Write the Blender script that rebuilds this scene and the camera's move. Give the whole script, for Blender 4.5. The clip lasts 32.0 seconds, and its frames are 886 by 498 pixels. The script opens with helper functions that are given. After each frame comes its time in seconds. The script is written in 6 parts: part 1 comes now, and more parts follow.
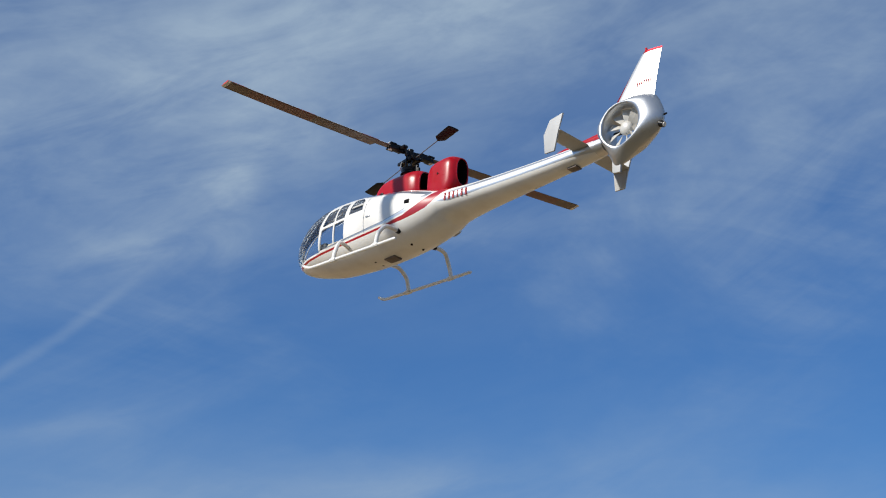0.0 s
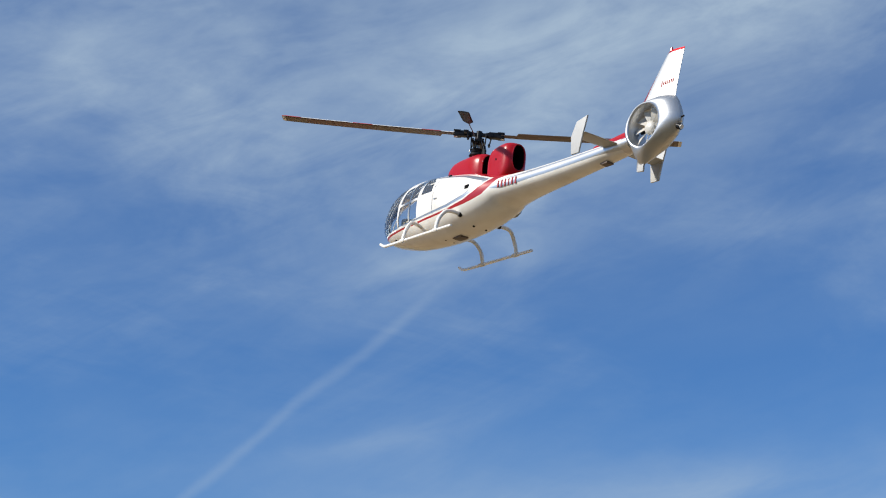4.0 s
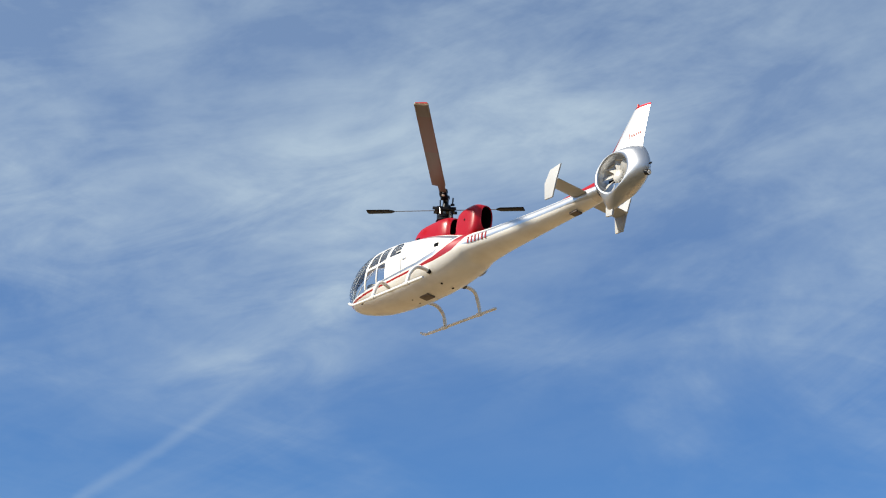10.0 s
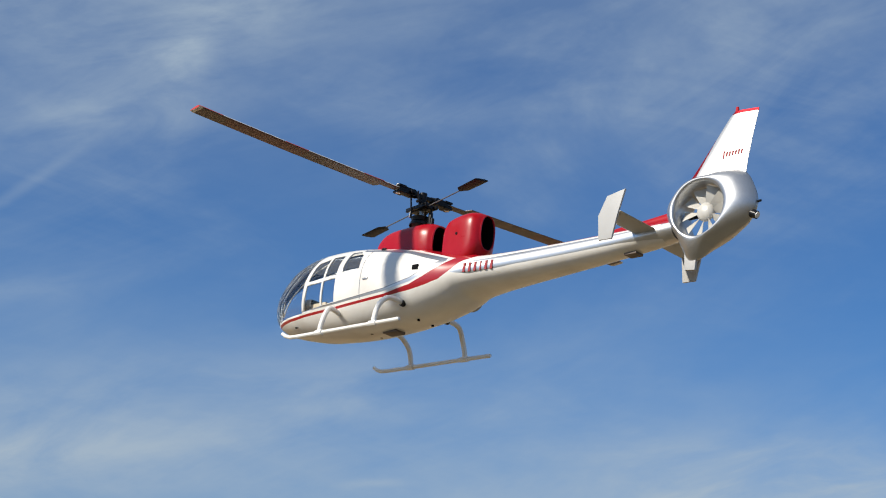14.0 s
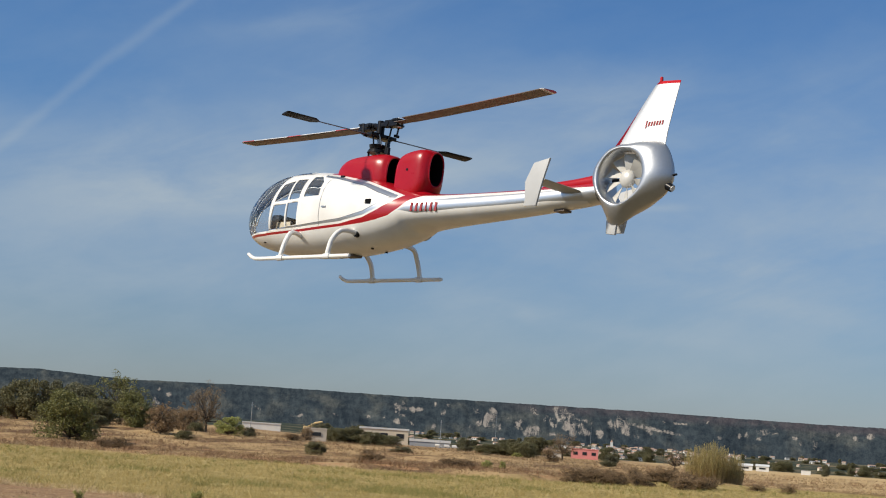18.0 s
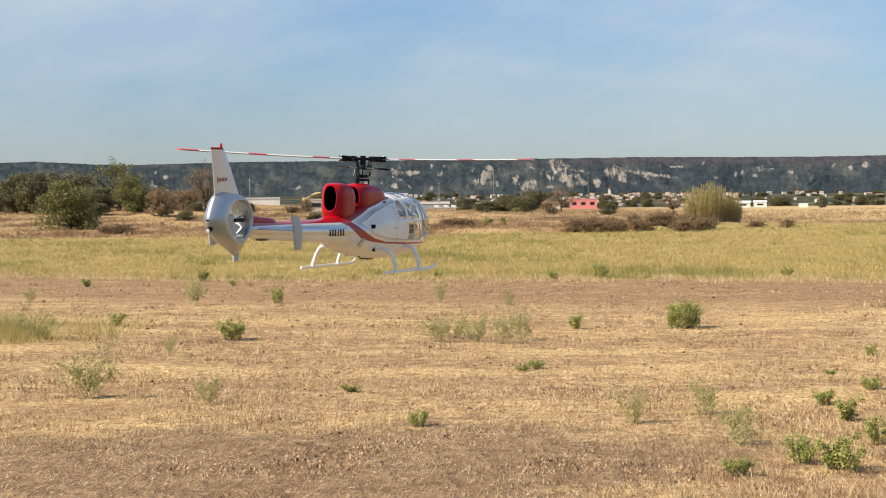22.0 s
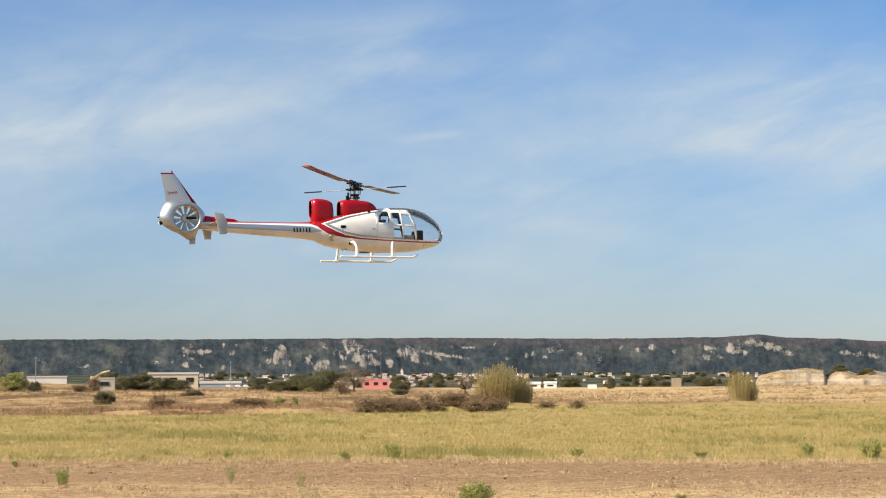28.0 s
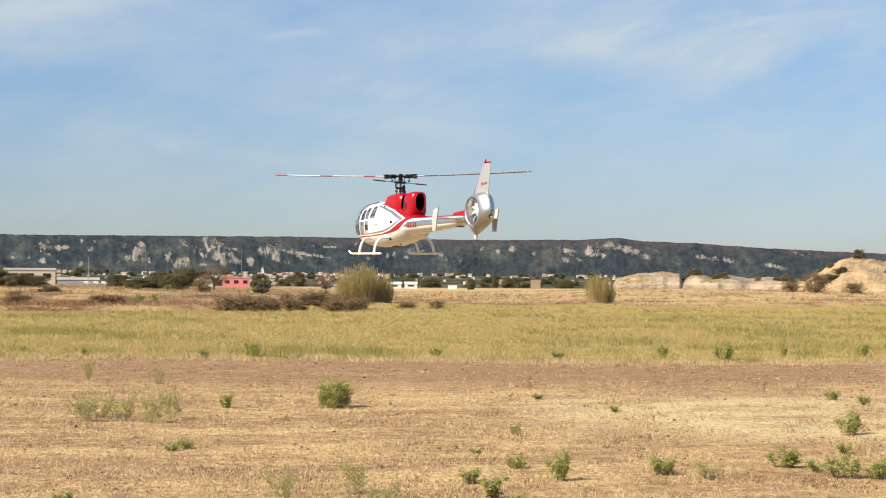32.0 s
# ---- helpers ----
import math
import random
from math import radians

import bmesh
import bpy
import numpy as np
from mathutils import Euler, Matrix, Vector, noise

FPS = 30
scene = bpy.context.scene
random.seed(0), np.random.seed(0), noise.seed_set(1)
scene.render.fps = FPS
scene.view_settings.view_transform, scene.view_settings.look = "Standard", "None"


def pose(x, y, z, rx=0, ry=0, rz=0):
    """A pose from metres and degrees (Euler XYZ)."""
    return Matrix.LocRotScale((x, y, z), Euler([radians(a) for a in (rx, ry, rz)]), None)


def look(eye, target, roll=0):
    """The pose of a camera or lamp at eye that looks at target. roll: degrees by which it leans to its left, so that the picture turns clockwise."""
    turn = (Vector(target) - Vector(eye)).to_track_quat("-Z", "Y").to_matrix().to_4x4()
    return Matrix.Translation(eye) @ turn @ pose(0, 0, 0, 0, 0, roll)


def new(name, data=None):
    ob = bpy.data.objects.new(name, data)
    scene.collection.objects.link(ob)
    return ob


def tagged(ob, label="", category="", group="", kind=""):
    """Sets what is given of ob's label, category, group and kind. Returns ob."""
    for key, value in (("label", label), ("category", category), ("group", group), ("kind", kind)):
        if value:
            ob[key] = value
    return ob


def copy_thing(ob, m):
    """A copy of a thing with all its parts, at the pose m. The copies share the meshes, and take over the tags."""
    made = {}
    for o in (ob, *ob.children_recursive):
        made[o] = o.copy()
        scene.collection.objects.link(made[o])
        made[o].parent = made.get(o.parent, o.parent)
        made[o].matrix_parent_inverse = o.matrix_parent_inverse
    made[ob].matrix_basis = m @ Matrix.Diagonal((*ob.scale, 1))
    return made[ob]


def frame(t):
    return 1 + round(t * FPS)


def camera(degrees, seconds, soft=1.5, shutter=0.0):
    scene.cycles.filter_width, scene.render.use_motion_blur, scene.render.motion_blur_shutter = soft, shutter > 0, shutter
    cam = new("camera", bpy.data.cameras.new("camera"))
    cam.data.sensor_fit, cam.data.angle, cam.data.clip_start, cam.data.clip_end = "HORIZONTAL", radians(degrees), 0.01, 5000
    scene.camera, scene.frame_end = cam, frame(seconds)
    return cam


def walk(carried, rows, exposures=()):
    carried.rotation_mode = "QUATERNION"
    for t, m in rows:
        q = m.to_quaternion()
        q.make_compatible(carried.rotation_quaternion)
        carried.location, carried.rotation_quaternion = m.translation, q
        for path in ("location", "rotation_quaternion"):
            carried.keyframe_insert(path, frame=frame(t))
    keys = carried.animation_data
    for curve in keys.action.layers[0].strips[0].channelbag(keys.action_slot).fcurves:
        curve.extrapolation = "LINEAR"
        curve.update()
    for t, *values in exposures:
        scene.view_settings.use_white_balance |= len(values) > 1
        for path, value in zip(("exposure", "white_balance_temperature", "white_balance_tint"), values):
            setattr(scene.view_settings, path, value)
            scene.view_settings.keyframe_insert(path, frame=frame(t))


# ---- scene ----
# The eye stands still on the field; it pans, tilts and leans with the hand that holds it.
EYE = Vector((0.0, 0.0, 1.6))


def aim(yaw, pitch, roll):
    """Yaw to the right of +y, pitch up, roll as in look()."""
    return (Matrix.Translation(EYE) @ Matrix.Rotation(radians(-yaw), 4, "Z")
            @ Matrix.Rotation(radians(90 + pitch), 4, "X") @ Matrix.Rotation(radians(roll), 4, "Z"))


cam = camera(28.562, 32.0, 1.1)
WALK = [
    (0, 1.91, 19.67, 0.50),
    (0.5, 3.07, 19.84, 0.50),
    (1, 0.92, 20.30, 0.50),
    (1.5, -0.86, 21.09, 0.50),
    (2, -3.85, 21.31, 0.51),
    (2.5, -5.14, 19.80, 0.50),
    (3, -5.42, 18.64, 0.49),
    (3.5, -6.62, 18.56, 0.48),
    (4, -8.25, 19.79, 0.29),
    (4.5, -9.04, 21.95, 0.73),
    (6.5, -8.75, 23.06, 2.50),
    (7, -9.03, 25.05, 2.16),
    (7.5, -8.10, 25.58, 2.32),
    (8, -2.73, 26.63, 2.48),
    (8.5, -1.35, 25.58, 2.64),
    (9, -2.02, 24.87, 2.55),
    (9.5, -1.83, 24.29, 2.85),
    (10, -1.70, 23.53, 2.77),
    (10.5, -1.11, 22.78, 2.76),
    (11, -0.91, 22.24, 2.66),
    (11.5, -0.94, 22.32, 2.29),
    (12, -0.68, 21.43, 2.38),
    (12.5, -0.47, 20.07, 2.76),
    (13, 0.57, 18.78, 3.08),
    (13.5, 2.18, 17.42, 3.00),
    (14, 3.84, 15.96, 2.99),
    (14.5, 4.20, 14.40, 2.51),
    (16.5, -0.96, 8.10, 4.24),
    (17, -3.30, 7.09, 3.48),
    (17.5, -4.58, 6.65, 3.55),
    (18, -5.03, 6.44, 3.87),
    (18.5, -5.56, 6.16, 4.22),
    (19, -5.13, 6.93, 4.75),
    (19.5, -2.37, 6.65, 4.33),
    (20, -0.87, 5.51, 2.81),
    (20.5, -1.19, 3.68, 2.80),
    (21, -1.64, 2.04, 2.27),
    (21.5, -2.93, 0.23, 0.67),
    (22, -4.59, -1.39, -0.62),
    (22.5, -6.13, -1.90, -1.15),
    (23, -7.45, -1.27, -1.22),
    (23.5, -7.37, 0.26, -1.03),
    (24, -6.65, 1.81, -0.71),
    (24.5, -6.83, 3.48, -1.23),
    (26.5, -4.63, 3.92, -0.29),
    (27, -3.22, 4.18, -0.38),
    (27.5, -0.95, 4.34, -0.30),
    (28, 2.26, 4.47, -0.34),
    (28.5, 5.19, 3.71, -0.24),
    (29, 6.85, 2.94, -0.24),
    (29.5, 6.73, 2.52, -0.39),
    (30, 7.06, 2.32, -0.04),
    (30.5, 8.71, 1.75, 0.80),
    (31, 8.41, 1.68, 0.66),
    (31.5, 8.17, 1.52, 0.64),
    (32, 6.80, 1.18, 0.34),
]
walk(cam, [(t, aim(y, p, r)) for t, y, p, r in WALK],
     exposures=[(0, -0.06, 6350, 10), (2, 0.10, 6350, 10), (4.5, 0.17, 6550, 10), (7, 0.54, 6900, 9), (8, 0.46, 6900, 9), (9, 0.40, 6900, 9), (10.5, 0.34, 6750, 9), (12, 0.28, 6650, 9), (13, 0.10, 6650, 10), (14.5, 0.0, 6800, 10),
                (17, -0.05, 6900, 10), (19, 0.02, 6900, 10), (20, 0.2, 7000, 10), (21, 0.48, 7300, 11), (23, 0.53, 7450, 11), (26.5, 0.53, 7500, 11), (32, 0.52, 7550, 11)])


# ---- light: a high sun from behind on one side, thin cirrus ----
SUN_DIR = Vector((-0.906, -0.423, 0.0)) * math.cos(radians(38)) + Vector((0, 0, math.sin(radians(38))))
sun_data = bpy.data.lights.new("sun", "SUN")
sun_data.energy, sun_data.angle, sun_data.color = 5.0, radians(3.0), (1.0, 0.94, 0.84)
sun = new("sun", sun_data)
sun.matrix_world = look(SUN_DIR * 50, (0, 0, 0))


class Nodes:
    """Short hand for node trees: each call makes a node and returns its output."""

    def __init__(self, tree):
        self.tree = tree
        tree.nodes.clear()

    def put(self, kind, **sets):
        n = self.tree.nodes.new(kind)
        for k, v in sets.items():
            setattr(n, k, v)
        return n

    def link(self, value, socket):
        if isinstance(value, bpy.types.NodeSocket):
            self.tree.links.new(value, socket)
        elif value is not None:
            socket.default_value = value

    def m(self, op, a, b=None, c=None, clamp=False):
        n = self.put("ShaderNodeMath", operation=op, use_clamp=clamp)
        for s, v in zip(n.inputs, (a, b, c)):
            self.link(v, s)
        return n.outputs[0]

    def v(self, op, a, b=None):
        n = self.put("ShaderNodeVectorMath", operation=op)
        for s, v in zip(n.inputs, (a, b)):
            self.link(v, s)
        return n.outputs["Value"] if op in ("DOT_PRODUCT", "LENGTH", "DISTANCE") else n.outputs[0]

    def xyz(self, vec):
        n = self.put("ShaderNodeSeparateXYZ")
        self.link(vec, n.inputs[0])
        return n.outputs

    def vec(self, x, y, z):
        n = self.put("ShaderNodeCombineXYZ")
        for s, v in zip(n.inputs, (x, y, z)):
            self.link(v, s)
        return n.outputs[0]

    def noise(self, vec, scale, detail=4.0, rough=0.55, dist=0.0):
        n = self.put("ShaderNodeTexNoise")
        self.link(vec, n.inputs["Vector"])
        n.inputs["Scale"].default_value, n.inputs["Detail"].default_value = scale, detail
        n.inputs["Roughness"].default_value, n.inputs["Distortion"].default_value = rough, dist
        return n.outputs[0]

    def step(self, value, lo, hi):
        n = self.put("ShaderNodeMapRange", interpolation_type="SMOOTHSTEP")
        for s, v in zip(n.inputs, (value, lo, hi, 0.0, 1.0)):
            self.link(v, s)
        return n.outputs[0]

    def mix(self, fac, a, b):
        n = self.put("ShaderNodeMix", data_type="RGBA")
        for s, v in ((n.inputs[0], fac), (n.inputs[6], a), (n.inputs[7], b)):
            self.link((*v, 1.0) if isinstance(v, tuple) and len(v) == 3 else v, s)
        return n.outputs[2]

    def ramp(self, fac, stops):
        n = self.put("ShaderNodeValToRGB")
        e = n.color_ramp.elements
        while len(e) < len(stops):
            e.new(0.5)
        for el, (p, c) in zip(e, stops):
            el.position, el.color = p, (*c, 1.0) if isinstance(c, tuple) else (c, c, c, 1.0)
        self.link(fac, n.inputs[0])
        return n.outputs[0]

    def line(self, x, lo, hi, knots):
        """A broken line: the value at x, through (x, value) knots."""
        n = self.put("ShaderNodeMapRange")
        for s, v in zip(n.inputs, (x, lo, hi, 0.0, 1.0)):
            self.link(v, s)
        return self.ramp(n.outputs[0], [((k - lo) / (hi - lo), v) for k, v in knots])


# sky: Nishita with thin streaks of cirrus and one contrail
world = bpy.data.worlds.new("sky")
scene.world = world
world.use_nodes = True
N = Nodes(world.node_tree)
sky = N.put("ShaderNodeTexSky", sky_type="NISHITA", sun_disc=False, sun_elevation=radians(38), sun_rotation=radians(245),
            air_density=1.0, dust_density=0.6, ozone_density=2.5, altitude=100)
way = N.put("ShaderNodeTexCoord").outputs["Generated"]
wx, wy, wz = N.xyz(way)
az = N.m("MULTIPLY", N.m("ARCTAN2", wx, wy), 57.2958)
el = N.m("MULTIPLY", N.m("ARCSINE", wz), 57.2958)
flat = N.vec(az, N.m("MULTIPLY", el, 1.0), 0.0)


def streaks(turn, sx, sy, scale, detail, dist):
    c, s = math.cos(radians(turn)), math.sin(radians(turn))
    u = N.m("ADD", N.m("MULTIPLY", az, c * sx), N.m("MULTIPLY", el, s * sx))
    w = N.m("ADD", N.m("MULTIPLY", az, -s * sy), N.m("MULTIPLY", el, c * sy))
    return N.noise(N.vec(u, w, turn), scale, detail, 0.6, dist)


broad = streaks(8, 0.5, 1.0, 0.13, 6.0, 0.15)
fine = streaks(14, 0.3, 1.0, 0.55, 9.0, 0.5)
veil = N.step(N.m("ADD", N.m("MULTIPLY", broad, 0.75), N.m("MULTIPLY", fine, 0.3)), 0.24, 0.80)
# cirrus: combed fibres in drifting patches
fibres = N.m("ADD", N.m("MULTIPLY", streaks(30, 0.16, 1.0, 0.42, 10.0, 0.8), 0.55), N.m("MULTIPLY", streaks(-9, 0.22, 1.0, 0.8, 9.0, 0.6), 0.45))
drift = N.step(N.noise(N.vec(N.m("MULTIPLY", az, 0.6), el, 4.0), 0.16, 6.0, 0.6, 0.4), 0.40, 0.64)
cirrus = N.m("MULTIPLY", drift, N.step(fibres, 0.30, 0.74))
puffs = None
# cloud banks: azimuth, elevation, half widths, tilt, weight
CLOUDS_HIGH = [
    (-8.5, 19.2, 3.2, 0.8, 10, 0.35), (-5.5, 21.4, 0.9, 2.2, -8, 0.4), (-9.6, 24, 6, 1.6, 12, 0.35), (3.4, 20.4, 2.6, 0.7, 6, 0.3), (-18, 24, 6, 2.2, -10, 0.3), (-2, 27, 7, 2, 10, 0.35),
    (-7, 20.5, 5.5, 2.6, 18, 0.3), (-4, 23.5, 4, 1.5, 25, 0.25), (5, 27.5, 6, 2.2, 10, 0.3), (-0.5, 11.5, 7, 0.9, 6, 0.4), (-10.3, 13.5, 3.5, 0.5, 12, 0.25), (-13, 8.9, 6, 1.2, 14, 0.4), (-6.5, 9, 5, 0.9, 8, 0.4), (14, 9.0, 6, 1.2, -6, 0.45),
    (2.2, 10.6, 4, 0.5, 4, 0.3),
]
CLOUDS_LOW = [
    (2, 8.2, 1, 0.16, 4, 0.3), (16, 7, 5, 1, -10, 0.5), (6, 5.2, 7, 0.5, -10, 0.3), (-10, 8.2, 7, 0.8, 10, 0.35), (-2.2, 4.5, 0.45, 0.22, 0, 0.35), (0.5, 4.2, 3.2, 0.3, -6, 0.25),
    (5, 6.4, 4, 0.5, -8, 0.3), (18, 5, 6, 1, -4, 0.3), (16.5, 8.6, 6.5, 1.5, 8, 0.5), (-12, 7, 6, 0.9, 6, 0.2), (-12, 5, 7, 0.6, 5, 0.2),
]
for a0, e0, wa, we, tilt, weight in CLOUDS_HIGH + CLOUDS_LOW:
    c, s = math.cos(radians(tilt)), math.sin(radians(tilt))
    da, de = N.m("SUBTRACT", az, a0), N.m("SUBTRACT", el, e0)
    u = N.m("DIVIDE", N.m("ADD", N.m("MULTIPLY", da, c), N.m("MULTIPLY", de, s)), wa)
    w = N.m("DIVIDE", N.m("SUBTRACT", N.m("MULTIPLY", de, c), N.m("MULTIPLY", da, s)), we)
    g = N.m("MULTIPLY", N.m("EXPONENT", N.m("MULTIPLY", N.m("ADD", N.m("MULTIPLY", u, u), N.m("MULTIPLY", w, w)), -1.0)), weight)
    puffs = g if puffs is None else N.m("ADD", puffs, g)
lumpy = N.m("MULTIPLY", puffs, N.m("ADD", 0.35, N.m("MULTIPLY", N.step(fine, 0.28, 0.72), 0.6)))
# the contrail: a soft band along a broken line
trail_el = N.line(az, -30.0, 0.0, [(-30, 0.2), (-24, 5.3), (-19.8, 8.5), (-15.8, 12.3), (-13.2, 14.6), (-8.3, 18.5), (0, 24)])
wob = N.m("MULTIPLY", N.m("SUBTRACT", N.noise(flat, 0.5, 3.0), 0.5), 0.5)
off = N.m("ABSOLUTE", N.m("SUBTRACT", N.m("SUBTRACT", el, trail_el), wob))
trail = N.m("MULTIPLY", N.m("SUBTRACT", 1.0, N.step(off, 0.0, 0.42)), N.m("MULTIPLY", N.step(az, -24.0, -21.0), N.m("SUBTRACT", 1.0, N.step(az, -10.0, -7.5))))
cloud = N.m("ADD", N.m("ADD", N.m("MULTIPLY", veil, N.line(el, 0.0, 50.0, [(0.0, 0.4), (4.0, 0.6), (8.0, 0.7), (11.0, 0.30), (16.0, 0.08), (20.0, 0.30), (25.0, 0.78), (50.0, 0.8)])), lumpy), N.m("ADD", N.m("MULTIPLY", trail, 0.17), N.m("MULTIPLY", cirrus, N.line(el, 0.0, 50.0, [(0.0, 0.08), (5.0, 0.20), (10.0, 0.22), (14.0, 0.14), (18.0, 0.30), (22.0, 0.42), (26.0, 0.26), (50.0, 0.26)]))), clamp=True)
cloud = N.m("MAXIMUM", cloud, N.m("MULTIPLY", N.step(el, 19.0, 28.0), 0.34))
cloud = N.m("MULTIPLY", cloud, N.step(el, -1.5, 3.0))
low = N.m("SUBTRACT", 1.0, N.step(el, -2.0, 14.0))
SKY_STRENGTH = 0.08
tint = N.mix(low, (0.45, 0.845, 1.30), (0.72, 0.805, 1.08))
blue = N.put("ShaderNodeMix", data_type="RGBA", blend_type="MULTIPLY")
N.link(1.0, blue.inputs[0]), N.link(sky.outputs[0], blue.inputs[6]), N.link(tint, blue.inputs[7])
seen = N.mix(N.m("MULTIPLY", cloud, 0.85), blue.outputs[2], N.mix(low, (4.75, 6.05, 7.4), (5.2, 6.2, 7.15)))
back = N.put("ShaderNodeBackground")
N.link(seen, back.inputs[0])
back.inputs[1].default_value = SKY_STRENGTH
N.link(back.outputs[0], N.put("ShaderNodeOutputWorld").inputs[0])


# ---- materials ----
def material(name):
    mat = bpy.data.materials.new(name)
    mat.use_nodes = True
    n = Nodes(mat.node_tree)
    bsdf = n.put("ShaderNodeBsdfPrincipled")
    n.link(bsdf.outputs[0], n.put("ShaderNodeOutputMaterial").inputs[0])
    return mat, n, bsdf


def bump(n, bsdf, height, strength, distance):
    b = n.put("ShaderNodeBump")
    b.inputs["Strength"].default_value, b.inputs["Distance"].default_value = strength, distance
    n.link(height, b.inputs["Height"])
    n.link(b.outputs[0], bsdf.inputs["Normal"])


def plain(name, colour, rough=0.5, metal=0.0, grain=40.0, vary=0.12, relief=0.0, coat=0.0, islands=False, shine=0.5):
    mat, n, bsdf = material(name)
    co = n.put("ShaderNodeTexCoord").outputs["Object"]
    big, small = n.noise(co, grain * 0.15, 3.0), n.noise(co, grain, 5.0)
    f = n.m("ADD", n.m("MULTIPLY", big, 0.5), n.m("MULTIPLY", small, 0.5))
    if islands:
        f = n.m("ADD", n.m("MULTIPLY", f, 0.4), n.m("MULTIPLY", n.put("ShaderNodeNewGeometry").outputs["Random Per Island"], 0.6))
    lo, hi = tuple(c * (1 - vary) for c in colour), tuple(min(1, c * (1 + vary)) for c in colour)
    n.link(n.mix(n.step(f, 0.25, 0.75), lo, hi), bsdf.inputs["Base Color"])
    n.link(n.m("ADD", rough, n.m("MULTIPLY", n.m("SUBTRACT", small, 0.5), 0.15)), bsdf.inputs["Roughness"])
    bsdf.inputs["Metallic"].default_value, bsdf.inputs["Coat Weight"].default_value = metal, coat
    bsdf.inputs["Coat Roughness"].default_value, bsdf.inputs["Specular IOR Level"].default_value = 0.06, shine
    if relief:
        bump(n, bsdf, small, 0.5, relief)
    return mat


def leafy(name, dark, light, rough=0.6, through_light=0.25):
    """Leaves and blades: a tone of its own for each, some light let through."""
    mat, n, bsdf = material(name)
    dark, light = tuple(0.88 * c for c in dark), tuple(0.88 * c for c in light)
    r = n.put("ShaderNodeNewGeometry").outputs["Random Per Island"]
    co = n.put("ShaderNodeTexCoord").outputs["Object"]
    f = n.m("ADD", n.m("MULTIPLY", r, 0.75), n.m("MULTIPLY", n.noise(co, 0.9, 2.0), 0.25))
    col = n.mix(f, dark, light)
    n.link(col, bsdf.inputs["Base Color"])
    bsdf.inputs["Roughness"].default_value = rough
    t = n.put("ShaderNodeBsdfTranslucent")
    n.link(col, t.inputs[0])
    mixer = n.put("ShaderNodeMixShader")
    mixer.inputs[0].default_value = through_light
    n.link(bsdf.outputs[0], mixer.inputs[1]), n.link(t.outputs[0], mixer.inputs[2])
    out = [x for x in n.tree.nodes if x.bl_idname == "ShaderNodeOutputMaterial"][0]
    n.link(mixer.outputs[0], out.inputs[0])
    return mat


RED, WHITE, SILVER = (0.37, 0.0025, 0.009), (0.85, 0.83, 0.78), (0.57, 0.58, 0.59)
paint_red = plain("red_lacquer", RED, 0.30, 0.0, 60, 0.06, coat=0.15, shine=0.3)
paint_white = plain("white_lacquer", WHITE, 0.35, 0.0, 30, 0.03, coat=0.4)
paint_silver = plain("silver_lacquer", (0.50, 0.51, 0.52), 0.40, 0.9, 200, 0.05, coat=0.2)
grey_plate = plain("light_grey_plate", (0.46, 0.46, 0.45), 0.45, 0.0, 30, 0.05)
grey_metal = plain("worn_grey_metal", (0.45, 0.45, 0.44), 0.35, 0.9, 60, 0.1)
dark_steel = plain("dark_steel_rod", (0.16, 0.16, 0.17), 0.5, 0.6, 60, 0.1)
black_part = plain("black_anodised_metal", (0.008, 0.008, 0.009), 0.32, 0.0, 80, 0.3, shine=0.22)
black_matt = plain("black_inside", (0.006, 0.006, 0.007), 0.85, 0.0, 30, 0.3, shine=0.1)
rubber = plain("black_plastic", (0.009, 0.009, 0.010), 0.5, 0.0, 80, 0.2, shine=0.2)
dark_hatch = plain("brown_grey_hatch", (0.13, 0.10, 0.08), 0.6, 0.0, 90, 0.2)
mark_red = plain("dark_red_lettering", (0.33, 0.03, 0.03), 0.4, 0.0, 60, 0.05)
seat_cloth = plain("grey_seat_cloth", (0.16, 0.15, 0.14), 0.9, 0.0, 200, 0.2)
cabin_lining = plain("dark_cabin_lining", (0.09, 0.09, 0.092), 0.85, 0.0, 60, 0.2, shine=0.2)
cream_panel = plain("cream_panel", (0.6, 0.52, 0.38), 0.5, 0.0, 40, 0.05)
fan_pale = plain("pale_fan_plastic", (0.62, 0.6, 0.55), 0.35, 0.1, 40, 0.05)
lamp_red, n_, b_ = material("red_lamp_glass")
b_.inputs["Base Color"].default_value, b_.inputs["Roughness"].default_value = (0.5, 0.01, 0.01, 1), 0.15


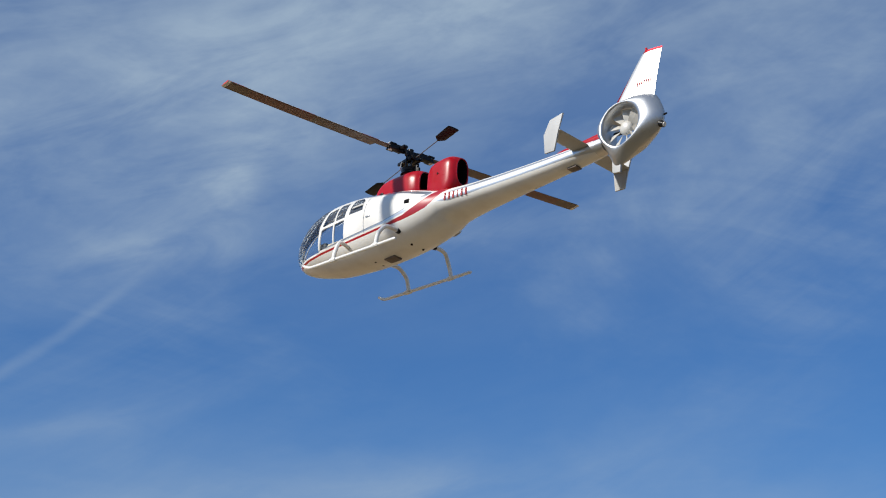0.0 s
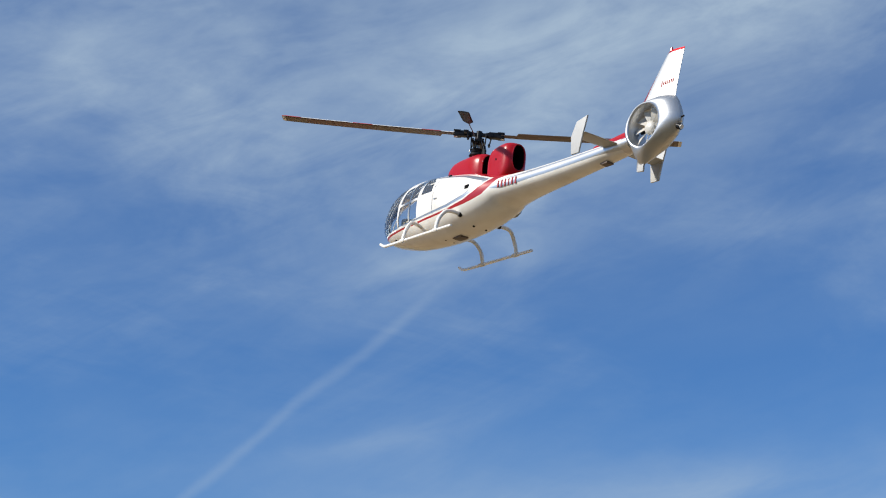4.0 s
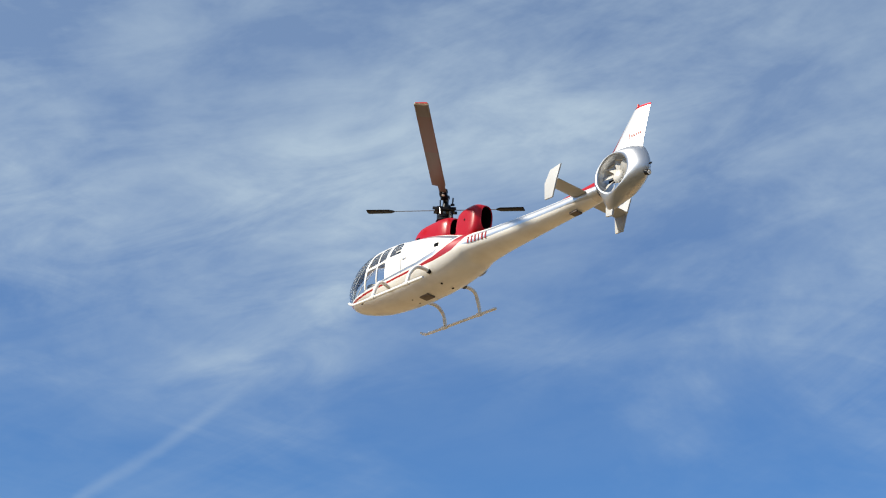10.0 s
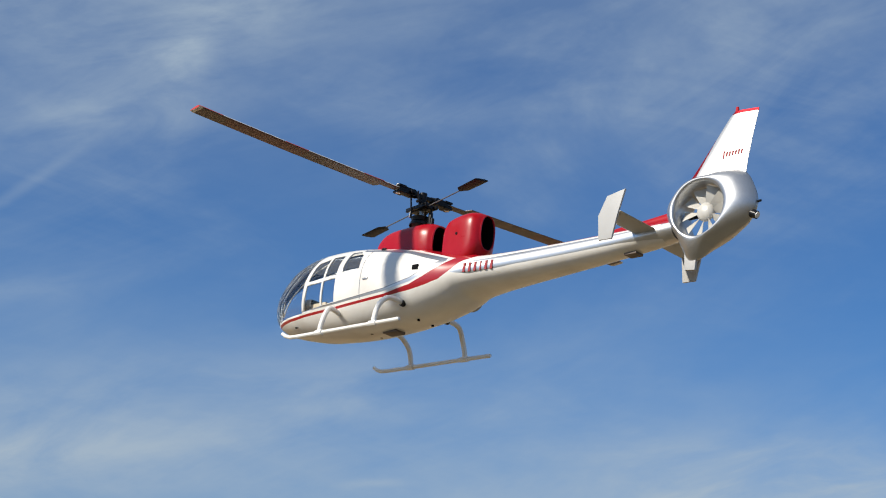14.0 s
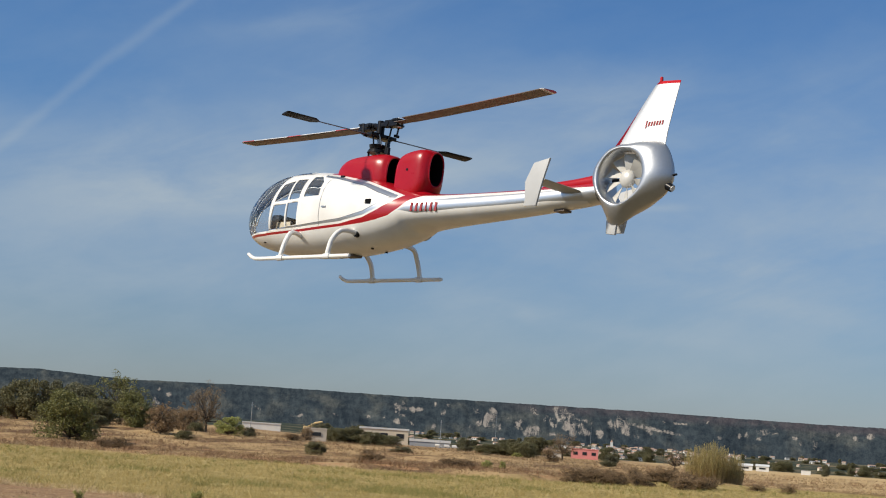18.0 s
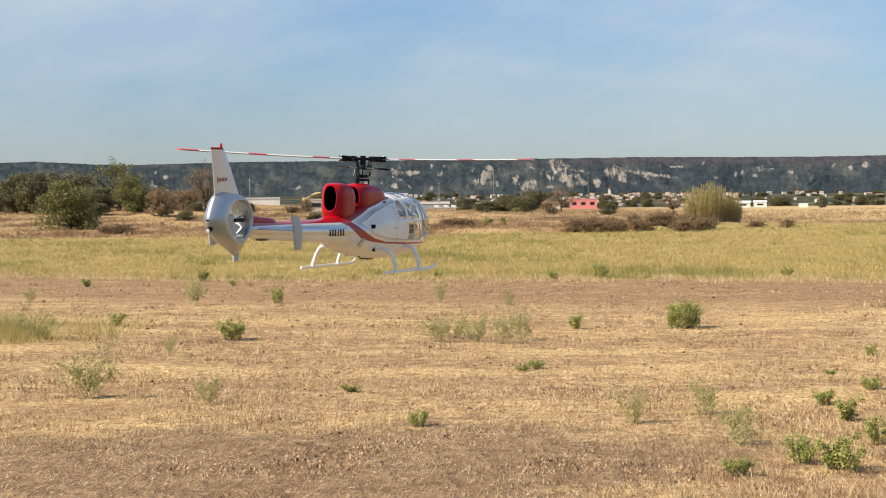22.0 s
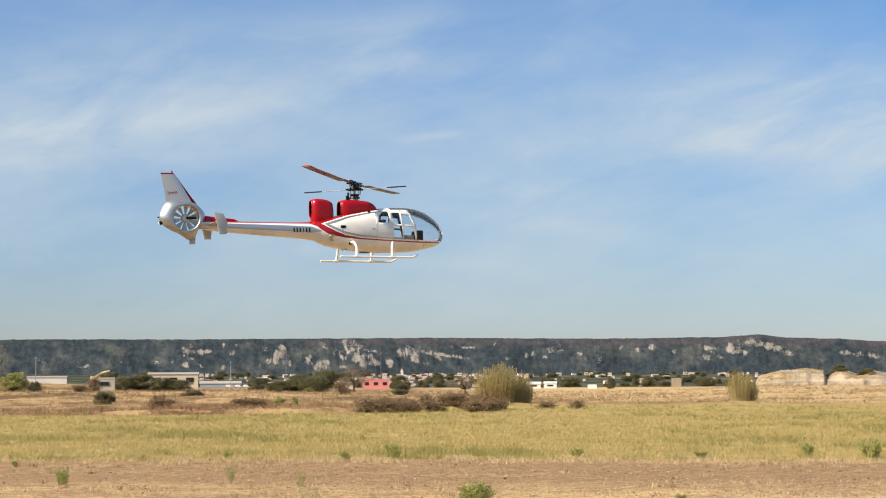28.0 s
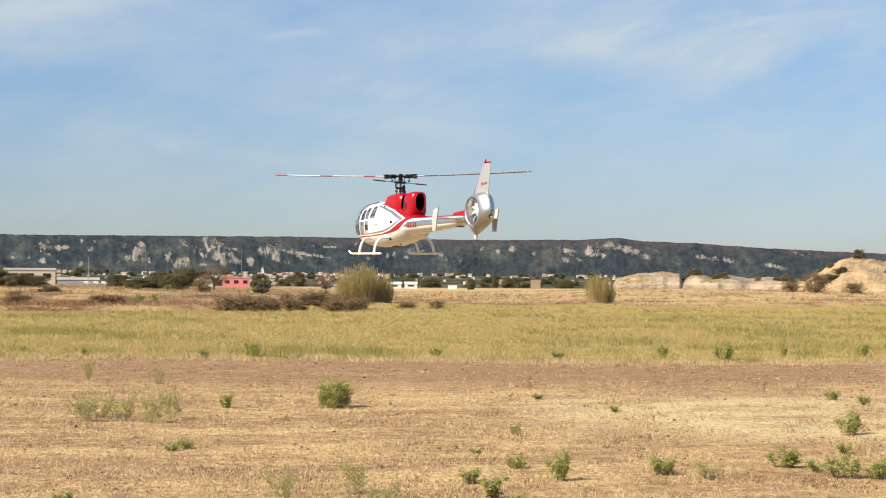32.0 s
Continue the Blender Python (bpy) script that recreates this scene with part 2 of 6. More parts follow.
def glass(name, tone, clear):
    mat, n, bsdf = material(name)
    co = n.put("ShaderNodeTexCoord").outputs["Object"]
    bsdf.inputs["Base Color"].default_value = (*tone, 1)
    bsdf.inputs["Roughness"].default_value, bsdf.inputs["IOR"].default_value = 0.03, 1.45
    t = n.put("ShaderNodeBsdfTransparent")
    t.inputs[0].default_value = (*(0.55 + 0.45 * c for c in tone), 1)
    mixer = n.put("ShaderNodeMixShader")
    fres = n.put("ShaderNodeFresnel")
    fres.inputs[0].default_value = 1.45
    n.link(n.m("ADD", n.m("MULTIPLY", fres.outputs[0], 0.9), 1 - clear, clamp=True), mixer.inputs[0])
    g = n.put("ShaderNodeBsdfGlossy")
    g.inputs["Roughness"].default_value = 0.04
    g.inputs[0].default_value = (0.9, 0.93, 0.96, 1)
    n.link(t.outputs[0], mixer.inputs[1]), n.link(g.outputs[0], mixer.inputs[2])
    out = [x for x in n.tree.nodes if x.bl_idname == "ShaderNodeOutputMaterial"][0]
    n.link(mixer.outputs[0], out.inputs[0])
    return mat


canopy_glass = glass("clear_canopy", (0.80, 0.85, 0.9), 0.97)


def livery():
    """White hull, red deck and sweeping red band, silver boom side, as painted on the hull."""
    mat, n, bsdf = material("hull_livery")
    co = n.put("ShaderNodeTexCoord").outputs["Object"]
    x, y, z = n.xyz(co)
    band = n.line(x, -0.6, 0.6, [(-0.6, 0.215), (-0.31, 0.2145), (-0.27, 0.207), (-0.24, 0.193), (-0.2, 0.168), (-0.15, 0.149), (-0.1, 0.135), (0.0, 0.122), (0.2, 0.112), (0.4, 0.108), (0.6, 0.112)])
    half = n.line(x, -0.6, 0.6, [(-0.6, 0.004), (-0.31, 0.004), (-0.27, 0.011), (-0.24, 0.02), (-0.2, 0.02), (-0.15, 0.0135), (-0.1, 0.008), (0.0, 0.004), (0.6, 0.0032)])
    in_band = n.m("LESS_THAN", n.m("ABSOLUTE", n.m("SUBTRACT", z, band)), half)
    deck = n.line(x, -0.6, 0.6, [(-0.6, 0.2135), (-0.33, 0.2135), (-0.27, 0.205), (-0.235, 0.214), (-0.07, 0.266), (0.07, 0.294), (0.14, 0.304), (0.17, 0.6), (0.6, 0.6)])
    on_deck = n.m("MULTIPLY", n.m("GREATER_THAN", z, deck), n.m("LESS_THAN", x, 0.165))
    red = n.m("MAXIMUM", in_band, on_deck)
    # silver: boom side, and the thin fields beside the band and round the door panel
    boom_hi = n.line(x, -1.1, 0.6, [(-1.1, 0.212), (-0.8, 0.205), (-0.45, 0.199), (-0.3, 0.192), (-0.235, 0.165), (0.6, 0.16)])
    boom_lo = n.line(x, -1.1, 0.6, [(-1.1, 0.17), (-0.8, 0.176), (-0.45, 0.165), (-0.3, 0.155), (-0.235, 0.165), (0.6, 0.17)])
    boom = n.m("MULTIPLY", n.m("LESS_THAN", z, boom_hi), n.m("GREATER_THAN", z, boom_lo))
    tail = n.m("LESS_THAN", x, -0.93)
    above = n.m("SUBTRACT", z, band)
    from_band, from_deck = n.m("SUBTRACT", above, half), n.m("SUBTRACT", deck, z)
    inset = n.m("MINIMUM", from_band, from_deck)
    wide = n.line(x, -0.6, 0.6, [(-0.6, 0.02), (-0.2, 0.02), (-0.14, 0.021), (-0.05, 0.017), (0.1, 0.014), (0.3, 0.011), (0.6, 0.010)])
    door = n.m("MULTIPLY", n.m("GREATER_THAN", x, -0.215), n.m("LESS_THAN", from_band, 0.3))
    field = n.m("MULTIPLY", n.m("MULTIPLY", n.m("GREATER_THAN", inset, 0.007), n.m("LESS_THAN", inset, wide)), door)
    field = n.m("MULTIPLY", field, n.m("GREATER_THAN", from_band, 0.0))
    seam = n.m("MULTIPLY", n.m("LESS_THAN", n.m("ABSOLUTE", n.m("SUBTRACT", inset, wide)), 0.0011), n.m("MULTIPLY", door, n.m("LESS_THAN", x, 0.34)))
    silver = n.m("MAXIMUM", n.m("MAXIMUM", boom, tail), field)
    silver = n.m("MULTIPLY", silver, n.m("SUBTRACT", 1.0, red))
    dirt = n.noise(co, 9.0, 5.0)
    white = n.mix(n.step(dirt, 0.35, 0.8), WHITE, (0.72, 0.69, 0.63))
    n.link(n.mix(seam, n.mix(silver, n.mix(red, white, RED), SILVER), (0.24, 0.24, 0.25)), bsdf.inputs["Base Color"])
    n.link(n.m("MULTIPLY", silver, 0.9), bsdf.inputs["Metallic"])
    n.link(n.m("ADD", 0.28, n.m("MULTIPLY", dirt, 0.12)), bsdf.inputs["Roughness"])
    bsdf.inputs["Coat Weight"].default_value = 0.5
    return mat


hull_paint = livery()


def fin_paint():
    mat, n, bsdf = material("fin_paint")
    co = n.put("ShaderNodeTexCoord").outputs["Object"]
    x, y, z = n.xyz(co)
    lead = n.m("SUBTRACT", x, n.line(z, 0.2, 0.52, [(0.2, 1.0), (0.25, 0.96), (0.33, 0.88), (0.5, 0.78), (0.52, 0.77)]))
    # leading edge lies at x = lead value - 1.89; the band is a finger wide
    red = n.m("MAXIMUM", n.m("GREATER_THAN", lead, -1.8925), n.m("GREATER_THAN", z, 0.4915))
    dirt = n.noise(co, 12.0, 4.0)
    n.link(n.mix(red, n.mix(dirt, (0.70, 0.69, 0.67), (0.62, 0.62, 0.61)), RED), bsdf.inputs["Base Color"])
    bsdf.inputs["Roughness"].default_value, bsdf.inputs["Metallic"].default_value = 0.42, 0.7
    return mat


fin_colour = fin_paint()


def blade_top():
    """White with red bands."""
    mat, n, bsdf = material("rotor_blade_paint")
    co = n.put("ShaderNodeTexCoord").outputs["Object"]
    r = n.m("ABSOLUTE", n.xyz(co)[0])
    bands = None
    for lo, hi in ((0.72, 0.9), (0.43, 0.51), (0.155, 0.23)):
        b = n.m("MULTIPLY", n.m("GREATER_THAN", r, lo), n.m("LESS_THAN", r, hi))
        bands = b if bands is None else n.m("MAXIMUM", bands, b)
    wear = n.noise(co, 30.0, 4.0)
    n.link(n.mix(bands, n.mix(wear, (0.80, 0.79, 0.76), (0.70, 0.69, 0.66)), (0.55, 0.05, 0.04)), bsdf.inputs["Base Color"])
    bsdf.inputs["Roughness"].default_value = 0.4
    return mat


def blade_under():
    """Grained brown, reddish along the outer span, pale at the tip."""
    mat, n, bsdf = material("rotor_blade_brown")
    co = n.put("ShaderNodeTexCoord").outputs["Object"]
    grain = n.noise(n.v("MULTIPLY", co, (1.0, 14.0, 14.0)), 3.0, 3.0)
    r = n.m("ABSOLUTE", n.xyz(co)[0])
    ruddy = n.m("MULTIPLY", n.m("GREATER_THAN", r, 0.43), n.m("LESS_THAN", r, 0.7))
    wood = n.mix(n.m("MULTIPLY", ruddy, 0.6), n.mix(grain, (0.10, 0.07, 0.052), (0.16, 0.115, 0.088)), (0.17, 0.06, 0.045))
    n.link(n.mix(n.m("GREATER_THAN", r, 0.787), wood, (0.7, 0.68, 0.65)), bsdf.inputs["Base Color"])
    bsdf.inputs["Roughness"].default_value = 0.45
    return mat


blade_colour, blade_brown = blade_top(), blade_under()


# ---- mesh helpers ----
def to_mesh(name, verts, faces, mat, smooth=True):
    me = bpy.data.meshes.new(name)
    me.from_pydata([tuple(v) for v in verts], [], faces)
    me.materials.append(mat)
    if smooth:
        me.polygons.foreach_set("use_smooth", [True] * len(me.polygons))
    me.update()
    return me


def part(name, bm, mat, parent, label="", smooth=True, sharp=35):
    """One bmesh as one mesh object under a thing or a part."""
    bmesh.ops.recalc_face_normals(bm, faces=bm.faces)
    me = bpy.data.meshes.new(name)
    for f in bm.faces:
        f.smooth = smooth
    for e in bm.edges:
        if len(e.link_faces) == 2 and e.calc_face_angle(0) > radians(sharp):
            e.smooth = False
    bm.to_mesh(me)
    bm.free()
    for m in mat if isinstance(mat, tuple) else (mat,):
        me.materials.append(m)
    ob = new(name, me)
    if parent is not None:
        ob.parent = parent
    return tagged(ob, label=label)


def box(bm, x0, x1, y0, y1, z0, z1, bevel=0.0):
    g = bmesh.ops.create_cube(bm, size=1.0)
    bmesh.ops.scale(bm, vec=(x1 - x0, y1 - y0, z1 - z0), verts=g["verts"])
    bmesh.ops.translate(bm, vec=((x0 + x1) / 2, (y0 + y1) / 2, (z0 + z1) / 2), verts=g["verts"])
    if bevel:
        edges = list({e for v in g["verts"] for e in v.link_edges})
        bmesh.ops.bevel(bm, geom=edges, offset=bevel, segments=2, affect="EDGES", profile=0.6)


def boxed(*a, **k):
    bm = bmesh.new()
    box(bm, *a, **k)
    return bm


def rod(bm, a, b, r0, r1=None, seg=10, caps=True):
    a, b = Vector(a), Vector(b)
    d = b - a
    m = Matrix.Translation((a + b) / 2) @ d.to_track_quat("Z", "Y").to_matrix().to_4x4()
    bmesh.ops.create_cone(bm, cap_ends=caps, segments=seg, radius1=r0, radius2=r0 if r1 is None else r1, depth=d.length, matrix=m)


def roded(*a, **k):
    bm = bmesh.new()
    rod(bm, *a, **k)
    return bm


def tube(points, radius, seg=10):
    """A round tube swept along points."""
    bm = bmesh.new()
    pts = [Vector(p) for p in points]
    rings = []
    side = None
    for i, p in enumerate(pts):
        d = (pts[min(i + 1, len(pts) - 1)] - pts[max(i - 1, 0)]).normalized()
        if side is None:
            side = d.orthogonal().normalized()
        side = (side - d * side.dot(d)).normalized()
        up = d.cross(side)
        r = radius[i] if isinstance(radius, (list, tuple)) else radius
        rings.append([bm.verts.new(p + side * math.cos(a) * r + up * math.sin(a) * r) for a in [2 * math.pi * k / seg for k in range(seg)]])
    for a, b in zip(rings, rings[1:]):
        for k in range(seg):
            bm.faces.new((a[k], a[(k + 1) % seg], b[(k + 1) % seg], b[k]))
    bm.faces.new(rings[0][::-1]), bm.faces.new(rings[-1])
    return bm


def glide(knots, steps):
    """A smooth run of points through knots."""
    out = []
    k = [Vector(p) for p in knots]
    for i in range(len(k) - 1):
        p0, p1, p2, p3 = k[max(i - 1, 0)], k[i], k[i + 1], k[min(i + 2, len(k) - 1)]
        for s in range(steps):
            t = s / steps
            out.append(0.5 * (2 * p1 + (p2 - p0) * t + (2 * p0 - 5 * p1 + 4 * p2 - p3) * t * t + (3 * p1 - p0 - 3 * p2 + p3) * t ** 3))
    out.append(k[-1])
    return out


def loft(sections, seg=40, caps=(True, True)):
    """Rings of superellipses along x: x, top, bottom, half width, squareness."""
    bm = bmesh.new()
    rings = []
    for x, top, bot, w, n in sections:
        zc, hh = (top + bot) / 2, (top - bot) / 2
        ring = []
        for k in range(seg):
            a = 2 * math.pi * k / seg
            c, s = math.cos(a), math.sin(a)
            ring.append(bm.verts.new((x, w * math.copysign(abs(c) ** (2 / n), c), zc + hh * math.copysign(abs(s) ** (2 / n), s))))
        rings.append(ring)
    for a, b in zip(rings, rings[1:]):
        for k in range(seg):
            bm.faces.new((a[k], a[(k + 1) % seg], b[(k + 1) % seg], b[k]))
    if caps[0]:
        bm.faces.new(rings[0])
    if caps[1]:
        bm.faces.new(rings[-1][::-1])
    return bm


def prism(outline, y0, y1, bevel=0.0):
    """An upright plate from an outline in x and z."""
    bm = bmesh.new()
    a = [bm.verts.new((x, y0, z)) for x, z in outline]
    b = [bm.verts.new((x, y1, z)) for x, z in outline]
    n = len(outline)
    bm.faces.new(a), bm.faces.new(b[::-1])
    for i in range(n):
        bm.faces.new((a[i], b[i], b[(i + 1) % n], a[(i + 1) % n]))
    if bevel:
        bmesh.ops.bevel(bm, geom=[e for e in bm.edges], offset=bevel, segments=2, affect="EDGES", profile=0.6)
    return bm


def smooth_sections(knots, steps):
    out = []
    for i in range(len(knots) - 1):
        p0, p1, p2, p3 = knots[max(i - 1, 0)], knots[i], knots[i + 1], knots[min(i + 2, len(knots) - 1)]
        for s in range(steps):
            t = s / steps
            x = p1[0] + (p2[0] - p1[0]) * t
            row = [x]
            for j in range(1, 5):
                d1 = (p2[j] - p0[j]) / (p2[0] - p0[0]) * (p2[0] - p1[0])
                d2 = (p3[j] - p1[j]) / (p3[0] - p1[0]) * (p2[0] - p1[0])
                h = t * t * (3 - 2 * t)
                row.append(p1[j] * (1 - h) + p2[j] * h + d1 * t * (1 - t) ** 2 - d2 * t * t * (1 - t))
            out.append(tuple(row))
    out.append(knots[-1])
    return out


# ---- the helicopter: x forward, y to its left, origin under the mast at skid level ----
POD = [(0.57, 0.162, 0.150, 0.004, 2.0), (0.562, 0.190, 0.126, 0.028, 2.0), (0.545, 0.219, 0.108, 0.052, 2.05), (0.51, 0.252, 0.090, 0.079, 2.1), (0.47, 0.279, 0.078, 0.097, 2.2),
       (0.43, 0.300, 0.069, 0.109, 2.3), (0.36, 0.319, 0.056, 0.119, 2.35), (0.26, 0.325, 0.048, 0.124, 2.35), (0.17, 0.319, 0.045, 0.126, 2.35), (0.09, 0.308, 0.047, 0.126, 2.3),
       (0.0, 0.294, 0.053, 0.125, 2.3), (-0.1, 0.274, 0.066, 0.118, 2.25), (-0.18, 0.252, 0.083, 0.107, 2.2), (-0.225, 0.238, 0.099, 0.098, 2.2), (-0.25, 0.234, 0.112, 0.093, 2.2), (-0.3, 0.227, 0.121, 0.085, 2.2),
       (-0.4, 0.222, 0.129, 0.072, 2.2), (-0.55, 0.221, 0.138, 0.059, 2.2), (-0.73, 0.222, 0.150, 0.048, 2.2), (-0.9, 0.226, 0.164, 0.040, 2.2), (-0.965, 0.229, 0.172, 0.036, 2.2)]


def hull_half(x, z):
    """Half width of the hull at a place along it and a height."""
    for a, b in zip(POD, POD[1:]):
        if b[0] <= x <= a[0]:
            t = (x - a[0]) / (b[0] - a[0])
            top, bot, w, n = (a[i] + (b[i] - a[i]) * t for i in range(1, 5))
            s = abs(z - (top + bot) / 2) / max((top - bot) / 2, 1e-4)
            return w * max(0.0, 1 - min(s, 1.0) ** n) ** (1 / n)
    return 0.0


# windows in the cabin side: corner points in x and z
PANES = {
    "quarter": [(0.112, 0.221), (0.186, 0.219), (0.180, 0.293), (0.150, 0.293), (0.122, 0.270)],
    "upper_rear": [(0.207, 0.215), (0.258, 0.213), (0.252, 0.284), (0.203, 0.284)],
    "upper_front": [(0.266, 0.213), (0.335, 0.209), (0.313, 0.270), (0.261, 0.281)],
    "lower_rear": [(0.210, 0.131), (0.266, 0.127), (0.262, 0.202), (0.208, 0.204)],
    "lower_front": [(0.274, 0.126), (0.352, 0.121), (0.338, 0.198), (0.270, 0.201)],
}


def inside(poly, x, z):
    hit = False
    for (x0, z0), (x1, z1) in zip(poly, poly[1:] + poly[:1]):
        if (z0 > z) != (z1 > z) and x < x0 + (z - z0) / (z1 - z0) * (x1 - x0):
            hit = not hit
    return hit


def bubble(x, z):
    """True in the glazed nose, ahead of the slanting door post and above the sill."""
    return z > 0.117 - 0.02 * max(0.0, x - 0.45) and x > 0.352 + (0.212 - z) * (0.10 if z < 0.212 else 0.42)


def roof_pane(x, y, z):
    return 0.205 < x < 0.345 and abs(y) < 0.072 and abs(y) > 0.006 and z > 0.26


def build_helicopter():
    heli = tagged(new("helicopter"), "red and white radio-controlled scale helicopter hovering in the air", "helicopter")
    shell = loft(smooth_sections(POD, 5), 72, (True, True))
    # cut the window edges into the skin
    for poly in PANES.values():
        for (x0, z0), (x1, z1) in zip(poly, poly[1:] + poly[:1]):
            lo, hi = min(x0, x1) - 0.012, max(x0, x1) + 0.012
            zl, zh = min(z0, z1) - 0.012, max(z0, z1) + 0.012
            geom = [f for f in shell.faces if lo - 0.03 < f.calc_center_median().x < hi + 0.03 and zl - 0.02 < f.calc_center_median().z < zh + 0.02]
            geom = geom + list({e for f in geom for e in f.edges}) + list({v for f in geom for v in f.verts})
            no = Vector((z1 - z0, 0, x0 - x1)).normalized()
            bmesh.ops.bisect_plane(shell, geom=geom, plane_co=(x0, 0, z0), plane_no=no, dist=1e-6)
    for co, no in (((0.352, 0, 0.212), (1, 0, 0.42)), ((0.352, 0, 0.212), (1, 0, 0.10)), ((0.4, 0, 0.117), (0, 0, 1)), ((0.205, 0, 0), (1, 0, 0)), ((0.345, 0, 0), (1, 0, 0))):
        geom = [f for f in shell.faces if f.calc_center_median().x > 0.15]
        geom = geom + list({e for f in geom for e in f.edges}) + list({v for f in geom for v in f.verts})
        bmesh.ops.bisect_plane(shell, geom=geom, plane_co=co, plane_no=Vector(no).normalized(), dist=1e-6)
    for y in (-0.072, -0.006, 0.006, 0.072):
        geom = [f for f in shell.faces if f.calc_center_median().x > 0.15 and f.calc_center_median().z > 0.25]
        geom = geom + list({e for f in geom for e in f.edges}) + list({v for f in geom for v in f.verts})
        bmesh.ops.bisect_plane(shell, geom=geom, plane_co=(0, y, 0), plane_no=(0, 1, 0), dist=1e-6)
    kinds = {}
    for f in shell.faces:
        c = f.calc_center_median()
        kind = ""
        for name, poly in PANES.items():
            if abs(c.y) > 0.02 and inside(poly, c.x, c.z):
                kind = name + ("_l" if c.y > 0 else "_r")
        if not kind and bubble(c.x, c.z):
            kind = "nose"
        if not kind and roof_pane(c.x, c.y, c.z):
            kind = "roof_l" if c.y > 0 else "roof_r"
        kinds.setdefault(kind, []).append(f)
    for kind, faces in kinds.items():
        if not kind:
            continue
        bm = bmesh.new()
        verts = {}
        for f in faces:
            for v in f.verts:
                if v not in verts:
                    verts[v] = bm.verts.new(v.co)
            bm.faces.new([verts[v] for v in f.verts])
        pane = part("canopy" if kind == "nose" else "window_pane", bm, canopy_glass, heli, "clear blown canopy over the cabin nose" if kind == "nose" else "", sharp=80)
        pane.visible_shadow = False
    bmesh.ops.delete(shell, geom=[f for k, fs in kinds.items() if k for f in fs], context="FACES")
    hull = part("fuselage", shell, hull_paint, heli, "white fuselage with a red deck and sweeping red band", sharp=60)
    skin = hull.modifiers.new("thickness", "SOLIDIFY")
    skin.thickness, skin.offset, skin.material_offset = 0.004, -1, 1
    hull.data.materials.append(cabin_lining)
    # nose strip and canopy bow
    bow = [(x + 0.001, 0, top + 0.001) for x, top, bot, w, n in POD if x > 0.34][::-1]
    part("canopy_bow", tube(bow, 0.0022, 6), paint_white, heli)
    # cabin: floor, bulkhead, console, seats
    part("cabin_floor", boxed(0.06, 0.42, -0.075, 0.075, 0.086, 0.092), black_matt, heli)
    part("bulkhead", loft([(0.092, 0.298, 0.06, 0.116, 2.3), (0.086, 0.298, 0.06, 0.116, 2.3)], 32), seat_cloth, heli)
    console = bmesh.new()
    box(console, 0.385, 0.425, -0.055, 0.055, 0.125, 0.185, 0.008)
    box(console, 0.36, 0.44, -0.018, 0.018, 0.085, 0.135, 0.004)
    part("instrument_panel", console, rubber, heli)
    for s in (-1, 1):
        seat = bmesh.new()
        box(seat, 0.17, 0.26, s * 0.048 - 0.033, s * 0.048 + 0.033, 0.088, 0.135, 0.008)
        box(seat, 0.145, 0.175, s * 0.048 - 0.033, s * 0.048 + 0.033, 0.11, 0.245, 0.01)
        part("seat", seat, seat_cloth, heli)
        part("door_lining", boxed(0.28, 0.35, s * 0.082 - 0.006, s * 0.082 + 0.006, 0.09, 0.15, bevel=0.003), cream_panel, heli)
    # red gearbox cowling and exhaust hood, both open to the rear
    cowl = loft(smooth_sections([(0.136, 0.302, 0.285, 0.03, 2.4), (0.124, 0.326, 0.28, 0.046, 2.8), (0.102, 0.346, 0.276, 0.054, 3.2), (0.07, 0.358, 0.27, 0.058, 3.4), (0.01, 0.364, 0.25, 0.059, 3.4), (-0.055, 0.366, 0.235, 0.058, 3.2), (-0.085, 0.363, 0.236, 0.051, 2.9), (-0.10, 0.356, 0.244, 0.042, 2.6)], 5), 48, (True, False))
    cowling = part("gearbox_cowling", cowl, paint_red, heli, "glossy red gearbox cowling", sharp=70)
    part("intake_mouth", loft([(-0.0995, 0.353, 0.247, 0.0395, 2.6), (-0.03, 0.345, 0.255, 0.04, 2.6)], 48, (False, True)), black_matt, cowling)
    part("intake_lip", tube([(-0.10, 0.0405 * math.copysign(abs(math.cos(a)) ** 0.76, math.cos(a)), 0.30 + 0.0545 * math.copysign(abs(math.sin(a)) ** 0.76, math.sin(a))) for a in [2 * math.pi * k / 36 for k in range(37)]], 0.003, 6), paint_red, cowling)
    part("deck_saddle", loft(smooth_sections([(-0.06, 0.272, 0.24, 0.046, 2.6), (-0.11, 0.256, 0.22, 0.046, 2.6), (-0.16, 0.25, 0.21, 0.046, 2.6), (-0.27, 0.236, 0.2, 0.044, 2.6), (-0.30, 0.226, 0.2, 0.03, 2.4)], 3), 28), paint_red, heli)

    hood = loft(smooth_sections([(-0.150, 0.334, 0.205, 0.044, 3.0), (-0.155, 0.345, 0.203, 0.051, 3.6), (-0.172, 0.355, 0.200, 0.055, 4.6), (-0.20, 0.363, 0.200, 0.055, 4.6), (-0.236, 0.368, 0.205, 0.054, 4.2),
                                 (-0.258, 0.367, 0.218, 0.050, 3.8), (-0.272, 0.364, 0.232, 0.042, 3.0), (-0.281, 0.359, 0.250, 0.031, 2.4)], 5), 56, (True, False))
    exhaust = part("exhaust_hood", hood, paint_red, heli, "glossy red exhaust hood with a round open mouth", sharp=70)
